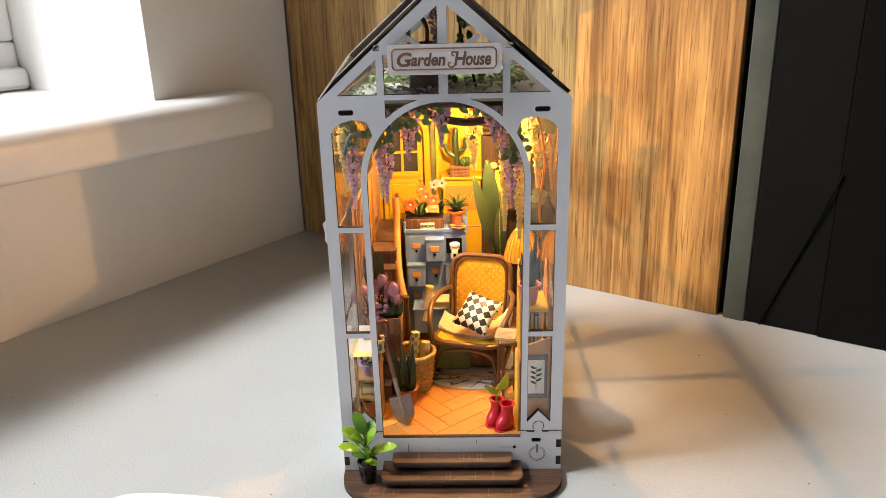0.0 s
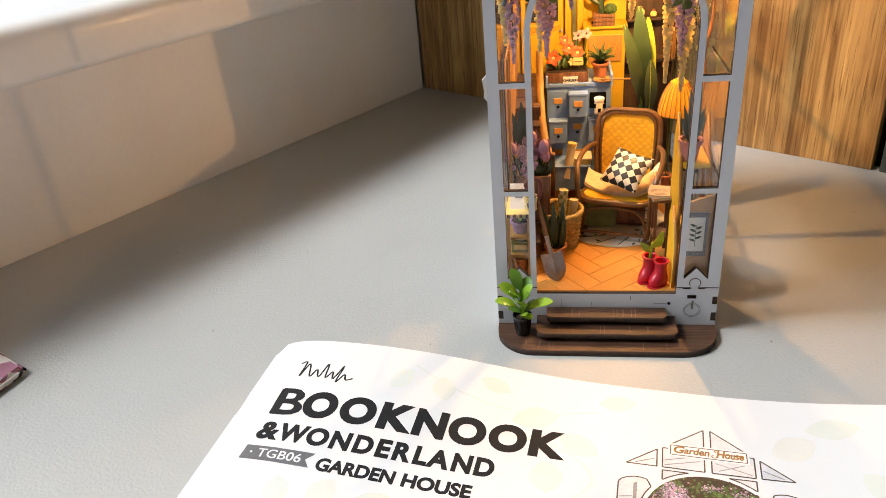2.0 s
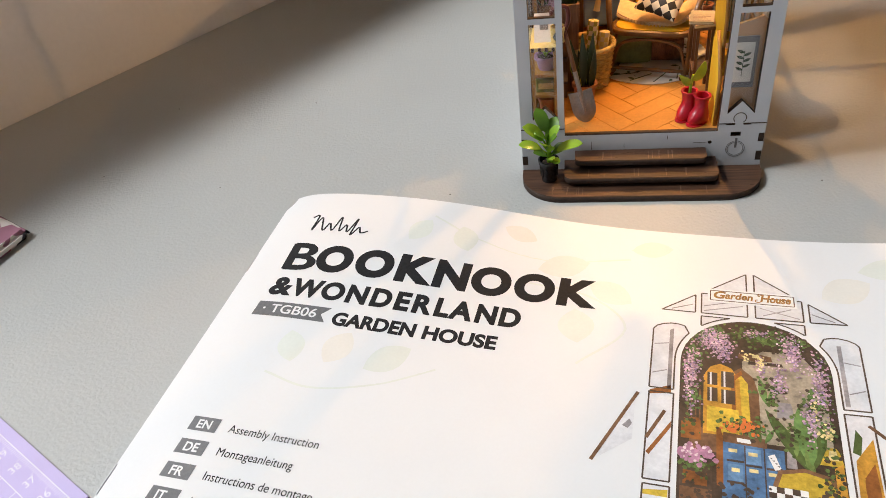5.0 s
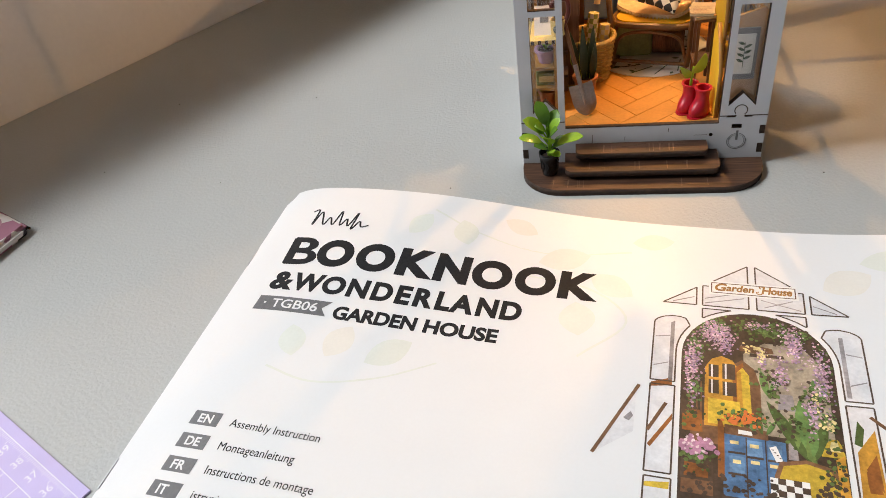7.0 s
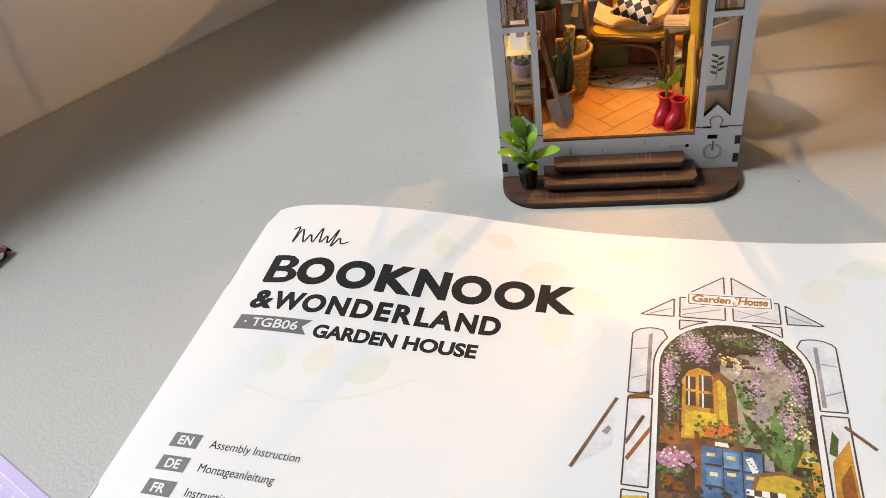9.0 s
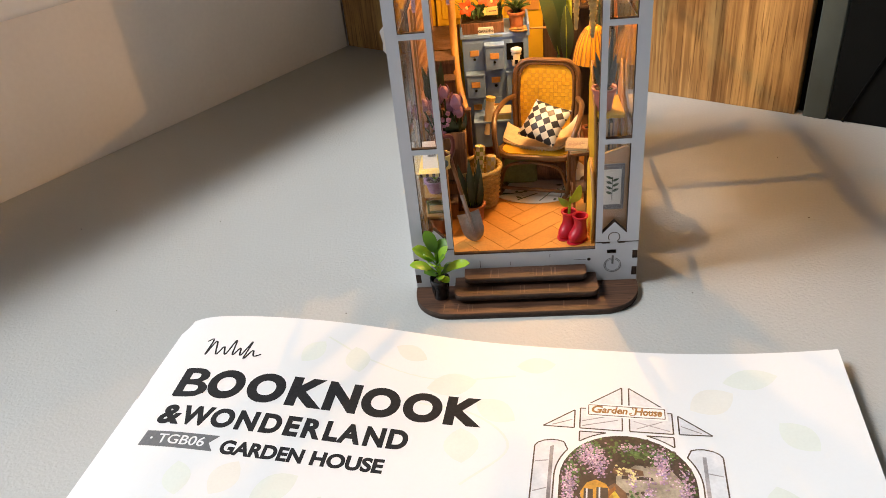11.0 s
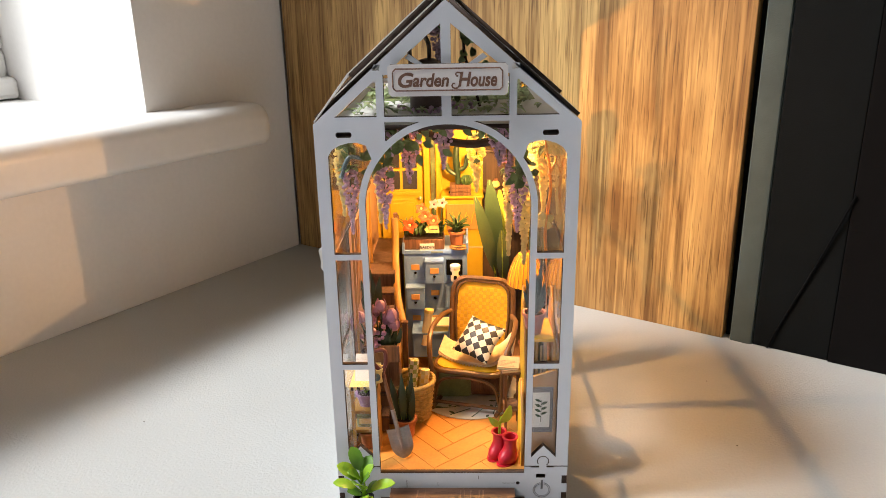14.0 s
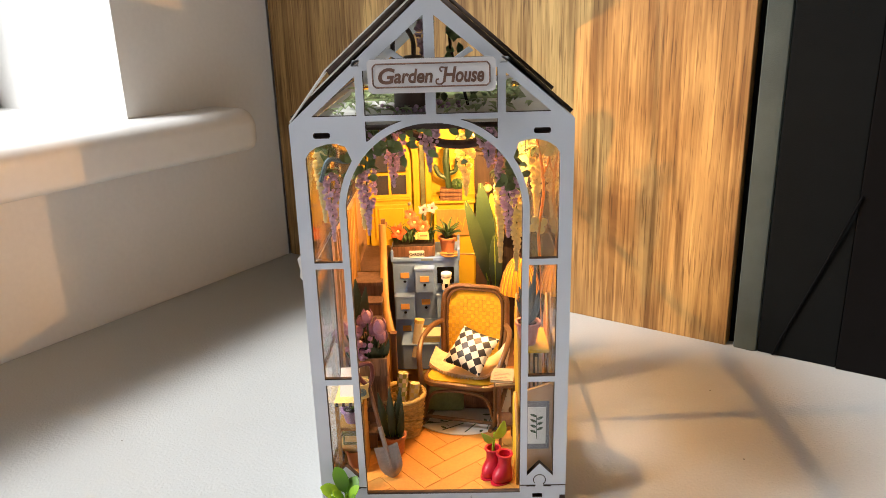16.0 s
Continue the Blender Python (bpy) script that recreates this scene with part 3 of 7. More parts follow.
# platform and steps of walnut print
def stadium(w, y, r):
    return [(-w, 0)] + [(-w + r - r * math.cos(radians(a)), -y + r - r * math.sin(radians(a))) for a in range(0, 91, 10)] + [(w - r + r * math.sin(radians(a)), -y + r - r * math.cos(radians(a))) for a in range(0, 91, 10)] + [(w, 0)]


WOODEDGE = [WALNUT, BURNT]
FLAT = Matrix()
sheet("platform", stadium(55, 23.3, 19), [], 0, 3.4, WOODEDGE, house, "dark walnut-printed platform with rounded corners", axes=FLAT)
sheet("riser", [(-31, 0), (-31, -13), (31, -13), (31, 0)], [], 3.4, 5.6, [BURNT, BURNT], house, axes=FLAT)
sheet("step", stadium(34.8, 16.2, 4), [], 5.6, 8.6, WOODEDGE, house, "walnut-printed step", axes=FLAT)
sheet("riser", [(-26, 0), (-26, -5), (26, -5), (26, 0)], [], 8.6, 10.7, [BURNT, BURNT], house, axes=FLAT)
sheet("step", stadium(29.8, 9, 3), [], 10.7, 13.7, WOODEDGE, house, "walnut-printed step", axes=FLAT)

PALEGRAIN = material("pale_grain_print", (0.17, 0.095, 0.058), 0.5, vary=0.2)
rnd = random.Random(31)
for half, front, top in ((53, 22, 3.4), (33, 15.4, 8.6), (28, 8.4, 13.7)):
    dark_, pale_ = bmesh.new(), bmesh.new()
    for k in range(26):
        x, y = rnd.uniform(-half + 4, half - 4), -rnd.uniform(max(0.6, front - 7), front - 0.8)
        l = rnd.uniform(1.0, 5.0)
        add_box(dark_, x, min(x + l, half - 3), y, y + rnd.uniform(0.10, 0.22), top, top + 0.03)
    for k in range(7):
        x, y = rnd.uniform(-half + 8, half - 8), -front + 0.3
        add_prism(pale_, [(x, y), (x + 0.22, y), (x + rnd.uniform(0.3, 1.2), y + 6.4), (x + 0.1, y + 6.4)], top, top + 0.025)
    tagged(part("grain_marks", dark_, BURNT, house), kind="stuff")
    tagged(part("grain_cracks", pale_, PALEGRAIN, house), kind="stuff")

# base box, side frames with clear panes, back
def side_frame(s):
    """Side of the greenhouse: outline (y, z) with panes between posts and bars."""
    holes = []
    for y0, y1 in ((6, 94.8 if s > 0 else 95.4), (96.6 if s > 0 else 96.0, 172)):
        for z0, z1 in ((26, 77.3), (78.7, 128.4), (129.2, 187)):
            holes.append([(y0, z0), (y1, z0), (y1, z1), (y0, z1)])
    x0 = 52 if s > 0 else -53.4
    sheet("side_frame", [(3.2, 0), (DEEP, 0), (DEEP, EAVE), (3.2, EAVE)], holes, x0, x0 + 1.4, BOARD, house, "grey side frame with dark cut edges", axes=SIDEWAYS)
    for y0, y1 in ((5, 95.3), (95.9, 173)):
        part("pane", box(s * 51.2 - 0.5, s * 51.2 + 0.5, y0, y1, 24, 184), ACRYLIC, house, "clear acrylic side pane")


for s in (-1, 1):
    side_frame(s)
# added board that keeps the pendant's light off the desk at the left
sheet("side_board", [(44, 46), (173, 46), (173, 184), (141, 184), (141, 131), (44, 131)], [], -50.6, -49.8, [material("tan_light_blocker", (0.30, 0.17, 0.10), 0.65, vary=0.08), BURNT], house, "tan board added behind the trellis to block lamplight", axes=SIDEWAYS)
# added slats, widening to the rear, that soften the lamplight's edge on the wall
for k in range(21):
    y, w = 124.4 + k * 0.8, 0.36 + k * 0.022
    part("side_slat", box(-50.6, -50.0, y - w / 2, y + w / 2, 131, 184), BURNT, house)
YELLOW = material("yellow_paint", (0.50, 0.315, 0.006), 0.6, vary=0.06, scale=120, fine=1500, bump=0.06)
part("base_floor", box(-50.5, 50.5, 3.9, 174, 14, FLOOR - 0.5), material("grout", (0.23, 0.11, 0.05), 0.8), house)
sheet("back_wall", [(-51.8, 0), (51.8, 0), (51.8, EAVE - 4), (-51.8, EAVE - 4)], [], 174.2, 177.8, [YELLOW, BURNT], house, "yellow printed back wall")
gable = [(-51.8, EAVE - 4), (51.8, EAVE - 4), (51.8, EAVE + 2), (0, APEX - 2), (-51.8, EAVE + 2)]
sheet("back_gable", gable, [[(-44, 191), (44, 191), (0, 229.4)]], 174.4, 177.4, BOARD, house, "grey rear gable frame")
# roof: two skylight frames with burnt edges, and a pale ridge piece
RUN = math.hypot(HX, APEX - EAVE)
for s in (-1, 1):
    d = Vector((s * HX, 0, EAVE - APEX)) / RUN
    up = Vector((s * (APEX - EAVE), 0, HX)) / RUN
    slope = Matrix.Translation((0, 0, APEX * 1.0)) @ Matrix(((d.x, 0, up.x, 0), (0, 1, 0, 0), (d.z, 0, up.z, 0), (0, 0, 0, 1)))
    holes = [[(a, b), (c, b), (c, e), (a, e)] for a, c in ((7, 33), (37, 66)) for b, e in ((10, 88), (93, 170))]
    sheet("roof_frame", [(1.5, 0.4), (30, 0.4), (30, 3.2), (RUN - 2, 3.2), (RUN - 2, 178), (1.5, 178)], holes, 0.2, 1.9, BOARD, house, "grey skylight frame with burnt brown edges", axes=slope)
    sheet("rafter", [(3, 30), (RUN - 9, 30), (RUN - 9, 33), (3, 33)], [], 2.0, 3.6, BOARD, house, axes=slope)
    if s < 0:
        # the raised skylight on this slope: two boards with pale liners between them
        part("liner", prism([(1.5, 1.9), (RUN - 14, 1.9), (RUN - 14, 2.4), (1.5, 2.4)], 0.3, 60, slope @ UPRIGHT), PALE, house, "pale liner under the raised skylight")
        sheet("skylight_frame", [(0.5, 0.4), (48, 0.4), (48, 100), (0.5, 100)], [[(7, 10), (42, 10), (42, 90), (7, 90)]], 2.5, 4.7, BOARD, house, "raised skylight frame with burnt brown edges", axes=slope)
        part("liner", prism([(0.5, 4.75), (48.6, 4.75), (48.6, 5.25), (0.5, 5.25)], 0.2, 100, slope @ UPRIGHT), PALE, house, "pale liner on the raised skylight")
        part("prop", prism([(48.4, 4.2), (48.6, 5.2), (RUN - 1, 0.7), (RUN - 1, 0.1)], 0.2, 3, slope @ UPRIGHT), PALE, house, "slim pale prop")
    sheet("rafter", [(3, 89), (RUN - 3, 89), (RUN - 3, 92.4), (3, 92.4)], [], 2.0, 3.6, BOARD, house, axes=slope)
    for b, e in ((9, 89.5), (91.5, 171)):
        sheet("roof_pane", [(5, b), (68, b), (68, e), (5, e)], [], -0.8, 0.1, [ACRYLIC, ACRYLIC], house, "clear acrylic roof pane", axes=slope)
part("ridge", prism([(-5.4, 233.9), (-0.2, 238.6), (2.4, 237.2), (2.4, 242), (-5.4, 241)], 3, 177, UPRIGHT), material("ridge_board", (0.78, 0.74, 0.70), 0.6), house, "pale ridge board")
# ceiling board printed with vines
# lighter copy of the vine print: the loft's brightness is put into its colour
VINEPRINT = material("lightened_vine_print", (0.34, 0.44, 0.17), 0.6, vary=0.3, scale=55, fine=420, colour2=(0.16, 0.15, 0.07))
LEAFPRINT = material("vine_print", (0.16, 0.22, 0.07), 0.6, vary=0.3, scale=55, fine=420, colour2=(0.075, 0.05, 0.03))
# board colour raised as well, to make the loft look lit
sheet("ceiling_board", [(-50, 6), (50, 6), (50, 172), (-50, 172)], [[(-46, 140), (-40, 140), (-40, 168), (-46, 168)], [(40, 140), (46, 140), (46, 168), (40, 168)]], 186.4, 188.4, [material("lightened_pale_board", (0.78, 0.76, 0.70), 0.6, vary=0.06), BURNT], house, "pale ceiling board with a strip of printed vines", axes=Matrix())
part("vine_strip", box(-46, 44, 84, 138, 188.4, 188.7), VINEPRINT, house, "strip of printed green vines")

# the front's side lights are glazed
for s in (-1, 1):
    part("pane", box(s * 43.5 - 6.8, s * 43.5 + 6.8, 3.2, 4.0, 30, 182), ACRYLIC, house, "clear acrylic front light")

# floor of terracotta planks laid in a herringbone
PLANK = material("terracotta_plank", (0.56, 0.25, 0.045), 0.6, vary=0.12, scale=45, fine=700, bump=0.08)


def clip(poly, x0, x1, y0, y1):
    for axis, lim, sign in ((0, x0, 1), (0, x1, -1), (1, y0, 1), (1, y1, -1)):
        out = []
        for a, b in zip(poly, poly[1:] + poly[:1]):
            ia, ib = sign * (a[axis] - lim) >= 0, sign * (b[axis] - lim) >= 0
            if ia:
                out.append(a)
            if ia != ib:
                t = (lim - a[axis]) / (b[axis] - a[axis])
                out.append((a[0] + t * (b[0] - a[0]), a[1] + t * (b[1] - a[1])))
        poly = out
        if len(poly) < 3:
            return []
    return poly


def herringbone():
    wide, long_, gap = 10.6, 31.8, 0.28
    ca, sa = math.cos(radians(40)), math.sin(radians(40))
    for i in range(-14, 15):
        for k in range(-7, 8):
            bx, by = i * wide + k * long_ * 2, i * wide
            for flip in (0, 1):
                if flip:
                    rect = [(bx, by + wide), (bx + wide, by + wide), (bx + wide, by + wide + long_), (bx, by + wide + long_)]
                else:
                    rect = [(bx, by), (bx + long_, by), (bx + long_, by + wide), (bx, by + wide)]
                cx, cy = sum(p[0] for p in rect) / 4, sum(p[1] for p in rect) / 4
                rect = [(cx + (x - cx) * (1 - gap / abs(max(p[0] for p in rect) - min(p[0] for p in rect))), cy + (y - cy) * (1 - gap / abs(max(p[1] for p in rect) - min(p[1] for p in rect)))) for x, y in rect]
                yield [(x * ca - y * sa + 3, x * sa + y * ca + 60) for x, y in rect]


for rect in herringbone():
    rect = clip(rect, -50, 50, 4, 130)
    if rect and abs(sum(a[0] * b[1] - b[0] * a[1] for a, b in zip(rect, rect[1:] + rect[:1]))) > 3:
        part("floor_plank", prism(rect, FLOOR - 0.48, FLOOR), PLANK, house)

# ---- instruction booklet lying on the desk ----
BOOK = Matrix.Translation((-0.1677, -0.0250, 0)) @ pose(0, 0, 0, 0, 0, -7.4)  # its corner beside the house; x along the top edge, -y down the page


def page_z(x, y):
    """Height of the cover: it bulges beside the spine towards the top edge and curls up at the fore edge."""
    spine = math.exp(-(max(0, x - 30) / 95) ** 3) * (1 - 0.76 * math.exp(-max(0, x) / 11))
    fade = math.exp(-(max(0, -y) / max(15, 95 - 0.65 * max(0, x - 30))) ** 1.2)
    return 1.4 + 10.6 * spine * fade + max(0, (x - 215) / 85) ** 2 * (3 + 5 * (1 + max(-210, y) / 210))


def page_block(bm, z_off, thick, inset):
    W, HGT, NX, NY = 297.0, 210.0, 66, 30
    grid = {}
    for lay in (0, 1):
        for i in range(NX + 1):
            for j in range(NY + 1):
                x, y = inset + (W - 2 * inset) * i / NX, -inset - (HGT - 2 * inset) * j / NY
                top = page_z(x, y) + z_off
                if i == 0 and j == 0:
                    x, y = x + 1.6, y - 1.6
                grid[lay, i, j] = bm.verts.new((x, y, top if lay else max(0.04, top - thick)))
    for i in range(NX):
        for j in range(NY):
            bm.faces.new([grid[1, a, b] for a, b in ((i, j), (i, j + 1), (i + 1, j + 1), (i + 1, j))])
            bm.faces.new([grid[0, a, b] for a, b in ((i, j), (i + 1, j), (i + 1, j + 1), (i, j + 1))])
        for j in (0, NY):
            bm.faces.new([grid[k, a, j] for k, a in ((0, i), (0, i + 1), (1, i + 1), (1, i))])
    for j in range(NY):
        for i in (0, NX):
            bm.faces.new([grid[k, i, a] for k, a in ((0, j), (0, j + 1), (1, j + 1), (1, j))])
    return bm


booklet = thing("instruction_booklet", "white stapled instruction booklet lying on the desk", "booklet", m=BOOK)
cover = part("cover", page_block(bmesh.new(), 0, 0.25, 0), PAPER, booklet, "white printed cover", smooth=True)
part("pages", page_block(bmesh.new(), -0.26, 1.7, 0.6), PAPER, booklet, smooth=True)
for y in (-158, -45):
    part("staple", tube([(0.2, y - 6, page_z(0, y) + 0.1), (0.2, y + 6, page_z(0, y) + 0.1)], 0.3, 6), STEELWIRE, booklet, "steel staple")


def flat(name, poly, z, mat, parent, label=""):
    """A printed shape laid onto the cover: fine enough to follow its curve."""
    bm = bmesh.new()
    vs = [bm.verts.new((x, y, 0)) for x, y in poly]
    bm.faces.new(vs)
    lo, hi = min(p[0] for p in poly), max(p[0] for p in poly)
    cuts = [lo + (hi - lo) * k / (int((hi - lo) / 5) + 1) for k in range(1, int((hi - lo) / 5) + 1)]
    for c in cuts:
        bmesh.ops.bisect_plane(bm, geom=bm.verts[:] + bm.edges[:] + bm.faces[:], plane_co=(c, 0, 0), plane_no=(1, 0, 0))
    bmesh.ops.triangulate(bm, faces=bm.faces[:])
    for v in bm.verts:
        v.co.z = page_z(v.co.x, v.co.y) + z
    return part(name, bm, mat, parent, label)


def print_text(text, size, x, y, mat=None, wide=1.0, bold=0.0, slant=0.0, z=0.06, parent=None):
    return writing("printed_line", text, size, (x, y, z), mat or INK, parent or cover, "printed lettering", bold=bold, wide=wide, slant=slant, lift=page_z, deep=0.02)


# printed words
def print_fit(text, x0, x1, y0, y1, bold, mat=None, z=0.06, slant=0.0):
    """Letters stretched to fill a box on the cover."""
    ob = writing("printed_letter", text, 10.0, (0, 0, 0), mat or INK, cover, "printed lettering", bold=bold, slant=slant, deep=0.02, steps=3 if text == "B" else 6)
    vs = ob.data.vertices
    lo, hi = min(v.co.x for v in vs), max(v.co.x for v in vs)
    bot, top = min(v.co.y for v in vs), max(v.co.y for v in vs)
    for v in vs:
        x, y = x0 + (v.co.x - lo) / (hi - lo) * (x1 - x0), y0 + (v.co.y - bot) / (top - bot) * (y1 - y0)
        v.co = Vector((x, y, page_z(x, y) + z + v.co.z * 1000)) * MM
    return ob


for ch, x0, x1 in (("B", 18.5, 33.0), ("O", 32.9, 49.6), ("O", 51.2, 68.3), ("K", 70.2, 86.6), ("N", 86.6, 101.2), ("O", 102.2, 118.9), ("O", 120.2, 136.8), ("K", 138.2, 153.9)):
    round_ = 0.25 if ch == "O" else 0
    for dx, dy in ((0, 0), (0.7, 0.5), (1.4, 0), (0.7, -0.5)) if ch == "B" else ((0, 0),):
        print_fit(ch, x0 + dx, x1 - 1 + dx if ch == "B" else x1, -51.0 - round_ + dy, -35.2 + round_ + dy, 0.0 if ch == "B" else 0.56, z=0.06 + 0.01 * dx)
print_fit("&", 18.6, 29.4, -66.5, -56.1, 0.44)
for ch, x0, x1 in (("W", 28.6, 42.6), ("O", 42.3, 53.2), ("N", 54.6, 64.0), ("D", 66.0, 75.2), ("E", 77.0, 83.6), ("R", 85.2, 93.8), ("L", 95.0, 101.4), ("A", 101.2, 111.6), ("N", 112.8, 121.6), ("D", 117.4 + 5.6, 126.2 + 5.6)):
    print_fit(ch, 42.3 + (x0 - 42.3) * 83.9 / 89.5 if x0 > 42.2 else x0, 42.3 + (x1 - 42.3) * 83.9 / 89.5 if x0 > 42.2 else x1, -66.3, -56.2, 0.46)
flat("code_banner", [(17.0, -78.0), (17.6, -70.3), (50.3, -70.3), (46.9, -74.2), (49.8, -78.0)], 0.05, GREYINK, cover, "dark banner")
print_fit("TGB06", 24.3, 45.0, -76.3, -71.6, 0.12, PAPER, 0.09)
flat("banner_dot", [(21.2 + 0.6 * math.cos(i * 0.785), -74.0 + 0.6 * math.sin(i * 0.785)) for i in range(8)], 0.09, PAPER, cover)
print_fit("GARDEN", 52.4, 87.2, -78.7, -71.7, 0.42)
print_fit("HOUSE", 90.4, 119.6, -78.7, -71.7, 0.42)
for k, (code, words) in enumerate((("EN", "Assembly Instruction"), ("DE", "Montageanleitung"), ("FR", "Instructions de montage"), ("IT", "istruzioni"))):
    y = -134.5 - 9.55 * k
    flat("language_box", [(18.9, y), (19.2, y + 5.9), (30.4, y + 5.9), (30.2, y)], 0.05, GREYINK, cover, "grey language box")
    print_text(code, 5.0, 21.6, y + 1.2, PAPER, 0.95, 0.12, z=0.09)
    print_text(words, 4.7, 34.8, y + 1.3, INK, 0.87, 0.0)
# the maker's mark, as a plain scribbled ribbon
bm = bmesh.new()
pts = bend([(20.6, -17.6, 0), (23.4, -16.4, 0), (23.0, -26.2, 0), (25.4, -17.4, 0), (28.4, -26.0, 0), (30.6, -21.0, 0), (33.0, -25.8, 0), (35.2, -16.6, 0), (36.6, -25.8, 0), (39.0, -21.4, 0), (40.6, -26.0, 0), (43.4, -17.0, 0), (42.6, -27.8, 0), (45.4, -22.4, 0), (47.0, -25.8, 0), (50.2, -24.4, 0)], 6)
for p, q in zip(pts, pts[1:]):
    d = (q - p).normalized() * 0.42
    bm.faces.new([bm.verts.new((v.x + k * d.y, v.y - k * d.x, page_z(v.x, v.y) + 0.05)) for v, k in ((p, 1), (q, 1), (q, -1), (p, -1))])
part("maker_mark", bm, INK, cover, "dark scribbled maker's mark")

# faint leaf pattern of the cover
FAINT = material("faint_green_print", (0.760, 0.778, 0.712), 0.4, vary=0.03, bump=0)
FAINT2 = material("faint_yellow_print", (0.788, 0.764, 0.705), 0.4, vary=0.03, bump=0)


def print_leaf(x, y, ang, l, w, mat, z=0.03):
    ca, sa = math.cos(radians(ang)), math.sin(radians(ang))
    pts = [(l * t, w * 0.5 * math.sin(math.pi * t) ** 0.8) for t in [i / 8 for i in range(9)]]
    pts += [(l * t, -w * 0.5 * math.sin(math.pi * t) ** 0.8) for t in [i / 8 for i in range(7, 0, -1)]]
    return flat("leaf_print", [(x + p * ca - q * sa, y + p * sa + q * ca) for p, q in pts], z, mat, cover)


for k, (x, y, a, l, w) in enumerate(((128, -32, 20, 22, 13), (150, -36, -30, 20, 12), (92, -14, -70, 15, 11), (70, -26, 60, 15, 10), (57, -97, 70, 17, 12), (73, -97, 40, 20, 12), (44, -99, 110, 16, 11), (146, -52, -80, 18, 14), (236, -34, 30, 20, 14), (250, -18, 10, 22, 12), (268, -40, -50, 18, 12), (165, -14, 10, 17, 10), (110, -10, -20, 16, 9), (262, -70, -80, 22, 15), (276, -100, -100, 20, 14))):
    print_leaf(x, y, a, l, w, FAINT2 if k % 4 == 0 else FAINT)
for line in (((36, -105), (56, -109), (80, -103), (100, -92)), ((78, -10), (100, -20), (130, -26), (165, -20)), ((120, -40), (150, -44), (166, -60), (150, -80))):
    bm = bmesh.new()
    pts = bend([(x, y, 0) for x, y in line], 6)
    for p, q in zip(pts, pts[1:]):
        d = (q - p).normalized() * 0.5
        vs = [bm.verts.new((v.x + s * d.y, v.y - s * d.x, page_z(v.x, v.y) + 0.02)) for v, s in ((p, 1), (q, 1), (q, -1), (p, -1))]
        bm.faces.new(vs)
    part("vine_print", bm, FAINT, cover)

# the picture of the house on the cover
def pp(x, z):
    return (211.0 + 0.70 * x, -73.8 + 0.64 * (z - 150) if z > 150 else -73.8 - 0.70 * (150 - z))


def ink(name, c, r=0.45, vary=0.28):
    return material(name, c, r, vary=vary, scale=160, fine=900, bump=0)


WHITEINK = material("print_white", (0.84, 0.83, 0.80), 0.4, vary=0.02, bump=0)
ORANGEINK = material("print_orange", (0.75, 0.20, 0.05), 0.4, vary=0.1, bump=0)
P_LILAC, P_BLUSH, P_SHADE, P_RUST = islands(ink("print_lilac", (0.52, 0.36, 0.60)), 0.4), islands(ink("print_blush", (0.84, 0.66, 0.70)), 0.2), ink("print_grey_shade", (0.40, 0.36, 0.36)), ink("print_rust", (0.34, 0.12, 0.03))
P_LIGHT, P_DARK, P_WALL = ink("print_pale_glass", (0.76, 0.75, 0.76), vary=0.09), ink("print_shadow", (0.10, 0.065, 0.045)), ink("print_cream_wall", (0.50, 0.42, 0.31))
P_YEL, P_BLUE, P_PINK, P_GRN, P_BRN, P_GOLD, P_GLOW = ink("print_orange_door", (0.72, 0.36, 0.05)), ink("print_blue", (0.09, 0.20, 0.38)), islands(ink("print_pink", (0.70, 0.44, 0.56)), 0.5), islands(ink("print_green", (0.15, 0.22, 0.06)), 0.7), ink("print_brown", (0.24, 0.12, 0.06)), ink("print_yellow", (0.76, 0.52, 0.06)), ink("print_glow", (0.9, 0.75, 0.35))
photo = flat("house_picture", [pp(x, z) for x, z in ((-34.5, 20), (34.5, 20))] + [pp(x, z) for x, z in arc(0, 152.3, 35.2, 0, 180, 18)], 0.05, P_DARK, cover, "printed picture of the house")
for poly in gable_holes():
    flat("printed_light", [pp(x, z) for x, z in poly], 0.05, P_LIGHT, photo)
    bm = bmesh.new()
    for a, b in zip(poly, poly[1:] + poly[:1]):
        (ax, ay), (bx, by) = pp(*a), pp(*b)
        l = math.hypot(bx - ax, by - ay) or 1
        nx, ny = -(by - ay) / l * 0.28, (bx - ax) / l * 0.28
        bm.faces.new([bm.verts.new((x, y, page_z(x, y) + 0.08)) for x, y in ((ax + nx, ay + ny), (ax - nx, ay - ny), (bx - nx, by - ny), (bx + nx, by + ny))])
    part("printed_edge", bm, P_DARK, photo)


def patch(pts, mat, z):
    return flat("printed_patch", pts, z, mat, photo)


P_MID, P_LBLUE, P_TULIP = ink("print_mid_green", (0.16, 0.28, 0.08)), ink("print_light_blue", (0.17, 0.33, 0.55)), ink("print_tulip", (0.62, 0.30, 0.45))
patch([(207, -104), (207, -70), (214, -64), (226, -64), (233, -74), (233, -104)], P_WALL, 0.07)
patch([(190, -110), (190, -101), (200, -101), (200, -110)], P_BRN, 0.08)
patch([(203, -104), (203, -76), (206.5, -73), (210.5, -77), (212, -84), (212, -100)], P_BRN, 0.09)
patch([(204, -104), (204, -79), (206.5, -76.5), (208.6, -80), (209, -98)], P_GOLD, 0.10)
patch([(194.2, -103), (194.3, -78), (196.6, -73.8), (199.8, -72.2), (203.4, -73.8), (206, -79), (206.5, -103)], P_YEL, 0.12)
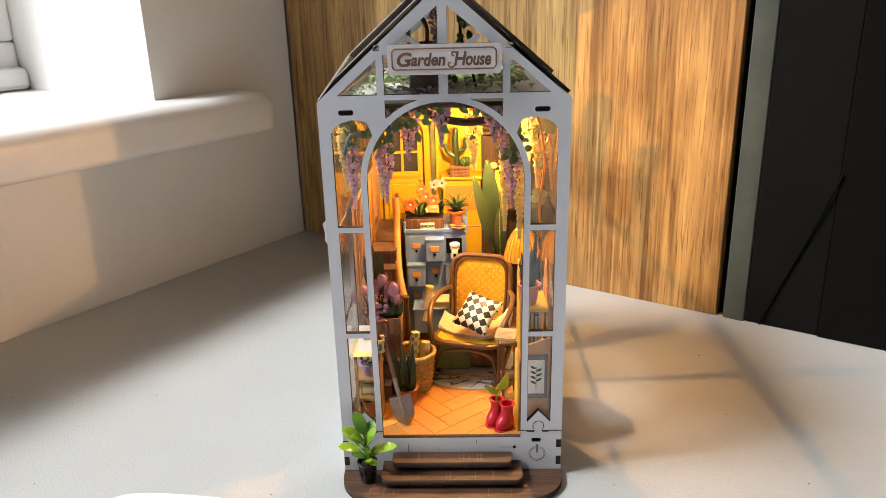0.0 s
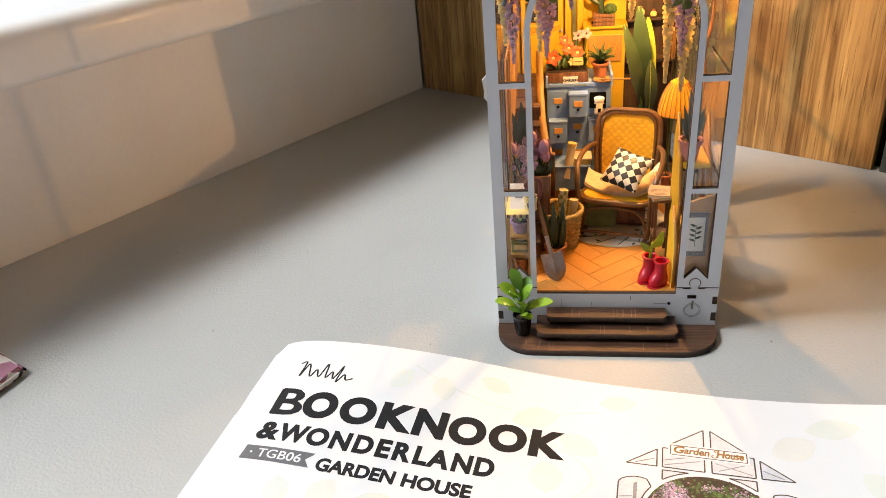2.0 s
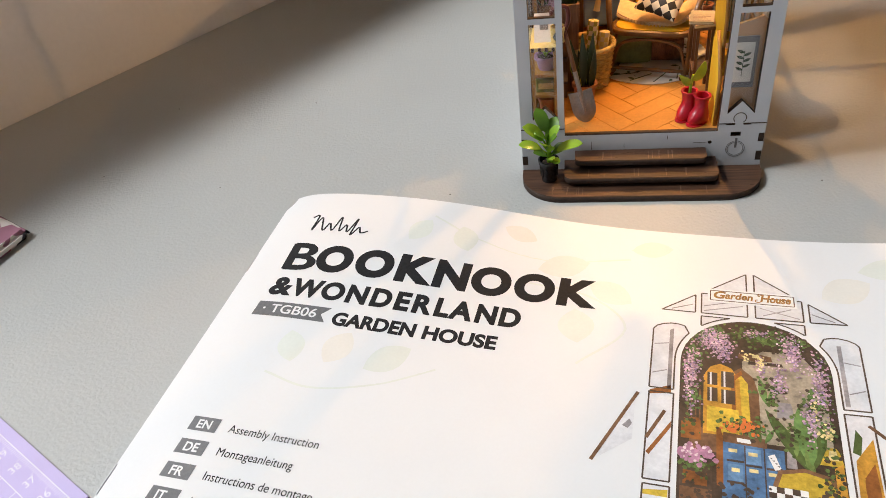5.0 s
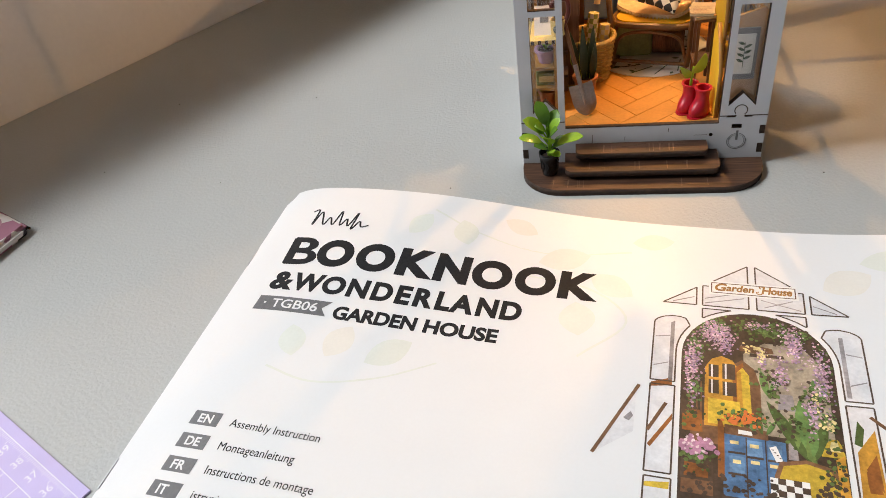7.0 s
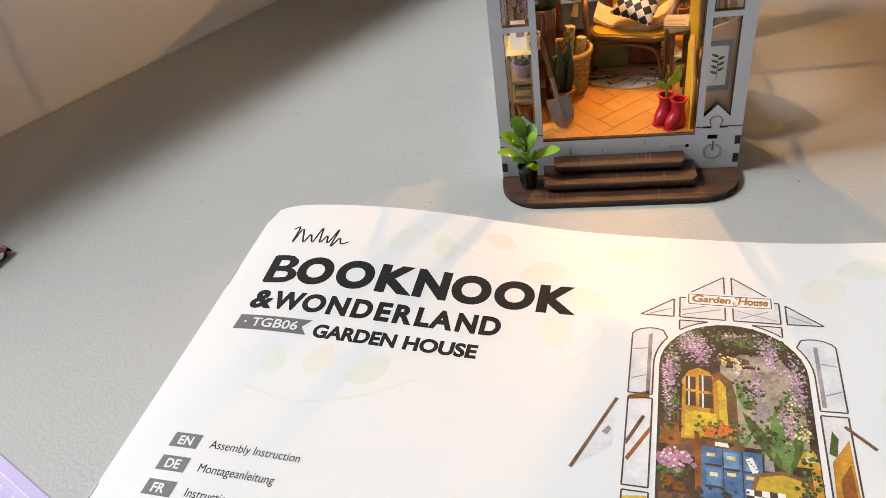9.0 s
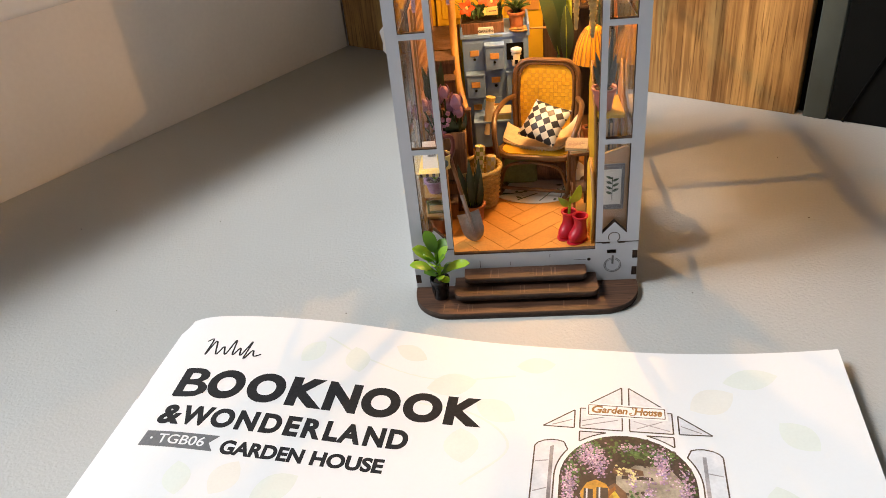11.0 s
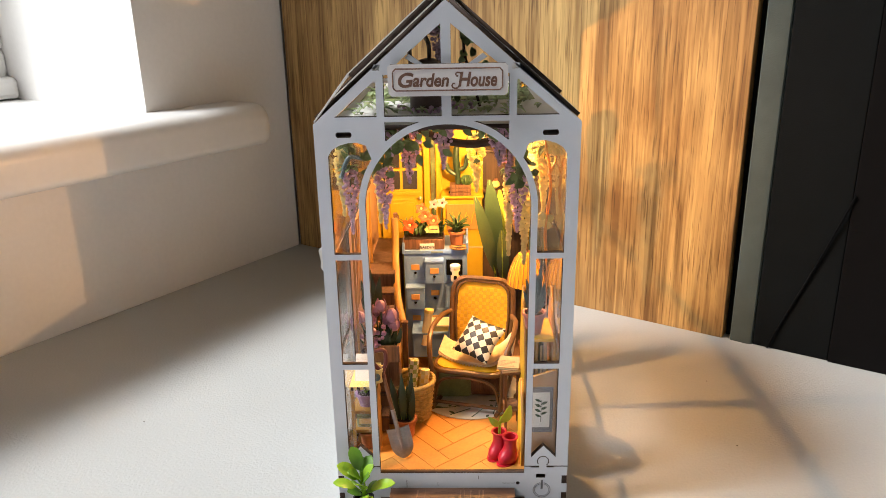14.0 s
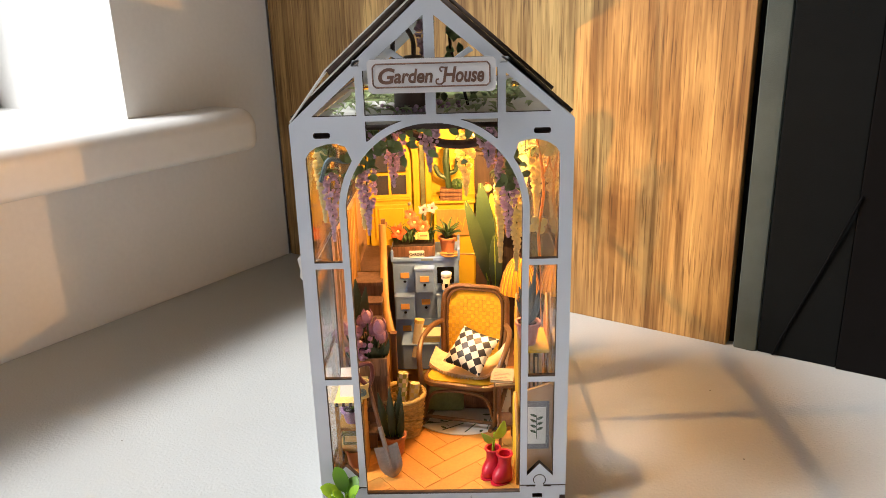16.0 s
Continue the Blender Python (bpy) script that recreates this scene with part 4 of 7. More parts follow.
patch([(195.4, -102), (195.4, -91.5), (205.4, -92), (205.4, -102)], P_GOLD, 0.13)
for x0, x1, y0, y1 in ((195.5, 198.8, -82.2, -76.6), (200.0, 204.2, -82.6, -75.6), (195.5, 198.8, -89.4, -83.4), (200.0, 204.4, -89.8, -83.8)):
    patch([(x0, y0), (x1, y0), (x1, y1), (x0, y1)], P_DARK, 0.14)
    patch([(x0 + 0.8, y0), (x0 + 1.4, y0), (x0 + 1.4, y1), (x0 + 0.8, y1)], P_LIGHT, 0.15)
patch([(200, -128), (200, -105.2), (218.5, -105.9), (218.5, -128)], P_BLUE, 0.14)
for x0, x1, y0, y1 in ((206.9, 211.6, -112.6, -106.8), (201.8, 206.2, -119.4, -113.4), (213.2, 217.2, -112.8, -107.4)):
    patch([(x0, y0), (x1, y0), (x1, y1), (x0, y1)], P_LBLUE, 0.16)
    patch([(x0 + 1, y1 - 2.8), (x1 - 1, y1 - 2.8), (x1 - 1, y1 - 1.4), (x0 + 1, y1 - 1.4)], P_GLOW, 0.18)
for x, y in ((202, -109), (208, -115.6), (213.5, -116)):
    patch([(x, y), (x + 2.6, y), (x + 2.6, y + 1.3), (x, y + 1.3)], P_GLOW, 0.18)
patch([(200.5, -105.4), (200.5, -101.6), (213.5, -102.4), (213.5, -106)], P_BRN, 0.16)
patch([(204.6, -104.8), (204.6, -103.2), (208.8, -103.4), (208.8, -105)], WHITEINK, 0.18)


def leaf_patch(x, y, tx, ty, w, mat, z):
    dx, dy = tx - x, ty - y
    l = math.hypot(dx, dy)
    ts = [i / 8 for i in range(9)]
    side = [(x + dx * t - dy / l * w / 2 * math.sin(math.pi * t) ** 0.8, y + dy * t + dx / l * w / 2 * math.sin(math.pi * t) ** 0.8) for t in ts]
    back_ = [(x + dx * t + dy / l * w / 2 * math.sin(math.pi * t) ** 0.8, y + dy * t - dx / l * w / 2 * math.sin(math.pi * t) ** 0.8) for t in ts[-2:0:-1]]
    return patch(side + back_, mat, z)


for x, y, tx, ty, w, mat in ((226, -113, 213.6, -90, 4.4, P_GRN), (226, -113, 224, -87, 6.4, P_MID), (227, -113, 220, -98, 4.6, P_GRN), (226, -112, 231, -96, 4, P_GRN), (214, -88, 212.4, -77, 2.6, P_MID), (215, -88, 217.4, -80, 2.4, P_MID), (209.5, -104, 208.4, -97, 2.0, P_MID), (213, -104, 216, -98, 1.6, P_MID), (211.8, -104, 210.6, -98, 1.6, P_GRN)):
    leaf_patch(x, y, tx, ty, w, mat, 0.20)
patch([(214.6, -129), (214.6, -118.6), (216.4, -113.4), (224, -111.4), (231.6, -113.4), (234, -117.6), (235, -129)], P_BRN, 0.22)
patch([(216, -129), (216, -119), (217.4, -114.6), (224, -112.8), (230.6, -114.6), (232.6, -118.4), (233.6, -129)], P_GOLD, 0.24)
for i in range(5):
    for j in range(4):
        x, y = 213.3 + i * 2.2 + j * 0.0, -121.4 - j * 2.1
        patch([(x, y), (x + 2.2, y - 0.12), (x + 2.2, y + 1.98), (x, y + 2.1)], P_DARK if (i + j) % 2 else WHITEINK, 0.26)
patch([(228.4, -109.2), (230.4, -104), (231.6, -102.4), (233.6, -102.4), (234.4, -104), (235.4, -109.2)], P_GOLD, 0.22)
patch([(230.8, -107), (231.6, -103.4), (233.4, -103.4), (234, -107)], P_GLOW, 0.24)
patch([(205.6, -68.6), (206, -66.4), (211.3, -65.4), (216.6, -66.4), (217, -68.6), (211.3, -69.4)], P_BRN, 0.11)
patch([(187.6, -129), (187.6, -120), (197, -120), (197, -129)], P_BRN, 0.14)
patch([(187.4, -106), (187.4, -98), (193.4, -97), (193.8, -106)], P_RUST, 0.11)
for k in range(4):
    patch([(189 + k * 1.3, -98), (189 + k * 1.3, -86 + k), (189.5 + k * 1.3, -86 + k), (189.5 + k * 1.3, -98)], P_BRN, 0.12)
patch([(198.4, -122), (198.4, -101), (199.6, -99.6), (200.4, -104), (200.4, -122)], P_RUST, 0.17)
patch([(187.4, -124), (187.4, -116.4), (197, -117.2), (197, -124)], P_DARK, 0.145)
patch([(188.4, -123), (188.4, -118), (195.6, -118.4), (195.6, -123)], P_RUST, 0.155)
patch([(219, -112), (219.6, -101), (221.4, -101), (222, -112)], P_SHADE, 0.12)
patch([(217, -93), (217.8, -86.4), (221.8, -86.4), (222.6, -93)], P_SHADE, 0.13)
patch([(232.4, -128), (232.4, -110), (235, -108), (235.2, -128)], P_YEL, 0.25)
patch([(209, -71), (209.2, -69.4), (220, -69.2), (220.4, -70.6)], P_DARK, 0.10)
patch([(203.4, -104.4), (203.2, -78), (206.6, -74.4), (207, -76), (204.6, -79), (204.6, -104.4)], P_RUST, 0.125)
for x0, x1, y0, y1 in ((201.4, 206.6, -112.6, -111.8), (207.0, 211.8, -113.6, -112.8), (213.0, 217.4, -113.8, -113.0), (201.4, 206.4, -120.4, -119.6), (206.7, 207.1, -128, -106), (212.4, 212.8, -128, -106)):
    patch([(x0, y0), (x1, y0), (x1, y1), (x0, y1)], P_DARK, 0.17)
patch([(213.6, -108.6), (215.6, -107.6), (217.4, -113), (215.4, -113.6)], WHITEINK, 0.19)
for k in range(5):
    patch([(214.0 + k * 0.7, -109.2 - k * 0.9), (214.8 + k * 0.7, -109 - k * 0.9), (214.8 + k * 0.7, -109.6 - k * 0.9)], P_DARK, 0.195)
# what shows in the printed side lights and roof lights
for pts, mat_ in (([(176.6, -89.5), (176.6, -87.6), (183.6, -84.6), (183.6, -88.2)], P_RUST), ([(182.2, -86), (182.2, -58), (183.6, -57), (183.6, -86)], P_SHADE), ([(176.8, -113.4), (184.2, -100), (184.2, -102.6), (177.8, -114.4)], P_RUST), ([(176.8, -129), (176.8, -127.4), (184.2, -126.4), (184.2, -129)], P_GOLD), ([(238.4, -85), (238.4, -58), (239.8, -58), (239.8, -85)], P_SHADE), ([(238.2, -122), (238.8, -106), (244.6, -97), (244.9, -122)], P_YEL), ([(240.0, -120), (240.4, -112), (244.0, -106), (244.2, -120)], P_RUST), ([(238.2, -103), (240, -94), (241.6, -97), (240.4, -104)], P_GRN)):
    patch(pts, mat_, 0.07)
for ax, ay, bx, by in ((194, -46.2, 208, -42), (194, -43.6, 203, -40.6), (214, -42, 227.6, -46.2), (215, -46, 225, -41.4), (182.4, -46.6, 190.2, -43.2), (231.8, -43.2, 239.4, -46.6), (177, -80, 182, -78), (177, -66, 182, -65), (240, -66, 245, -67), (240, -80, 245, -78)):
    patch([(ax, ay), (bx, by), (bx, by + 0.5), (ax, ay + 0.5)], P_SHADE, 0.075)
flat("printed_flap", [(172.2, -91.0), (161.6, -118.6), (172.2, -109.4)], 0.06, P_LIGHT, photo)
flat("printed_flap", [(170.8, -101.4), (168.6, -104.4), (170.6, -105.4), (171.8, -103)], 0.07, P_SHADE, photo)
rnd = random.Random(12)


def in_arch(x, y):
    return 187.2 < x < 234.8 and (y < -72.4 or ((x - 211) / 24.2) ** 2 + ((y + 72.4) / 22.0) ** 2 < 1)


def dabs(name, spots, mat, z, r0, r1):
    bm = bmesh.new()
    for x, y, sx, sy, n_ in spots:
        for k in range(n_):
            cx, cy = x + rnd.gauss(0, sx), y + rnd.gauss(0, sy)
            if not in_arch(cx, cy):
                continue
            r = rnd.uniform(r0, r1)
            bm.faces.new([bm.verts.new((cx + r * math.cos(a * 1.047) * rnd.uniform(0.7, 1.2), cy + r * math.sin(a * 1.047) * rnd.uniform(0.7, 1.2), page_z(cx, cy) + z + k * 0.0005)) for a in range(6)])
    return tagged(part(name, bm, mat, photo), kind="stuff")


GREENS = ((208, -58, 9, 2.4, 160), (222, -60, 5, 3, 90), (191, -66, 2, 7, 80), (190, -90, 1.6, 8, 60), (233, -74, 1.6, 9, 70), (216, -82, 2.4, 4, 40), (206, -98, 4, 1.8, 50), (192, -116, 3.4, 2.4, 60), (228, -88, 2, 4, 40), (222, -98, 4, 4, 40), (232, -112, 2, 6, 40))
dabs("printed_shadow", [(x + 0.6, y - 0.8, a * 1.1, b, n // 2) for x, y, a, b, n in GREENS] + [(196, -126, 6, 3, 60), (210, -126, 4, 3, 30), (230, -124, 3, 4, 40)], P_DARK, 0.27, 0.4, 1.0)
dabs("printed_foliage", GREENS, P_GRN, 0.30, 0.3, 0.9)
dabs("printed_young_leaf", ((196, -57, 4, 1.6, 40), (190.4, -70, 1.4, 3, 24), (191, -88, 1.6, 3, 30), (229, -83, 1.6, 3, 34), (232, -95, 1.4, 3, 26), (222, -58, 5, 1.6, 30), (209, -98, 4, 1.6, 26), (192, -115, 3, 1.6, 22)), P_MID, 0.34, 0.3, 0.8)
BLOOMS = ((197, -61, 2.8, 3.6, 190), (201, -66, 1.6, 3, 80), (189.8, -78, 1.5, 7.5, 190), (223.6, -63.5, 1.8, 4.4, 150), (231.2, -77, 1.4, 6.5, 140), (213, -72, 0.8, 2.2, 30), (218.6, -78, 1.2, 4, 60), (227, -92, 1.0, 4.6, 60), (212, -55.6, 3, 0.8, 30))
dabs("printed_blossom", BLOOMS, P_PINK, 0.38, 0.25, 0.6)
dabs("printed_blossom", [(x + 0.5, y - 1, a, b, n // 3) for x, y, a, b, n in BLOOMS], P_LILAC, 0.42, 0.25, 0.5)
dabs("printed_blossom", [(x - 0.4, y + 0.6, a, b, n // 3) for x, y, a, b, n in BLOOMS], P_BLUSH, 0.46, 0.2, 0.45)
dabs("printed_tulip", ((192, -112, 2.8, 2.0, 60),), P_TULIP, 0.38, 0.6, 1.2)
dabs("printed_tulip", ((191.4, -111, 2.6, 1.8, 24),), P_BLUSH, 0.42, 0.3, 0.7)
dabs("printed_orange_bloom", ((204, -99.4, 1.8, 1.2, 26), (208.6, -99.0, 2.0, 1.4, 30)), ORANGEINK, 0.38, 0.4, 0.8)
dabs("printed_glow", ((211.3, -67.2, 0.7, 0.5, 16), (213.6, -70, 0.8, 1.8, 24), (231.4, -97.6, 1.2, 2.0, 26), (208, -67.6, 0.5, 1.2, 12), (229, -88, 0.7, 2, 14)), P_GLOW, 0.48, 0.25, 0.6)
sg = flat("printed_sign", [(195.4, -40.6), (195.4, -33.2), (227.2, -33.2), (227.2, -40.6)], 0.12, WHITEINK, photo)
sign_words(photo, lambda x, y, z: Vector((211.2 + 0.74 * x, -38.4 + 0.74 * (y - 204.2), page_z(211.2 + 0.74 * x, -38.4 + 0.74 * (y - 204.2)) + z)), SIGNGOLD, 0.16, "printed_line")
for x0, y0, x1, y1 in ((196.4, -34.4, 226.2, -34.0), (196.4, -39.8, 226.2, -39.4), (196.2, -39.6, 196.6, -34.2), (226.0, -39.6, 226.4, -34.2)):
    flat("sign_border", [(x0, y0), (x1, y0), (x1, y1), (x0, y1)], 0.14, SIGNINK, photo)
for a, b in (((172.8, -89.5), (160, -119.7)), ((176.6, -108), (182, -96)), ((244, -92), (252, -100))):
    l = math.hypot(b[0] - a[0], b[1] - a[1])
    nx, ny = -(b[1] - a[1]) / l * 0.6, (b[0] - a[0]) / l * 0.6
    flat("printed_strut", [(a[0] + nx, a[1] + ny), (a[0] - nx, a[1] - ny), (b[0] - nx, b[1] - ny), (b[0] + nx, b[1] + ny)], 0.1, P_BRN, photo)

# ---- cutting mat ----
MATP = Matrix.Translation((-0.2506, -0.1551, 0)) @ pose(0, 0, 0, 0, 0, -29.2)
cmat = thing("cutting_mat", "lavender cutting mat with white ruler marks at the desk edge", "cutting mat", m=MATP)
part("mat_sheet", prism([(-220, -230), (67, -230), (67, 0), (-220, 0)], 0, 0.8), MAT, cmat)
MARK = material("white_mat_print", (0.80, 0.78, 0.86), 0.5, vary=0.04, bump=0)
bm = bmesh.new()
for k in range(-120, 62):
    h = 3.0 if k % 10 == 0 else 2.4 if k % 5 == 0 else 1.7
    add_box(bm, k * 1.02 - 0.11, k * 1.02 + 0.11, -4.2 - h, -4.2, 0.8, 0.83)
tagged(part("ruler_ticks", bm, MARK, cmat), kind="stuff")
part("ruler_line", box(-150, 66, -4.3, -4.0, 0.8, 0.84), MARK, cmat)
for k in range(1, 8):
    part("grid_line", box(-150, 66, -13.6 - (k - 1) * 10.2 - 0.15, -13.6 - (k - 1) * 10.2 + 0.15, 0.8, 0.84), MARK, cmat)
for k in range(12):
    x = 63.5 - k * 10.2
    part("grid_line", box(x - 0.15, x + 0.15, -100, -13.6, 0.8, 0.845), MARK, cmat)
    writing("ruler_number", str(35 + k), 4.6, (x, -11.6, 0.82), MARK, cmat, "white ruler number", m=Matrix.Translation((x, -11.6, 0)) @ pose(0, 0, 0, 0, 0, 90) @ Matrix.Translation((-x + 0.4, 11.6 - 1.6, 0)), deep=0.03)

# ---- patterned pouch ----
pouch = thing("floral_pouch", "soft pouch of mauve and black floral cloth lying flat", "pouch", (-303, -46, 0), 152.5)
flo = material("floral_cloth", (0.30, 0.13, 0.17), 0.85, vary=0.1, scale=60, fine=1500)
nt = flo.node_tree
vor, rp_, tc_ = nt.nodes.new("ShaderNodeTexVoronoi"), nt.nodes.new("ShaderNodeValToRGB"), nt.nodes.new("ShaderNodeTexCoord")
vor.inputs["Scale"].default_value = 85
rp_.color_ramp.interpolation = "CONSTANT"
for pos_, col_ in ((0.0, (0.03, 0.025, 0.03, 1)), (0.25, (0.38, 0.17, 0.24, 1)), (0.5, (0.74, 0.69, 0.66, 1)), (0.75, (0.48, 0.26, 0.30, 1))):
    e_ = rp_.color_ramp.elements.new(pos_) if pos_ else rp_.color_ramp.elements[0]
    e_.color = col_
nt.links.new(tc_.outputs["Object"], vor.inputs["Vector"])
nt.links.new(vor.outputs["Color"], rp_.inputs[0])
nt.links.new(rp_.outputs[0], nt.nodes["Principled BSDF"].inputs["Base Color"])
bm = prism([(0, 0), (60, 0), (48, 50), (-11, 50)], 0, 6)
bmesh.ops.bevel(bm, geom=bm.edges[:], offset=2, segments=3, affect="EDGES")
part("pouch_body", bm, flo, pouch, smooth=True)
part("piping", tube([(0, 0, 3), (60, 0, 3)], 0.7, 6), CHARCOAL, pouch)

# ---- inside the house, in millimetres; things stand on the floor at FLOOR ----
GOLD = material("golden_wood", (0.377, 0.197, 0.0451), 0.55, vary=0.12, scale=70, fine=900, stretch=(1, 1, 0.3))
BROWN = oak("brown_wood", (0.246, 0.123, 0.0615), (0.123, 0.0574, 0.0262), 2.5, 0.55)
ROSEWOOD = oak("rose_brown_boards", (0.15, 0.095, 0.082), (0.08, 0.048, 0.040), 2.0, 0.6)
RATTAN = material("rattan_frame", (0.139, 0.0656, 0.0205), 0.4, vary=0.15, scale=200, coat=0.2)
CANE = material("yellow_cane", (0.672, 0.41, 0.0205), 0.5, vary=0.1, scale=300)
CANE2 = material("yellow_cane_dark", (0.607, 0.344, 0.0164), 0.5, vary=0.1, scale=300)
BLUE = material("blue_grey_card", (0.17, 0.29, 0.60), 0.6, vary=0.07, scale=120, fine=1400)
LABELTAN = material("tan_label", (0.59, 0.328, 0.0984), 0.6, vary=0.1)
CREAM = material("cream_paper", (0.656, 0.574, 0.41), 0.7, vary=0.06)
WHITE = material("white_card", (0.656, 0.64, 0.607), 0.6, vary=0.05)
TERRA = material("terracotta_pot", (0.459, 0.164, 0.0697), 0.65, vary=0.12, scale=200)
LILACPOT = material("lilac_pot", (0.328, 0.197, 0.328), 0.45, vary=0.1)
SOIL = material("potting_soil", (0.041, 0.0246, 0.0164), 0.95, vary=0.4, scale=900, bump=0.8)
LEAF = sheer("leaf_green", (0.0492, 0.102, 0.023), 0.12, 0.45)
MIDLEAF = sheer("mid_leaf", (0.052, 0.085, 0.030), 0.06, 0.4)
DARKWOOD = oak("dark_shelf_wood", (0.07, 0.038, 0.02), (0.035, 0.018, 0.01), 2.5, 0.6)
DARKLEAF = sheer("dark_leaf", (0.0369, 0.0697, 0.0287), 0.15, 0.4)
LIMELEAF = sheer("lime_leaf", (0.42, 0.52, 0.06), 0.35, 0.35)
FRESH = sheer("fresh_leaf", (0.33, 0.56, 0.05), 0.3, 0.25)
DEEPFRESH = sheer("deep_fresh_leaf", (0.14, 0.30, 0.03), 0.25, 0.3)
ORANGE = sheer("orange_petal", (0.615, 0.0902, 0.00984), 0.15)
PINK = sheer("pink_petal", (0.656, 0.344, 0.328), 0.25)
TULIP = material("tulip_mauve", (0.36, 0.18, 0.28), 0.5, vary=0.12, scale=150)
WISTERIA = islands(sheer("lilac_wisteria", (0.74, 0.52, 0.66), 0.35, 0.5), 0.55)
# second wisteria colour with the bulb's warm light put into it
LITWIST = islands(sheer("lit_wisteria", (0.95, 0.86, 0.48), 0.6, 0.5), 0.2)
VINELEAF = islands(sheer("vine_leaf", (0.24, 0.32, 0.12), 0.2, 0.5), 0.5)
AMBER = sheer("amber_vine", (0.697, 0.369, 0.0984), 0.5, 0.5)
REDRUBBER = material("red_rubber", (0.50, 0.012, 0.03), 0.35, vary=0.06, coat=0.15)
STEEL = material("brushed_steel", (0.328, 0.303, 0.295), 0.38, 0.7, vary=0.12, scale=400)
OXBLOOD = material("oxblood_paint", (0.0943, 0.0164, 0.0131), 0.4, vary=0.1)
BLACKCLAY = material("black_glaze", (0.00984, 0.0107, 0.0123), 0.25, vary=0.2, scale=150, bump=0.3)
WICKER = material("wicker", (0.58, 0.40, 0.13), 0.6, vary=0.2, scale=350)
LINEN = material("cream_linen", (0.70, 0.55, 0.38), 0.9, vary=0.1, scale=300, fine=2200, bump=0.5)
CHECKS = material("pillow_checks", (0.705, 0.656, 0.541), 0.42, vary=0.05)
nt_ = CHECKS.node_tree
chk, mp_, tc_ = nt_.nodes.new("ShaderNodeTexChecker"), nt_.nodes.new("ShaderNodeMapping"), nt_.nodes.new("ShaderNodeTexCoord")
mp_.inputs["Rotation"].default_value, mp_.inputs["Scale"].default_value, mp_.inputs["Location"].default_value = (0, 0, radians(45)), (1, 1, 0), (0, 0, 0.5)
chk.inputs["Scale"].default_value = 1 / 0.0036
chk.inputs["Color2"].default_value = (0.016, 0.015, 0.014, 1)
nt_.links.new(tc_.outputs["Object"], mp_.inputs[0])
nt_.links.new(mp_.outputs[0], chk.inputs["Vector"])
nt_.links.new(nt_.nodes["Hue Saturation Value"].outputs[0] if "Hue Saturation Value" in nt_.nodes else nt_.nodes["Hue/Saturation/Value"].outputs[0], chk.inputs["Color1"])
nt_.links.new(chk.outputs["Color"], nt_.nodes["Principled BSDF"].inputs["Base Color"])
SHADE = sheer("lamp_shade_amber", (0.80, 0.44, 0.04), 0.5, 0.4)
BULB = glowing("warm_bulb", (1.0, 0.66, 0.18), 5.0)
TEAL = material("grey_teal", (0.139, 0.18, 0.18), 0.5, vary=0.15)
DARKCREAM = material("dark_cream_paper", (0.30, 0.23, 0.135), 0.7, vary=0.12, scale=200)
PICGREY = material("mount_grey", (0.164, 0.156, 0.164), 0.7, vary=0.08)
TAN = material("tan_card", (0.459, 0.271, 0.139), 0.65, vary=0.07)
YCARD = material("pale_yellow_card", (0.656, 0.508, 0.18), 0.6, vary=0.08)


def pot_parts(owner, mat, r0, r1, h, at=(0, 0, 0), rim=0.8, name="pot"):
    p = part(name, lathe([(r0 * 0.6, 0), (r0, 0.2), (r1, h - rim * 1.6), (r1 + rim, h - rim * 1.6), (r1 + rim, h), (r1 - 0.4, h), (r1 - 0.8, h - 1.6), (0.2, h - 1.6)], at, 22), mat, owner, smooth=True)
    part("soil", lathe([(0.1, h - 1.5), (r1 - 0.6, h - 1.5), (r1 - 1.2, h - 0.9), (0.1, h - 0.7)], at, 14), SOIL, owner)
    return p


# --- back: door, panelled wall, dresser, dark shelf ---
door = thing("yellow_door", "arched yellow wooden door with dark glass panes, standing ajar", "door", (-46.5, 168, 87), rz=4)
arch_door = [(0, 0), (27, 0), (27, 56)] + arc(13.5, 56, 13.5, 0, 180, 14)[1:-1] + [(0, 56)]
panes = [[(3, 33), (12.6, 33), (12.6, 45.5), (3, 45.5)], [(14.2, 33), (23.8, 33), (23.8, 45.5), (14.2, 45.5)], [(3, 47), (12.6, 47), (12.6, 66)] + [(3.6, 61), (3, 57)], [(14.2, 47), (23.8, 47), (23.8, 57), (23.2, 61), (14.2, 66)]]
sheet("leaf", arch_door, panes, 0, 2.4, [YELLOW, YELLOW], door)
for x in (7.8, 19):
    for z, h in ((39.2, 12.5), (56, 17)):
        bm = bmesh.new()
        add_box(bm, x - 4.7, x + 4.7, 1.1, 1.5, z - h / 2, z + h / 2)
        for k in range(7):
            add_box(bm, x - 4.4 + k * 1.3, x - 3.8 + k * 1.3, 0.9, 1.2, z - h / 2, z + h / 2)
        part("pane", bm, material("smoky_glass", (0.05, 0.045, 0.045), 0.15, vary=0.2), door)
for x0, x1, z0, z1 in ((3, 24, 4, 27),):
    bm = box(x0, x1, -0.7, 0, z0, z1, bevel=0.5)
    add_box(bm, x0 + 2.5, x1 - 2.5, -1.1, -0.6, z0 + 2.5, z1 - 2.5, bevel=0.4)
    part("raised_panel", bm, YELLOW, door)
part("rail", box(1, 26, -0.8, 0, 29.2, 31.4, bevel=0.3), YELLOW, door)
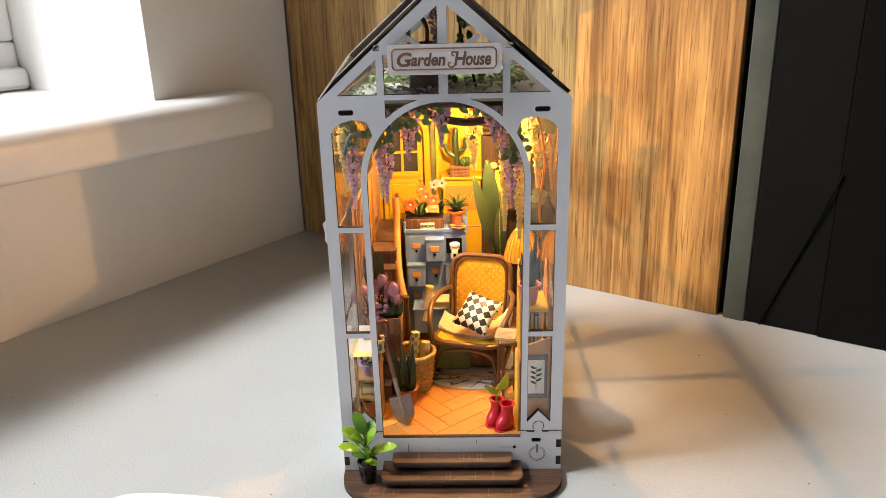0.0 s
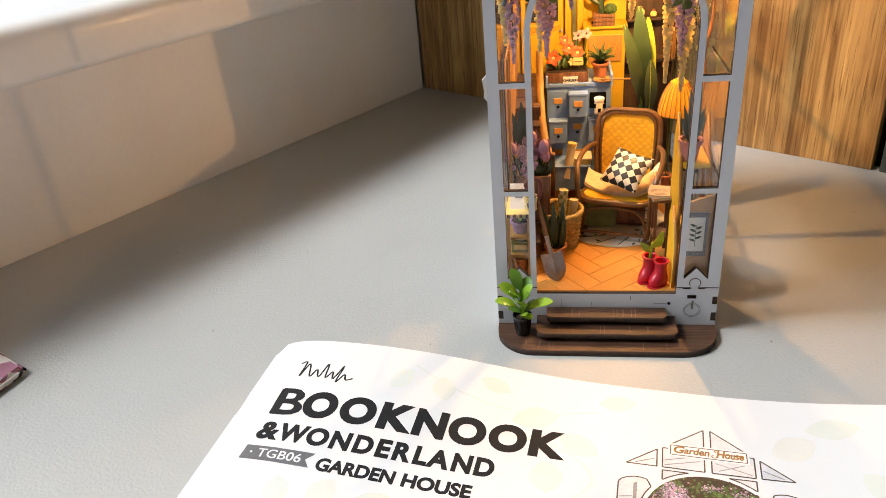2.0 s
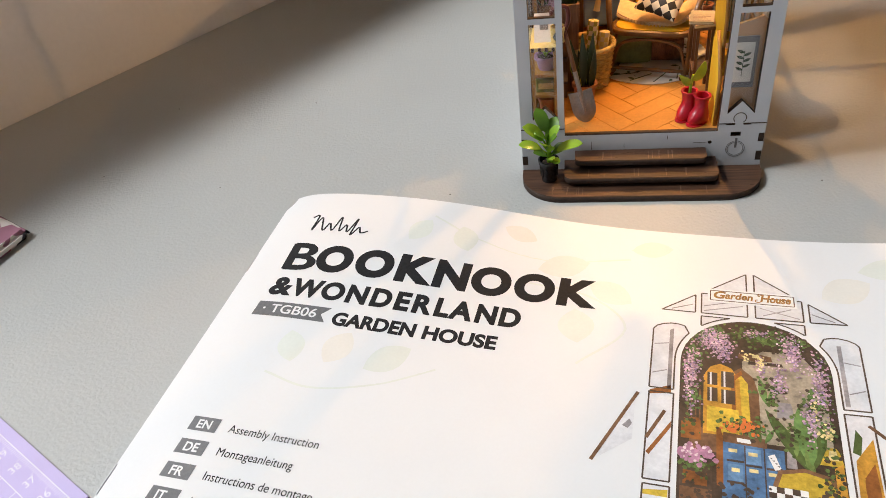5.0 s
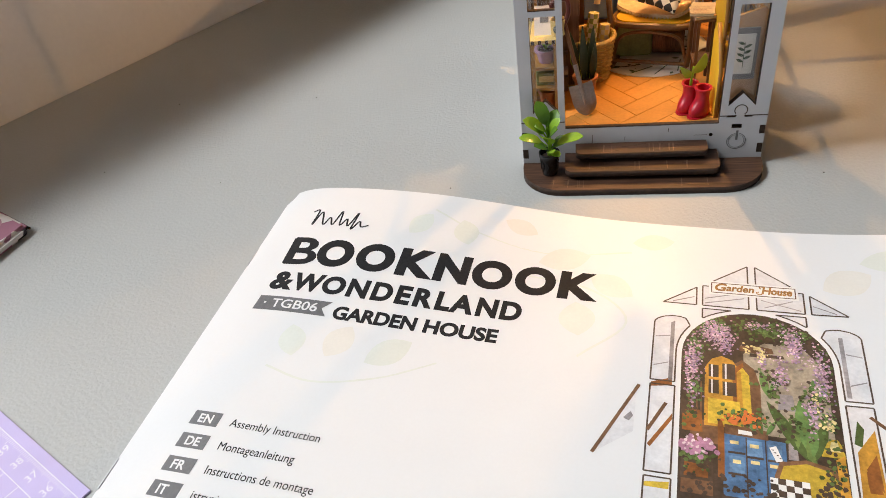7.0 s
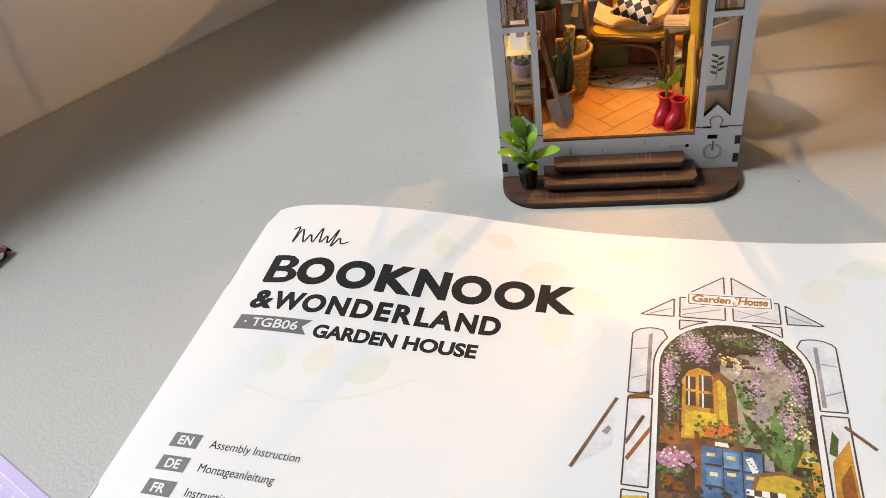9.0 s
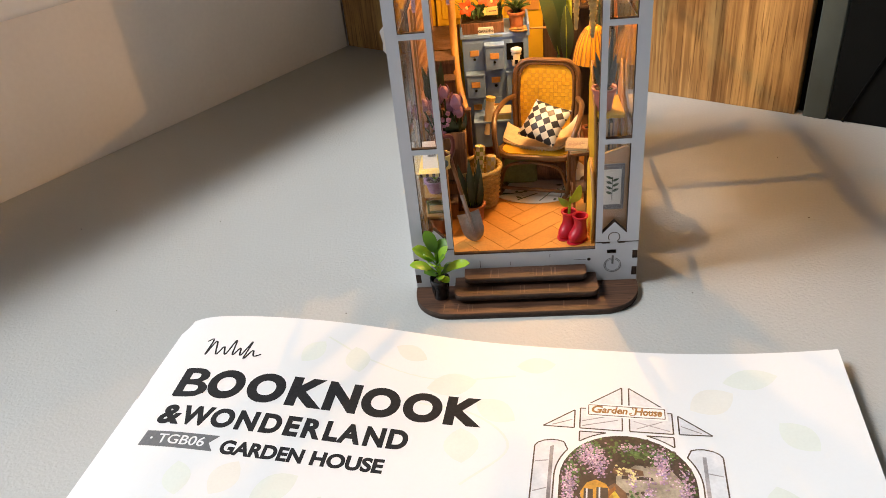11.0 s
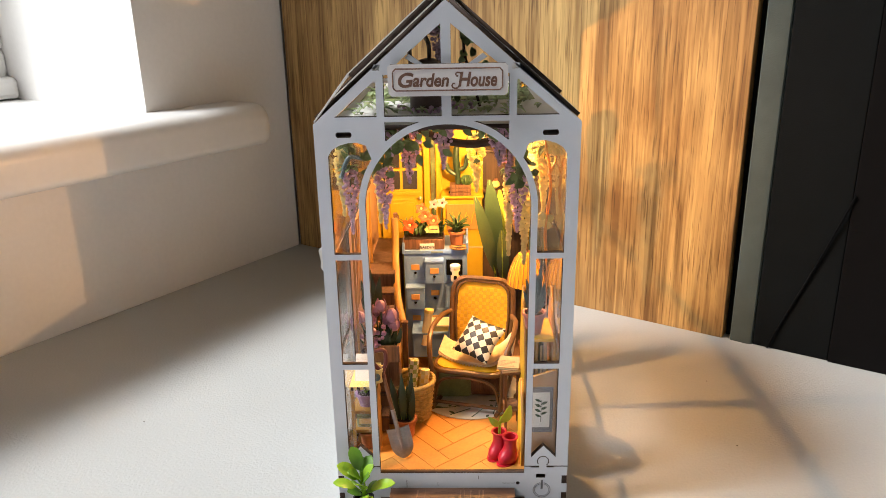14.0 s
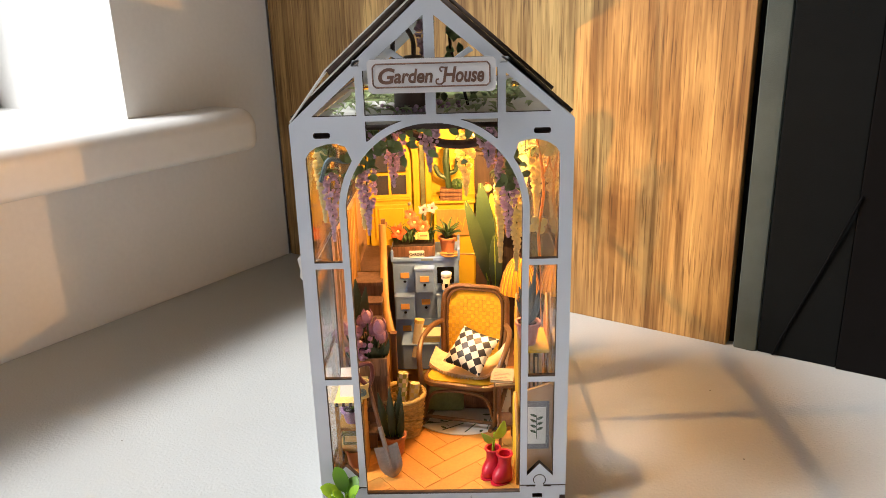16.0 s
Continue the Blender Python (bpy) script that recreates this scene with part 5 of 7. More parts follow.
part("knob", lathe([(0.3, 0), (0.5, 0.2), (0.5, 1), (1.1, 1.6), (1.1, 2.4), (0.4, 2.9)], (0, 0, 0), 12, Matrix.Translation((25.3, 0, 27.5)) @ pose(0, 0, 0, 90)), STEEL, door, "dark metal knob", smooth=True)
frame_ = thing("door_frame", "golden arched door frame with a vine-painted strip", "door frame", (-33, 170, 87))
outer = [(-18.5, 0), (-18.5, 57)] + arc(0, 57, 18.5, 180, 0, 20)[1:-1] + [(18.5, 57), (18.5, 0), (14.6, 0), (14.6, 57)] + arc(0, 57, 14.6, 0, 180, 20)[1:-1] + [(-14.6, 57), (-14.6, 0)]
sheet("surround", outer, [], 0, 3.6, [YELLOW, GOLD], frame_)
part("painted_strip", box(19, 21.8, 1.4, 3.9, 0, 66), LEAFPRINT, frame_, "strip painted with green vines")
part("outer_post", box(22.2, 26.2, 0, 3.9, 0, 70, bevel=0.3), YELLOW, frame_)

dresser = thing("yellow_dresser", "yellow painted dresser with a carved drawer front", "dresser", (6, 171, 19.6))
part("body", box(-12, 13, -12, 3, 0, 97, bevel=0.4), YELLOW, dresser)
part("top", box(-13.2, 14, -14, 3, 97, 99, bevel=0.4), YELLOW, dresser)
bm = box(-10, 11, -12.9, -12, 76, 93, bevel=0.3)
part("drawer_front", bm, GOLD, dresser)
bm = bmesh.new()
for k in range(8):
    add_tube(bm, bend([(-8 + k * 2.3, -13.2, 80 + (k % 2) * 6), (-7 + k * 2.3, -13.3, 85), (-6 + k * 2.3, -13.2, 88 - (k % 2) * 5)], 3), 0.22, 5)
part("carving", bm, YELLOW, dresser)
part("knob", lathe([(0.3, 0), (0.9, 0.6), (0.9, 1.2), (0.3, 1.6)], (0, 0, 0), 10, Matrix.Translation((-7.4, -12, 101)) @ pose(0, 0, 0, 90)), BLACK, dresser)

crate = thing("cactus_crate", "slatted brown crate planted with cacti on the dresser", "planter", (5, 160.5, 118.6))
for k in range(3):
    part("slat", box(-6.5, 7, -4, -3.2, 0.3 + k * 2.5, 2.2 + k * 2.5, bevel=0.15), BROWN, crate)
part("crate_body", box(-6.3, 6.8, -3.1, 3.4, 0, 7.2), BROWN, crate)
bm = bmesh.new()
add_tube(bm, bend([(-1, 0, 6), (-1.6, 0, 14), (-2.4, 0, 24), (-1.8, 0, 32)], 5), [1.9] * 6 + [2.2] * 6 + [1.9] * 3 + [0.8], 9)
add_tube(bm, bend([(-2, 0, 13), (-7, 0, 16), (-9.5, 0, 22)], 5), [1.5] * 9 + [1.3, 0.5], 8)
add_tube(bm, bend([(-2, 0, 16), (3.2, 0, 18), (4.6, 0, 24), (4.4, 0, 26)], 5), [1.5] * 13 + [1.3, 1.2, 0.5], 8)
part("cactus", bm, DARKLEAF, crate, "tall branching cactus", smooth=True)
bm = bmesh.new()
for k in range(14):
    a = 2 * math.pi * k / 14
    add_tube(bm, [(4.2 + 3.2 * math.cos(a) * q, -1.5 + 3.2 * math.sin(a) * q, 7.2 + z) for q, z in ((0.7, 0), (1, 1.6), (1, 3.4), (0.72, 5), (0.2, 5.8))], [0.5, 0.75, 0.75, 0.55, 0.2], 5)
part("barrel_cactus", bm, LEAF, crate, "ribbed barrel cactus", smooth=True)

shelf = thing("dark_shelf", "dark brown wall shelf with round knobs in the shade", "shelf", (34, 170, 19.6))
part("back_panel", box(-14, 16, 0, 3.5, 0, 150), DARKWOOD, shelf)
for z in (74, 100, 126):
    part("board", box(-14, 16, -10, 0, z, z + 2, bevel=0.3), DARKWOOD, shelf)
for x, z, r in ((-6, 104.6, 2.6), (2, 104, 2.0), (7, 130.4, 2.4)):
    b = thing("round_jar", "small round pale jar on the dark shelf", "jar", (34 + x, 164, 19.6 + z - 2.6))
    part("jar_body", lathe([(0.8, 0), (r, r * 0.6), (r, r * 1.3), (r * 0.5, r * 2)], seg=14), YCARD, b, smooth=True)
    part("lid", lathe([(r * 0.6, r * 2), (r * 0.6, r * 2.3), (r * 0.2, r * 2.5)], seg=12), BROWN, b)

# --- stairs and railing ---
stairs = thing("staircase", "rose-brown wooden staircase rising to a landing", "staircase", (-42.5, 100, FLOOR))
part("landing", box(-8.5, 9, 1, 70, 66, 68, bevel=0.2), ROSEWOOD, stairs)
part("landing_riser", box(-8.5, 9, 2, 3.6, 58, 66), ROSEWOOD, stairs)
for k in range(1, 8):
    part("tread", box(-8.5, 9, 1 - 9 * k, 11 - 9 * k, 66 - 8 * k, 67.6 - 8 * k, bevel=0.2), ROSEWOOD, stairs)
    part("tread_riser", box(-8.3, 8.8, 2 - 9 * k, 3.4 - 9 * k, max(0, 58 - 8 * k), 66 - 8 * k), BROWN, stairs)
part("landing_support", box(7, 8.8, 4, 69, 0, 66), BROWN, stairs)
# stair side added under the treads to stop lamplight reaching the desk
sheet("stringer", [(-63, 0), (0, 0), (0, 64), (-60, 8)], [], -8.4, -7.6, [BROWN, BURNT], stairs, axes=SIDEWAYS)
part("plank_seam", box(-8.4, 8.9, 19, 19.5, 68, 68.2), BURNT, stairs)
rail = thing("stair_railing", "golden wooden stair railing with slim balusters", "railing", (-30, 80, FLOOR))
line = bend([(-4.0, 40, 96), (-3.9, 37, 80), (-3.4, 30, 70), (-1.8, 17, 55), (1.5, 5, 45)], 5)
bm = bmesh.new()
add_tube(bm, line, [1.1] * len(line), 8, 1.9)
part("handrail", bm, GOLD, rail, smooth=True)
part("newel_post", box(1.6, 4.6, -1.6, 1.4, 0, 46, bevel=0.5), BROWN, rail)
part("newel_cap", box(1.2, 5.0, -2, 1.8, 46, 47.2, bevel=0.4), BROWN, rail)
part("top_post", box(-5, -2.6, 43, 45.4, 67, 98, bevel=0.3), BROWN, rail)
part("top_rail", box(-4.8, -3, 45.4, 60, 90, 92, bevel=0.2), BROWN, rail)
for k in range(6):
    p = line[3 + k * 3]
    part("baluster", box(p.x - 0.5, p.x + 0.5, p.y - 0.5, p.y + 0.5, max(0, p.z - 44), p.z - 0.5), GOLD, rail)

# --- trellis on the left pane ---
trellis = thing("trellis", "thin golden lattice trellis against the side pane", "trellis", (-48.6, 40, FLOOR))
for k in range(9):
    y0 = 10 + k * 6
    for d in (1, -1):
        part("lath", tube([(0.4 if d > 0 else -0.3, y0, 68 if d > 0 else 111), (0.4 if d > 0 else -0.3, y0 + 13, 111 if d > 0 else 68)], 0.45, 5), GOLD, trellis)
for y0 in (8, 80):
    part("post", box(-0.6, 0.6, y0 - 0.7, y0 + 0.7, 0, 112), GOLD, trellis)

# --- cabinet of small drawers ---
cab = thing("drawer_cabinet", "blue-grey cabinet with labelled drawers, some pulled open", "cabinet", (-10.5, 129, FLOOR))
part("body", box(-19.5, 19.5, 0, 30, 0, 70.5, bevel=0.3), BLUE, cab)
part("cabinet_top", box(-20, 20, -0.8, 30.5, 70.5, 72.6, bevel=0.2), BLUE, cab)
for sx in (-1, 1):
    part("top_lip", box(sx * 19.6 - 0.7, sx * 19.6 + 0.7, -1.2, 30.5, 70.6, 77.5, bevel=0.2), BLUE, cab)


def drawer(x, z, w, h, out, label=True):
    d = part("drawer", box(x - w / 2, x + w / 2, -out - (1.2 if out > 1 else 0.1), -0.02, z - h / 2, z + h / 2, bevel=0.35 if out > 1 else 0.05), BLUE, cab)
    if label:
        front = -out - (1.2 if out > 1 else 0.1)
        part("label_plate", box(x - 2.6, x + 2.6, front - 0.4, front + 0.05, z - 0.6, z + 3, bevel=0.2), LABELTAN, d, "tan label in a frame")
        part("knob", lathe([(0.3, 0), (0.9, 0.5), (0.5, 1.0)], (0, 0, 0), 10, Matrix.Translation((x, front + 0.05, z - 2.4)) @ pose(0, 0, 0, 90)), BLACK, d)
    if out > 2:
        part("drawer_rim", box(x - w / 2 - 0.4, x + w / 2 + 0.4, -out - 1.6, -0.5, z + h / 2 - 0.9, z + h / 2 + 0.3, bevel=0.2), BLUE, d)
    return d


for row, z in enumerate((60.5, 43.5, 26.5)):
    for col, x in enumerate((-12.6, -0.6, 11.6)):
        out = {(0, 1): 6, (1, 0): 6, (1, 2): 4}.get((row, col), 0.2)
        if (row, col) == (0, 2):
            # no real hollow: a black plate gives the shade of the empty drawer bay
            part("drawer_opening", box(x - 5, x + 5, -0.6, -0.02, z - 4, z + 6), BLACK, cab)
            continue
        drawer(x, z, 11, 14.5, out)
d = drawer(-4, 17, 21, 16, 17, False)
part("top_handle", box(-2.6, 4.6, -1.3, -0.75, 70.9, 72.2, bevel=0.2), TEAL, cab, "small grey handle plate")
jar = thing("glass_jar", "small glass jar with a cream lid on an open drawer", "jar", (1.6, 123, 73.6))
part("jar_body", lathe([(1.5, 0), (2.8, 0.4), (3, 7.4), (2.4, 8.4)], seg=16), CREAM, jar, smooth=True)
part("lid", lathe([(2.9, 8.4), (3.2, 8.6), (3.2, 10.2), (2.6, 10.6), (0.2, 10.7)], seg=16), WHITE, jar)
bm = bmesh.new()
for k in range(6):
    a = k * math.pi / 3
    add_box(bm, -0.9, 0.9, -3.25, -2.85, 2 + (k % 2) * 2.4, 4.4 + (k % 2) * 2.4, m=Matrix.Rotation(a, 4, "Z"))
part("check_band", bm, BLACK, jar)
part("support", box(-2, 2, 2.8, 5.2, -1.4, 0), BLUE, jar)

roll = thing("paper_roll", "rolled yellow paper standing in the low drawer", "paper roll", (-18, 112.5, 36))
part("roll", tube([(0, 0, 0), (3.4, 1.5, 22)], 2.6, 12), CREAM, roll, smooth=True)
part("roll_end", tube([(3.2, 1.4, 20.6), (3.5, 1.55, 22.6)], 2.9, 12), YCARD, roll)
lid = thing("seed_box", "small pale yellow box on the pulled-out drawer", "box", (-8, 119, 44.2))
part("box_body", box(-6, 5, -6, 5.5, 0, 3.2, bevel=0.2), YCARD, lid)
part("box_lid", box(-6.4, 5.4, -6.4, 6, 3.2, 4.4, bevel=0.2), CREAM, lid)

# flower box on the cabinet
fbox = thing("flower_box", "brown planter box of orange flowers with a name plate", "planter", (-17.5, 137, 91.7))
part("box_body", box(-12.5, 12.5, -7, 7, 0, 6.4, bevel=0.3), BROWN, fbox)
part("soil", box(-12, 12, -6.5, 6.5, 6.4, 7.0), SOIL, fbox)
plate_ = part("name_plate", box(-2.6, 6.4, -7.9, -7.1, -0.4, 4.0, bevel=0.3), WHITE, fbox, "white name plate")
writing("lettering", "GARDEN", 2.2, (1.9, 1.1, 8.0), INK, plate_, "black lettering", bold=0.06, m=STAND, align="CENTER")
bm = bmesh.new()
rnd = random.Random(4)
for k in range(70):
    x, y = rnd.uniform(-12, 12), rnd.uniform(-6, 6)
    a = rnd.uniform(0, 6.28)
    l = rnd.uniform(4, 9)
    add_leaf(bm, (x, y, 8.5), (x + l * 0.6 * math.cos(a), y + l * 0.6 * math.sin(a), 8.5 + l), rnd.uniform(1.2, 2.4), n=3)
part("foliage", bm, LEAF, fbox, "mixed green foliage")


def star_flower(owner, x, y, z, r, petals, mat, tilt=70, name="flower", fill=None):
    bm = bmesh.new()
    m = Matrix.Translation((x, y, z)) @ pose(0, 0, 0, tilt)
    for k in range(petals):
        a = 2 * math.pi * k / petals
        sub = bmesh.new()
        add_leaf(sub, (0, 0, 0), (r * math.cos(a), r * math.sin(a), r * 0.15), r * 0.75, n=4, fold=0.1)
        sub.transform(m)
        me = bpy.data.meshes.new("t")
        sub.to_mesh(me)
        sub.free()
        bm.from_mesh(me)
        bpy.data.meshes.remove(me)
    f = part(name, bm, mat, owner)
    part("flower_centre", add_ball(bmesh.new(), m @ Vector((0, 0, r * 0.15)), r * 0.22), fill or YCARD, f)
    return f


star_flower(fbox, -8.5, -5, 15.0, 5.2, 5, ORANGE, 75, "lily")
star_flower(fbox, 1.0, -2, 19.5, 4.6, 6, ORANGE, 60, "rose")
star_flower(fbox, 6.0, -4, 17.5, 4.4, 7, ORANGE, 70, "rose")
star_flower(fbox, -1.5, 0, 24.0, 4.0, 5, ORANGE, 60, "rose")
star_flower(fbox, 6.5, 1, 26.5, 3.6, 5, PINK, 75, "pansy", OXBLOOD)
star_flower(fbox, 11.5, 1, 27.5, 3.6, 5, PINK, 75, "pansy", OXBLOOD)
star_flower(fbox, 3.0, -5.5, 12.5, 2.6, 6, YCARD, 80, "daisy")
for x in (-8.5, 1, 6, -1.5, 6.5, 11.5):
    part("stem", tube([(x * 0.8, 0, 8.4), (x, -1, 16 if x < 5 else 25)], 0.35, 5), LEAF, fbox)
tag = part("plant_tag", box(3.2, 9.6, -6.9, -6.4, 10.5, 15.2, bevel=0.4), YCARD, fbox, "cream plant tag")
part("tag_lines", box(4.2, 8.6, -7.0, -6.85, 12.6, 13.2), SIGNINK, tag)

aloe = thing("potted_aloe", "spiky green aloe in an orange clay pot", "potted plant", (2.6, 137, 91.7))
pot_parts(aloe, TERRA, 3.6, 4.6, 10)
for k in range(16):
    a = k * 2.4
    l = 9 + (k % 4) * 1.5
    e = 0.35 + 0.6 * (k / 16)
    part("blade", add_leaf(bmesh.new(), (0.8 * math.cos(a), 0.8 * math.sin(a), 9), (l * math.cos(a) * math.cos(e), l * math.sin(a) * math.cos(e), 9 + l * math.sin(e) + 1), 2.0, n=4, thick=0.6, fold=0.5, shape=0.25), LEAF, aloe)
dish = thing("wooden_dish", "shallow wooden dish with a spoon on the cabinet", "dish", (4, 131.2, 91.7))
part("bowl", lathe([(2, 0), (5.4, 0.6), (6, 1.4), (5.2, 1.5), (2, 0.8), (0.2, 0.8)], seg=22), GOLD, dish, smooth=True)
part("contents", lathe([(0.2, 0.9), (4, 0.9), (2.5, 1.6), (0.2, 1.8)], seg=14), SOIL, dish)
spoon = thing("wooden_spoon", "pale wooden spoon lying across the dish", "spoon", (8, 129.6, 93.3))
part("spoon_handle", tube([(-6, 0, 0.2), (12, -2, 0.2)], 0.6, 8), GOLD, spoon)
part("spoon_bowl", add_ball(bmesh.new(), (-7.4, 0.2, 0.3), 1.8, (1.3, 1, 0.3), 2), GOLD, spoon)

# --- banana plant behind the chair ---
banana = thing("banana_plant", "large-leaved banana plant in a pot behind the chair", "potted plant", (27, 118, FLOOR))
pot_parts(banana, TERRA, 6, 8, 16)
# the lime blade has light from behind put into its colour
for bx, by, bz, tx, ty, tz, w in ((-1.5, -7, 86, -13.5, -11, 112, 7.6), (-1, 2, 86, -5, 0, 119, 10.5), (2.6, -9, 82, 1.8, -12, 92, 7.4), (3, 6, 84, 1.4, 8, 111, 8)):
    leaf = part("leaf_blade", add_leaf(bmesh.new(), (bx, by, bz - 22), (tx, ty, tz), w, up=(0.15, -1, 0.25), arch=0.06, fold=0.18, n=14, shape=0.5, power=0.6), DARKLEAF if bx == -1 else LIMELEAF if bx == 3 else MIDLEAF, banana, smooth=True)
    part("midrib", tube([(bx, by - 0.3, bz - 22), ((bx + tx) / 2, (by + ty) / 2 - 2.4, (bz - 22 + tz) / 2 + 0.5), (tx, ty - 0.3, tz)], [0.5, 0.4, 0.15], 5), LIMELEAF, leaf)
    part("stalk", tube(bend([(0, 0, 14), (bx * 0.7, by * 0.7, 34), (bx, by, bz - 21)], 4), [0.9] * 8 + [0.6], 7), LEAF, banana)

# --- rocking chair ---
CH = Matrix.Translation((0.0090, 0.0670, 0.0190)) @ pose(0, 0, 0, 0, 0, -14.5) @ Matrix.Diagonal((1, 1, 0.96, 1))
chair = thing("rattan_chair", "brown rattan rocking chair with yellow woven cane seat and back", "chair", m=CH)
def rounded(w0, w1, y0, y1, r, n=5):
    out = []
    for (cx, cy, a0) in ((-w0 + r, y0 + r, 180), (w0 - r, y0 + r, 270), (w1 - r, y1 - r, 0), (-w1 + r, y1 - r, 90)):
        out += [(cx + r * math.cos(radians(a0 + 90 * i / n)), cy + r * math.sin(radians(a0 + 90 * i / n))) for i in range(n + 1)]
    return out
loop = rounded(20, 17, -6, 30, 8)
part("seat", prism(rounded(18.6, 15.6, -4.6, 29, 7), 24.2, 26.6), CANE, chair, "yellow woven cane seat")
bm = bmesh.new()
add_tube(bm, [(x, y, 25) for x, y in loop + loop[:1]], 1.7, 8)
part("seat_rim", bm, RATTAN, chair, smooth=True)
BACK = Matrix.Translation((0, 29, 25)) @ pose(0, 0, 0, -11)
bloop = [(-17, -2), (-18.4, 20)] + [(-18 + 9 - 9 * math.cos(radians(a)), 33 + 9 * math.sin(radians(a)) + 0.0) for a in range(0, 91, 15)] + [(9 + 9 * math.sin(radians(a)), 33 + 9 * math.cos(radians(a))) for a in range(0, 91, 15)] + [(18.4, 20), (17, -2)]
bm = bmesh.new()
add_tube(bm, [BACK @ Vector((x, 0, z)) for x, z in bloop], 1.6, 8)
part("back_frame", bm, RATTAN, chair, smooth=True)
bm = bmesh.new()
inner = [(x * 0.86, z * 0.96 if z > 0 else 2) for x, z in bloop]
add_tube(bm, [BACK @ Vector((x, -0.4, z)) for x, z in inner], 0.9, 7)
part("inner_frame", bm, RATTAN, chair, smooth=True)
back = part("backrest", prism([(x * 0.84, z * 0.95 if z > 0 else 2.2) for x, z in bloop], -0.1, 0.9, BACK @ UPRIGHT), CANE, chair, "yellow woven cane back")
bm = bmesh.new()
bm2 = bmesh.new()
for i in range(-7, 7):
    for j in range(17):
        x, z = i * 2.16 + 1.08, 3 + j * 2.16
        lim = 15.2 if z < 30 else 15.2 - (z - 30) * 0.8
        if abs(x) + 1.0 > lim or z > 37.4:
            continue
        add_box(bm if (i + j) % 2 else bm2, x - 1.02, x + 1.02, -0.70 if (i + j) % 2 else -0.55, -0.05, z - 1.02, z + 1.02, m=BACK)
tagged(part("weave", bm, CANE, back), kind="stuff")
tagged(part("weave", bm2, CANE2, back), kind="stuff")
for sx in (-1, 1):
    part("arm", tube(bend([(sx * 18.2, 31, 46), (sx * 22, 22, 46), (sx * 23.2, 6, 44), (sx * 21.5, -4, 37), (sx * 20, -5.5, 24), (sx * 20, -6, 12), (sx * 19, -7, 4)], 5), 1.5, 8), RATTAN, chair, smooth=True)
    part("back_leg", tube(bend([(sx * 16.5, 30, 27), (sx * 16.5, 33, 14), (sx * 17, 37, 3)], 4), 1.4, 8), RATTAN, chair, smooth=True)
    part("rocker", tube(bend([(sx * 18, -12, 3.8), (sx * 18.2, 0, 1.7), (sx * 17.6, 16, 1.35), (sx * 17, 34, 2.2), (sx * 17, 44, 4.6)], 4), 1.3, 8), RATTAN, chair, smooth=True)
    part("side_loop", tube(bend([(sx * 19, -4, 6), (sx * 19, 4, 19), (sx * 18.4, 14, 21), (sx * 17.6, 26, 18), (sx * 17, 32, 5)], 4), 0.9, 7), RATTAN, chair, smooth=True)
part("front_loop", tube(bend([(-18.5, -5.6, 6), (-15, -5.9, 18), (-6, -6, 21.5), (6, -6, 21.5), (15, -5.9, 18), (18.5, -5.6, 6)], 5), 0.9, 7), RATTAN, chair, smooth=True)
part("stretcher", tube([(-19, -6.6, 5), (19, -6.6, 5)], 1.0, 8), RATTAN, chair)
part("stretcher", tube([(-17, 36, 5), (17, 36, 5)], 1.0, 8), RATTAN, chair)

# pillow
pil = thing("checked_pillow", "black and cream diamond-checked pillow on the chair", "pillow", m=Matrix(((0.813, 0.509, -0.285, 0.0147), (-0.568, 0.586, -0.576, 0.0710), (-0.125, 0.630, 0.766, 0.0588), (0, 0, 0, 1))))
N = 24
bm = bmesh.new()
g = {}
S = 11.4
for side_ in (1, -1):
    for i in range(N + 1):
        for j in range(N + 1):
            a, b = 2 * i / N - 1, 2 * j / N - 1
            if side_ < 0 and (i in (0, N) or j in (0, N)):
                g[side_, i, j] = g[1, i, j]
                continue
            puff = 4.4 * ((1 - a * a) * (1 - b * b)) ** 0.45
            pinch = 1 - 0.07 * (1 - abs(a * b))
            g[side_, i, j] = bm.verts.new((a * S * pinch, b * S * pinch, side_ * puff))
    for i in range(N):
        for j in range(N):
            q = [g[side_, *p] for p in ((i, j), (i + 1, j), (i + 1, j + 1), (i, j + 1))]
            f = bm.faces.new(q if side_ > 0 else q[::-1])
part("cushion", bm, CHECKS, pil, smooth=True)

# blanket folded on the seat and over the arm
blanket = thing("fringed_blanket", "cream fringed blanket folded on the chair seat", "blanket", m=CH)
bm = bmesh.new()
prof = bend([(-20, 9, 28.0), (-17, 6.5, 27.4), (-9, 2.5, 26.9), (0, 0.4, 26.8), (9, 0, 27.4), (14.0, 1.0, 28.6), (17.6, 2.6, 31.6), (20.2, 4.6, 35.2), (22.0, 5.6, 36.0), (23.4, 5.8, 33.0)], 5)
n = len(prof)
rows_ = []
for lay in (0, 1):
    for j in range(9):
        t = j / 8
        rows_.append([bm.verts.new((p.x - 2.0 * t, p.y + 20 * t, p.z + 0.3 * math.sin(7 * t + i * 0.5) + (1.7 if lay else 0) + 0.5 * t)) for i, p in enumerate(prof)])
for j in range(8):
    for i in range(n - 1):
        a, b = rows_[j], rows_[j + 1]
        bm.faces.new((a[i + 1], a[i], b[i], b[i + 1]))
        a, b = rows_[9 + j], rows_[9 + j + 1]
        bm.faces.new((a[i], a[i + 1], b[i + 1], b[i]))
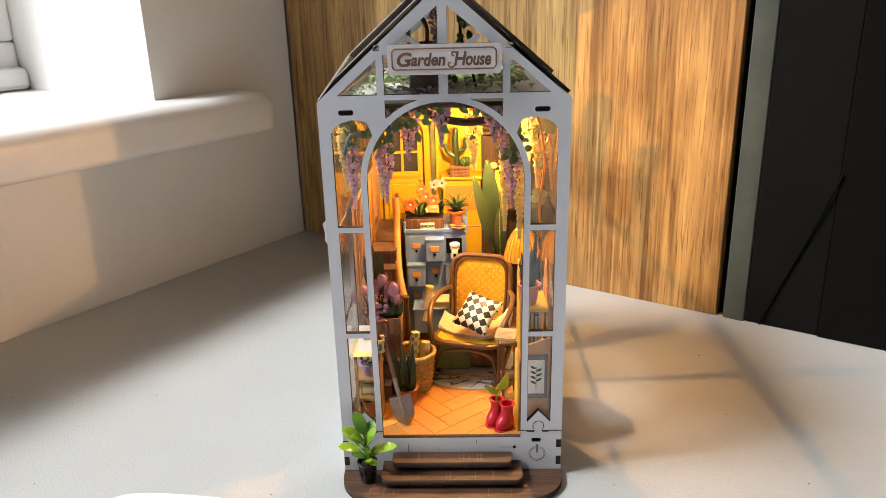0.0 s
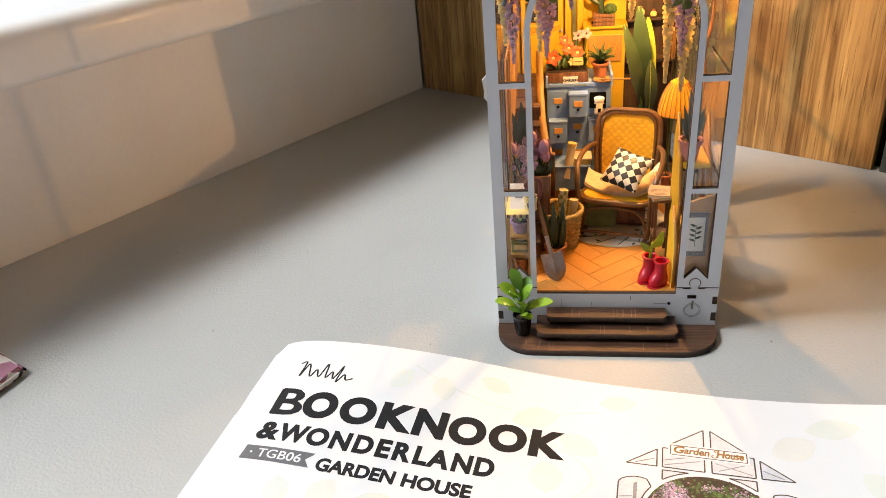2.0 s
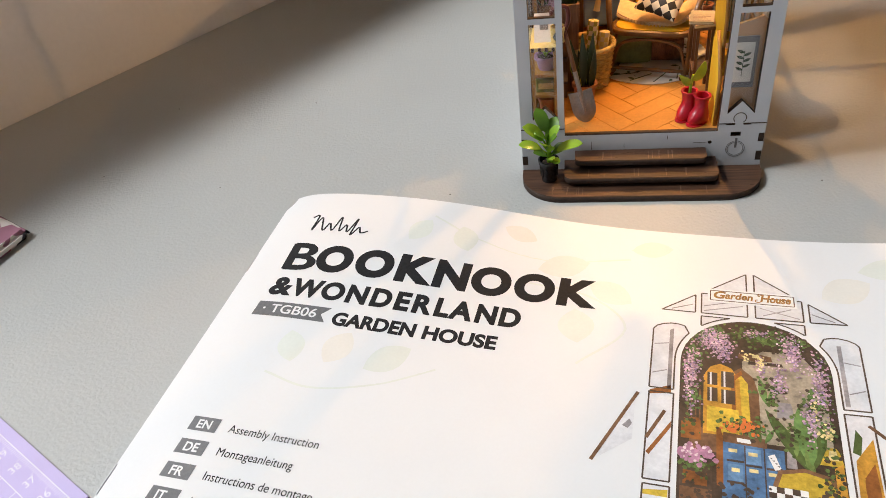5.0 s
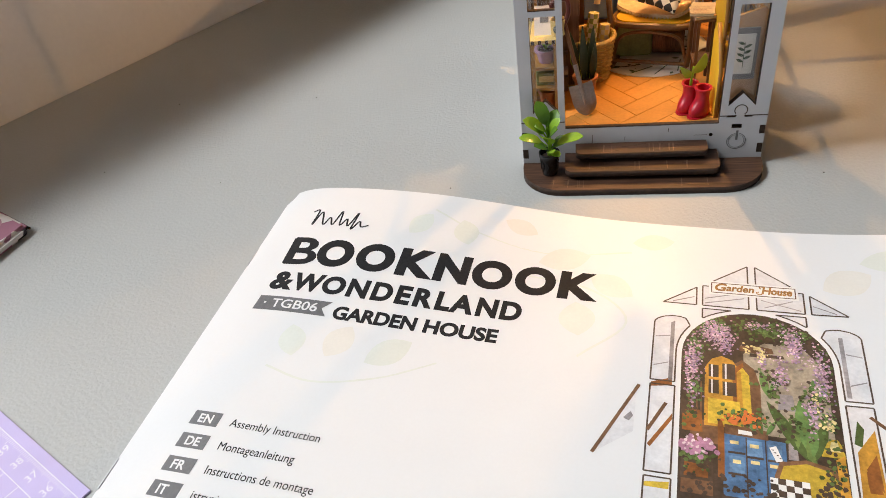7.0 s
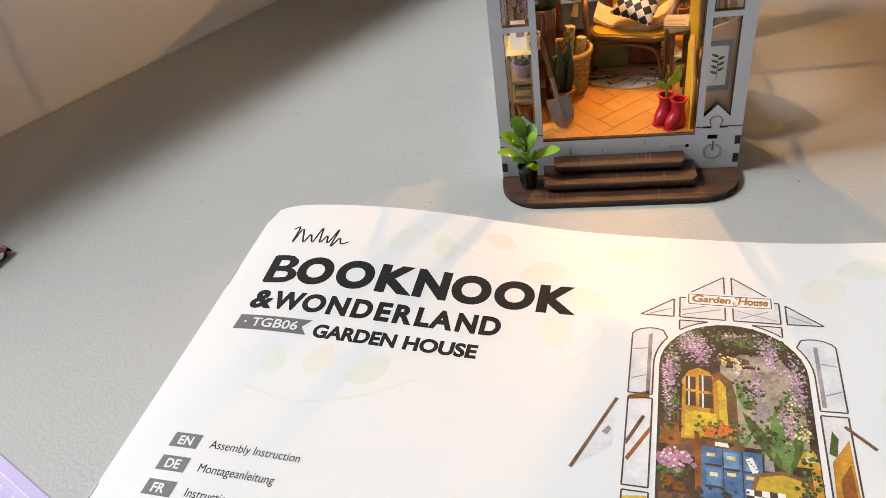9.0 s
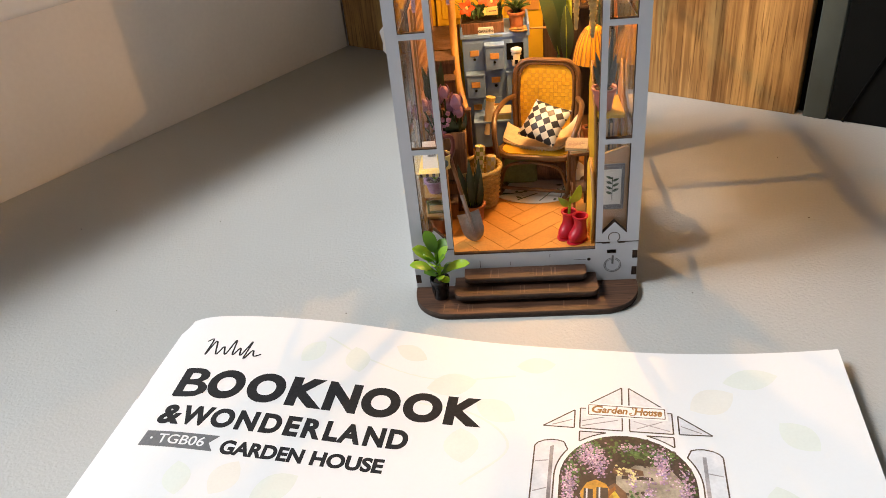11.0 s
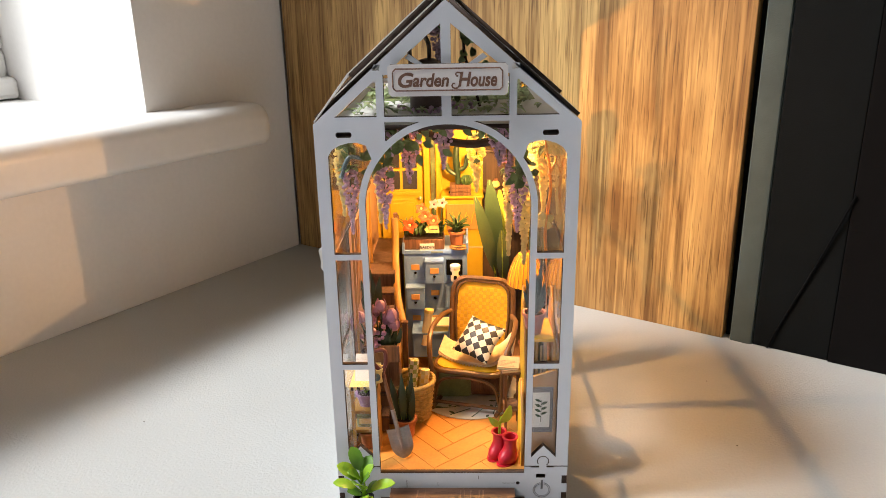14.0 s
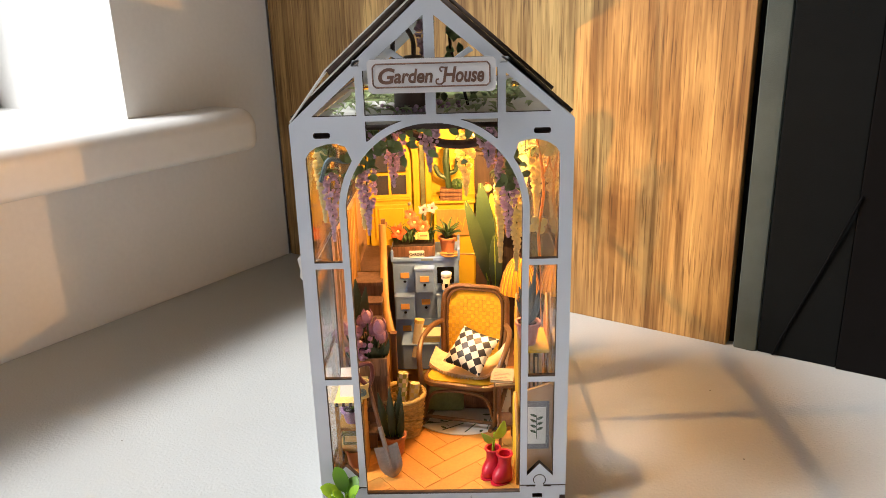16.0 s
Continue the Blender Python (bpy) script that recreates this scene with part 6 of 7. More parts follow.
for i in range(n - 1):
    bm.faces.new((rows_[0][i], rows_[0][i + 1], rows_[9][i + 1], rows_[9][i]))
    bm.faces.new((rows_[17][i], rows_[17][i + 1], rows_[8][i + 1], rows_[8][i]))
for j in range(8):
    bm.faces.new((rows_[j][0], rows_[9 + j][0], rows_[10 + j][0], rows_[j + 1][0]))
    bm.faces.new((rows_[j + 1][-1], rows_[10 + j][-1], rows_[9 + j][-1], rows_[j][-1]))
part("folded_cloth", bm, LINEN, blanket, smooth=True)
bm = bmesh.new()
for i in range(0, n - 12):
    p = prof[i]
    for e in (0, 0.5):
        add_tube(bm, [(p.x + e, p.y + 0.2, p.z + 1.2), (p.x + e + 0.2, p.y - 0.8, p.z + 0.9), (p.x + e, p.y - 1.2, p.z + 0.1)], 0.22, 4)
part("fringe", bm, LINEN, blanket)

# rug and what stands under the chair
rug = thing("round_rug", "round cream rug with dark leaf prints", "rug", (10, 84, FLOOR))
part("rug_base", lathe([(0.1, 0), (31, 0), (31.2, 0.25), (31, 0.5), (0.1, 0.5)], seg=56), WHITE, rug)
rnd = random.Random(9)
bm = bmesh.new()
for k in range(46):
    a = k * 0.55 + rnd.uniform(-0.1, 0.1)
    r = rnd.uniform(17, 29)
    p = Vector((r * math.cos(a), r * math.sin(a), 0.52))
    q = p + Vector((rnd.uniform(-5, 5), rnd.uniform(-3, 3), 0))
    add_leaf(bm, p, q, 1.8, n=3, arch=0, fold=0, thick=0.1)
for k in range(5):
    a = -2.4 + k * 0.42
    add_tube(bm, [(29 * math.cos(a), 29 * math.sin(a), 0.5), (20 * math.cos(a + 0.4), 20 * math.sin(a + 0.4), 0.5)], 0.3, 4)
part("leaf_print", bm, DARKLEAF, rug)
log = thing("wooden_log", "short round log lying under the chair", "log", (19, 82, FLOOR + 0.5))
part("bark", tube([(-8, 0, 8.6), (8, -1.5, 8.6)], 8.6, 20), BROWN, log, smooth=True)
part("cut_end", tube([(-8.4, 0, 8.6), (-8, 0, 8.6)], 7.8, 20), TAN, log)
bag = thing("leafy_bag", "dark green bag printed with monstera leaves under the chair", "bag", (1, 82, FLOOR + 0.5))
part("bag_body", box(-14, 10, -7, 8, 0, 20, bevel=3), material("bag_green", (0.20, 0.27, 0.12), 0.6, vary=0.2, scale=120), bag, smooth=True)
bm = bmesh.new()
for k in range(5):
    a = 0.4 + k * 0.55
    add_leaf(bm, (-1, -5.2, 3), (-1 + 7 * math.cos(a), -5.6, 3 + 9 * math.sin(a)), 3, up=(0, -1, 0), n=4, fold=0.1)
part("leaf_print", bm, LEAF, bag)

# --- basket and plant at the front ---
bask = thing("wicker_basket", "round woven wicker basket holding rolled cloths", "basket", (-22, 58.5, FLOOR))
def rad(z):
    return 9.2 + 2.4 * (z / 22)
for k in range(17):
    z = 0.8 + k * 1.25
    pts = [((rad(z) + 0.35 * math.cos(a * 12 + math.pi * k)) * math.cos(a), (rad(z) + 0.35 * math.cos(a * 12 + math.pi * k)) * math.sin(a), z) for a in [2 * math.pi * i / 48 for i in range(49)]]
    part("woven_ring", tube(pts, 0.66, 5), WICKER, bask, smooth=True)
part("bottom", lathe([(0.1, 0), (8.2, 0), (8.2, 1), (0.1, 1)], seg=24), WICKER, bask)
bm = bmesh.new()
for k in range(3):
    add_tube(bm, [((11.7 + 0.5 * math.cos(a * 9 + k * 2.1)) * math.cos(a), (11.7 + 0.5 * math.cos(a * 9 + k * 2.1)) * math.sin(a), 22 + 0.6 * math.sin(a * 9 + k * 2.1)) for a in [2 * math.pi * i / 60 for i in range(61)]], 0.9, 6)
part("braided_rim", bm, WICKER, bask, smooth=True)
def cloth_roll(x, y, z, h, r, c1, c2, what):
    o = thing("cloth_roll", what, "cloth", (x, y, z))
    for k in range(int(h / 2.4)):
        for q in range(8):
            a0, a1 = q * math.pi / 4, (q + 1) * math.pi / 4
            bm = bmesh.new()
            add_prism(bm, [(r * math.cos(a0), r * math.sin(a0)), (r * math.cos(a1), r * math.sin(a1)), (0, 0)], k * 2.4, k * 2.4 + 2.4)
            part("check", bm, c1 if (k + q) % 2 else c2, o)
    o.matrix_basis = o.matrix_basis @ pose(0, 0, 0, -6, 6, 0)
GREENCHK = material("green_check", (0.30, 0.32, 0.07), 0.8, vary=0.1)
cloth_roll(-24, 52.6, FLOOR + 2, 34, 2.7, GREENCHK, CREAM, "rolled green checked cloth standing in the basket")
cloth_roll(-17.6, 55.5, FLOOR + 2, 26.4, 2.6, YCARD, CREAM, "rolled yellow checked cloth standing in the basket")

snake = thing("snake_plant", "snake plant with upright dark blades in a clay pot", "potted plant", (-25, 38.5, FLOOR))
pot_parts(snake, TERRA, 4.6, 5.6, 10.4)
for x, y, tx, ty, tz, w in ((-3, 0, -7, 1, 33, 4.2), (-0.6, -1.4, -1.2, -1, 37, 4.0), (1.8, 0.5, 4, 1, 36, 4.0), (0.4, 1.8, 1.4, 2, 28, 3.8), (-1.8, 1.6, -3, 4, 26, 3.6), (3, -1, 5, -2, 29, 3.4)):
    part("blade", add_leaf(bmesh.new(), (x, y, 8.5), (tx, ty, tz), w, up=(0.1, -1, 0), arch=0.02, fold=0.35, n=8, thick=0.5, shape=0.35), DARKLEAF, snake, smooth=True)
    part("pale_edge", tube([(x - w * 0.25, y - 0.2, 9), ((x + tx) / 2 - w * 0.5, (y + ty) / 2 - 0.4, 8.5 + (tz - 8.5) * 0.4), (tx, ty, tz)], 0.16, 4), LIMELEAF, snake)

spade = thing("garden_spade", "garden spade with a steel blade and oxblood handle by the pot", "spade", m=Matrix.Translation((-0.0228, 0.0160, 0.0192)) @ pose(0, 0, -0.0036, -13, -12.5, 6))
bm = bmesh.new()
NB = 8
rowsb = []
for j in range(NB + 1):
    z = 4.2 + 15.6 * j / NB
    hw = 5.7 * math.sqrt(max(0.12, 1 - (max(0, 11.5 - z) / 7.5) ** 2.2))
    rowsb.append([[bm.verts.new((hw * a, 1.6 * a * a - 0.8 + d, z)) for a in (-1, -0.5, 0, 0.5, 1)] for d in (0, 0.7)])
for a, b in zip(rowsb, rowsb[1:]):
    for k in range(4):
        bm.faces.new((a[0][k], a[0][k + 1], b[0][k + 1], b[0][k]))
        bm.faces.new((a[1][k + 1], a[1][k], b[1][k], b[1][k + 1]))
    bm.faces.new((a[0][0], b[0][0], b[1][0], a[1][0]))
    bm.faces.new((a[0][4], a[1][4], b[1][4], b[0][4]))
for r, fl in ((rowsb[0], 1), (rowsb[-1], -1)):
    for k in range(4):
        bm.faces.new((r[0][k], r[1][k], r[1][k + 1], r[0][k + 1])[::fl])
part("blade", bm, STEEL, spade, "dull steel blade", smooth=True)
part("socket", tube([(0, -1.0, 9), (0, -1.2, 18), (0, -0.6, 30)], [0.4, 1.1, 1.15], 9), STEEL, spade, smooth=True)
part("shaft", tube([(0, -0.6, 29), (0, 0.2, 49)], 1.0, 9), BROWN, spade, smooth=True)
part("handle", tube(bend([(0, 0.2, 46.5), (-0.4, 0.3, 50), (-2.9, 0.4, 54), (-3.6, 0.6, 59.4), (0, 0.7, 60.4), (3.6, 0.6, 59.4), (2.9, 0.4, 54), (0.4, 0.3, 50)], 4), 1.1, 8), OXBLOOD, spade, "glossy oxblood grip", smooth=True)

# --- red boots ---
def boot(x, y, rz, what):
    o = thing("rubber_boot", what, "boot", (x, y, FLOOR), rz, "pair of boots")
    bm = bmesh.new()
    rings = []
    for z, rx, heel, toe in ((0.3, 3.4, 3.4, 6.6), (1.2, 3.8, 3.7, 7.2), (2.6, 3.9, 3.7, 7.4), (4.2, 3.8, 3.6, 6.8), (5.6, 3.5, 3.4, 5.4), (7.0, 3.2, 3.3, 4.0), (8.6, 3.05, 3.2, 3.2), (11.0, 3.15, 3.2, 3.2), (13.6, 3.6, 3.6, 3.6)):
        ring_ = []
        for k in range(24):
            a = 2 * math.pi * k / 24
            y_ = math.sin(a)
            ring_.append(bm.verts.new((rx * math.cos(a) * (1 + 0.10 * max(0, -y_) * (toe > 5)), (heel if y_ > 0 else toe) * y_, z)))
        rings.append(ring_)
    inner_ = [[bm.verts.new((v.co.x * 0.8, (v.co.y - 0.2) * 0.8 + 0.2, z)) for v in rings[-1]] for z in (13.6, 9.0)]
    rings += inner_
    for a, b in zip(rings, rings[1:]):
        for k in range(24):
            bm.faces.new((a[k], a[(k + 1) % 24], b[(k + 1) % 24], b[k]))
    bm.faces.new(rings[0][::-1])
    bm.faces.new(rings[-1])
    part("boot_shaft", bm, REDRUBBER, o, smooth=True)
    part("top_band", tube([(3.6 * math.cos(a), 3.6 * math.sin(a), 13.4) for a in [2 * math.pi * i / 24 for i in range(25)]], 0.5, 7), REDRUBBER, o, smooth=True)
    part("sole", lathe([(0.1, 0), (4.0, 0), (4.0, 0.5), (0.1, 0.5)], (0, 0, 0), 24, Matrix.Translation((0, -2.2, 0)) @ Matrix.Diagonal((1, 1.5, 1, 1))), REDRUBBER, o)
    return o


boot(23.4, 20.0, -38, "glossy red rubber boot planted with a seedling")
boot(28.6, 15.2, -48, "glossy red rubber boot on the tiled floor")
seed = thing("seedling", "bright green two-leaved seedling growing in a boot", "seedling", (23.4, 20.2, FLOOR + 9.4))
part("stem", tube([(0, 0, 0), (0.4, 0, 8), (1, 0, 12)], 0.7, 7), FRESH, seed)
part("leaf_blade", add_leaf(bmesh.new(), (0.6, 0, 9), (5.4, -1, 19), 5.2, up=(0.3, -1, 0), n=8, power=0.55), LIMELEAF, seed, smooth=True)
part("leaf_blade", add_leaf(bmesh.new(), (0.2, 0, 7), (-5.4, -1.6, 13), 3.6, up=(0.3, -1, 0), n=6), LIMELEAF, seed, smooth=True)

# --- right side: boards, lamp, plant, books, picture ---
lampo = thing("table_lamp", "amber fluted lamp glowing on a slim brown pole", "lamp", (40.6, 76, FLOOR - 6))
part("base", lathe([(0.1, 6), (6, 6), (6, 7), (1.2, 8), (0.1, 8)], seg=22), BROWN, lampo)
part("pole", tube([(0, 0, 7), (0, 0, 84)], 0.2, 8), BROWN, lampo)
bm = bmesh.new()
rg = []
for r, z in ((10.2, 77), (9.5, 81.5), (8.2, 86.5), (6.2, 91), (4.2, 94), (2.4, 95.4)):
    rg.append([bm.verts.new(((r + (0.22 if k % 2 else -0.22)) * math.cos(2 * math.pi * k / 48), (r + (0.22 if k % 2 else -0.22)) * math.sin(2 * math.pi * k / 48), z)) for k in range(48)])
for a, b in zip(rg, rg[1:]):
    for k in range(48):
        bm.faces.new((a[k], a[(k + 1) % 48], b[(k + 1) % 48], b[k]))
shade = part("shade", bm, SHADE, lampo, "amber fluted shade", smooth=True)
bm = bmesh.new()
for k in range(24):
    a = 2 * math.pi * k / 24
    add_tube(bm, [(r * math.cos(a), r * math.sin(a), z) for r, z in ((10.5, 77), (9.8, 81.5), (8.5, 86.5), (6.5, 91), (4.4, 94))], 0.24, 4)
part("ribs", bm, GOLD, shade, "golden ribs of the shade")
part("finial", lathe([(0.2, 94.6), (1.2, 95), (0.8, 97), (0.1, 98)], seg=10), BROWN, lampo)
part("bulb", add_ball(bmesh.new(), (1.0, 0, 87.8), 1.7, sub=2), BULB, lampo, "glowing bulb")

rack = thing("yellow_rack", "yellow board rack with sloping sides holding plants and books", "rack", (42, 34, FLOOR))
slant = [(-14, 0), (12, 0), (12, 70), (6, 84), (-2, 68), (-8, 66), (-14, 48)]
sheet("side_board", slant, [], -6.6, -5, [YELLOW, GOLD], rack, axes=SIDEWAYS)
sheet("side_board", slant, [[(-9, 42), (7, 42), (7, 66), (-2, 63)]], 7.4, 9, [TAN, GOLD], rack, axes=SIDEWAYS)
for z in (20, 36, 62):
    part("shelf_board", box(-5, 7.4, -13, 11.5, z, z + 1.6), YELLOW, rack)
for x, c, h in ((-4.4, LEAF, 20), (-2.6, WHITE, 22), (-0.6, YCARD, 21), (1.6, TEAL, 19), (3.6, WHITE, 21.5)):
    bk = thing("book", "small upright book standing on the rack", "book", (42 + x + 0.8, 36, FLOOR + 37.6))
    part("cover", box(-0.8, 0.8, -7, 7, 0, h, bevel=0.15), c, bk)
    part("pages", box(-0.55, 0.55, -7.15, 6.6, 0.4, h - 0.4), CREAM, bk)
rp = thing("potted_haworthia", "striped pointed succulent in a rose clay pot on the rack", "potted plant", (40.4, 28.5, FLOOR + 63.6))
pot_parts(rp, material("rose_clay", (0.50, 0.20, 0.17), 0.6, vary=0.1), 3.6, 5.2, 11)
for k in range(9):
    a = k * 2.4
    part("blade", add_leaf(bmesh.new(), (0.7 * math.cos(a), 0.7 * math.sin(a), 10), (5.5 * math.cos(a), 4 * math.sin(a), 22 + (k % 4) * 5), 3.0, up=(0.2, -1, 0.1), n=6, thick=0.5, shape=0.3, arch=0.04), TEAL, rp, smooth=True)
stand = thing("side_stand", "small brown stand beside the chair", "stand", (31.5, 47, FLOOR))
for dx in (-3.4, 3.4):
    for dy in (-5, 5):
        part("leg", box(dx - 0.7, dx + 0.7, dy - 0.7, dy + 0.7, 0, 34), BROWN, stand)
part("stand_top", box(-6, 5, -7.5, 7.5, 34, 35.4, bevel=0.3), BROWN, stand)
part("lower_shelf", box(-4.6, 4.4, -6, 6, 12, 13.2), BROWN, stand)
for k, (dx, rz, c) in enumerate(((0, 8, TAN), (-0.6, -10, DARKCREAM))):
    bk = thing("book", "thin cream booklet lying on the stand", "book", (30.8 + dx, 46.6, FLOOR + 35.4 + k * 1.5), rz)
    part("pages", box(-5.6, 5, -6.6, 6, 0.25, 1.2), CREAM, bk)
    part("cover", box(-5.8, 5.2, -6.8, 6.2, 1.2, 1.5), c, bk)
    part("cover", box(-5.8, 5.2, -6.8, 6.2, 0, 0.25), c, bk)
    bm = bmesh.new()
    for j in range(5):
        add_box(bm, -4.6, 3.6 - (j % 3), -5.4 + j * 1.5, -5.0 + j * 1.5, 1.5, 1.53)
    part("printed_lines", bm, SIGNINK, bk)
yb = thing("yellow_divider", "yellow upright board with notched edge beside the doorway", "panel", (33.6, 24, FLOOR))
sheet("board", [(-14, 0), (8, 0), (8, 34), (2, 40), (-6, 34), (-14, 24)], [], 0, 1.8, [material("bright_yellow_board", (0.80, 0.53, 0.03), 0.55, vary=0.06), GOLD], yb, axes=SIDEWAYS)
rb = thing("picture_board", "tan board with a framed leaf print behind the side light", "picture", (43.6, 7.0, FLOOR))
sheet("board", [(-7, 0), (7, 0), (7, 52), (5, 54), (-7, 50)], [], 0, 1.6, [TAN, GOLD], rb)
part("mount", box(-6.6, 4.4, -0.6, 0, 21.5, 45.5), PICGREY, rb, "grey mount")
part("print", box(-5.2, 2.9, -0.9, -0.6, 24.3, 42.8), WHITE, rb, "white leaf print")
bm = bmesh.new()
add_tube(bm, [(-1.2, -0.95, 27), (-1.2, -0.95, 39)], 0.16, 4)
for k in range(7):
    z = 30 + k * 1.35
    sx = 1 if k % 2 else -1
    add_leaf(bm, (-1.2, -0.97, z), (-1.2 + sx * 2.9, -0.97, z + 1.4), 1.4, up=(0, -1, 0), n=3, arch=0, fold=0, thick=0.1)
part("leaf_sprig", bm, DARKLEAF, rb)

# --- left side: bench, tulips, pots ---
bench = thing("potting_bench", "pale yellow potting bench with open shelves", "bench", (-44.5, 36, FLOOR))
part("bench_top", box(-6, 7, -15, 16, 36.5, 38.2), YCARD, bench)
for z in (11, 22):
    part("shelf_board", box(-5.6, 6.4, -13, 15, z, z + 1.4), GOLD, bench)
for dx in (-5, 5.6):
    for dy in (-13.5, 14):
        part("leg", box(dx - 0.8, dx + 0.8, dy - 0.8, dy + 0.8, 0, 36.5), GOLD, bench)
part("side_board", box(6.4, 7.6, -14, -2, 0, 36.4), GOLD, bench)
for k in range(4):
    part("joint_tab", box(-5.4 + k * 3.2, -4.0 + k * 3.2, -15.5, -15, 36.4, 38.2), BURNT, bench)
tb = thing("tulip_box", "brown wooden box full of mauve tulips", "planter", (-37, 55, 57.2))
part("box_front", box(-9, 9.5, -8, -6.8, 0, 9.4, bevel=0.2), BROWN, tb)
part("box_back", box(-9, 9.5, 5.8, 7, 0, 9.4, bevel=0.2), BROWN, tb)
part("box_side", box(8.3, 9.5, -6.8, 5.8, 0, 9.4), GOLD, tb)
part("box_side", box(-9, -7.8, -6.8, 5.8, 0, 9.4), GOLD, tb)
part("box_bottom", box(-7.8, 8.3, -6.8, 5.8, 0, 1), BROWN, tb)
part("soil", box(-7.8, 8.3, -6.8, 5.8, 1, 7), SOIL, tb)
part("box_foot", box(-2, 9, -6, 6, -38.2, 0), BROWN, tb)
for x, y, z, r in ((0.2, -2, 29.6, 3.1), (6.0, -3, 24.5, 3.8), (6.6, -1, 18.5, 3.4), (-5.4, -3, 22, 3.4), (2.6, 1, 21.5, 3.4), (-14.5, -3, 19.5, 3.2), (-11, 0, 22.5, 3.2), (-3, 2, 25, 2.9)):
    f = part("tulip_bloom", add_ball(bmesh.new(), (x, y, z), r, (0.86, 0.86, 1.12), 2), TULIP, tb, smooth=True)
    bm = bmesh.new()
    for k in range(3):
        a = k * 2.1 + 0.4
        add_leaf(bm, (x + 0.5 * math.cos(a), y + 0.5 * math.sin(a), z - r), (x + 0.62 * r * math.cos(a), y + 0.62 * r * math.sin(a), z + r * 1.25), r * 1.3, up=(math.cos(a), math.sin(a), 0), n=5, arch=0.25, fold=-0.3)
    part("petals", bm, TULIP, f, smooth=True)
    part("stem", tube([(x * 0.6, y, 7), (x, y, z - r)], 0.5, 6), DARKLEAF, tb)
bm = bmesh.new()
for k in range(14):
    a = k * 1.9
    bx = -6 + k
    add_leaf(bm, (bx, -2 + math.sin(a), 6.5), (bx + 4 * math.cos(a), -2 + 4 * math.sin(a), 17 + 3 * math.sin(k)), 2.8, up=(0.2, -1, 0), n=5)
part("tulip_leaves", bm, DARKLEAF, tb, smooth=True)
bm = bmesh.new()
rnd = random.Random(2)
for k in range(26):
    add_ball(bm, (-3 + rnd.gauss(0, 2.0), -6 + rnd.gauss(0, 1), 15 + rnd.gauss(0, 3.0)), rnd.uniform(1.0, 1.7), sub=1)
part("hyacinth", bm, TULIP, tb, "small clustered mauve blossoms", smooth=True)

lp = thing("lilac_pot", "lilac glazed pot with a small green plant on the bench shelf", "potted plant", (-43.6, 30, FLOOR + 23.4))
pot_parts(lp, LILACPOT, 3.6, 4.8, 7)
for k in range(9):
    a = k * 2.4
    part("blade", add_leaf(bmesh.new(), (0, 0, 6), (3.4 * math.cos(a), 3.4 * math.sin(a), 9 + (k % 3)), 1.8, n=4), FRESH, lp)
tin = thing("green_tin", "small green printed tin on the bench shelf", "tin", (-43.8, 30, FLOOR + 12.4))
part("tin_body", box(-4.8, 4.8, -4, 4, 0, 7, bevel=0.4), material("olive_tin", (0.22, 0.24, 0.07), 0.5, vary=0.2, scale=250), tin)
part("tin_label", box(-3.6, 3.6, -4.3, -4, 2, 5), YCARD, tin)
cp = thing("clay_pot", "small empty clay pot on the floor under the bench", "pot", (-43.5, 28, FLOOR))
part("pot_body", lathe([(2.4, 0), (3.2, 0.2), (4.2, 8), (4.8, 8), (4.8, 9.6), (4, 9.6), (3.2, 2), (0.1, 1.6)], seg=20), TERRA, cp, smooth=True)
card = thing("plant_card", "white printed plant card leaning on the bench", "card", (-44, 27, FLOOR + 38.2))
part("card_sheet", box(-4.6, 4.4, 0, 0.5, 0, 14, m=pose(0, 0, 0, -40)), WHITE, card)
part("card_print", box(-2, 2, -0.2, 0, 6, 9, m=pose(0, 0, 0, -40)), GREYINK, card)
mug = thing("rose_mug", "cream mug painted with a blue rose on the bench corner", "mug", (-37.4, 27, FLOOR + 38.2))
part("mug_body", lathe([(2.6, 0), (3.4, 0.4), (3.6, 7.6), (3.1, 7.6), (2.9, 1), (0.1, 0.8)], seg=20), YCARD, mug, smooth=True)
bm = bmesh.new()
for k in range(4):
    add_tube(bm, [((0.5 + k * 0.5) * math.cos(a), -3.6 + 0.05 * k, 3.9 + (0.5 + k * 0.5) * math.sin(a)) for a in [2 * math.pi * i / 12 for i in range(13)]], 0.25, 4)
part("painted_rose", bm, TEAL, mug)

lv = thing("tall_leaf_plant", "tall dark-leaved plant behind the side light", "potted plant", (-43, 66, FLOOR + 52))
part("stand_box", box(-5, 5, -4, 4, -16.4, 0), BROWN, lv)
for tx, tz, w in ((-5, 26, 5), (0, 32, 6), (5, 28, 5), (2, 22, 5), (-3, 20, 4)):
    part("leaf_blade", add_leaf(bmesh.new(), (tx * 0.2, 0, 0), (tx, -2, tz), w, up=(0.2, -1, 0), n=8, arch=0.05), DARKLEAF, lv, smooth=True)

# --- amber vine cut-out before the side pane ---
av = thing("amber_vine", "flat amber vine cut-out with yellow blossoms by the side pane", "vine", (47.5, 44, FLOOR))
part("stem", tube(bend([(-4, 0, 160), (-1, 0, 150), (1, 0, 132), (-1, 0, 112), (0, 0, 92), (1, 0, 40), (1, 0, 0)], 5), [1.6] * 10 + [1.9] * 10 + [0.5] * 11, 8, 0.4), AMBER, av, smooth=True)
part("branch", tube(bend([(0, 0, 138), (3, 0, 146), (2.4, 0, 154), (-1, 0, 160)], 5), 1.3, 8, 0.4), AMBER, av, smooth=True)
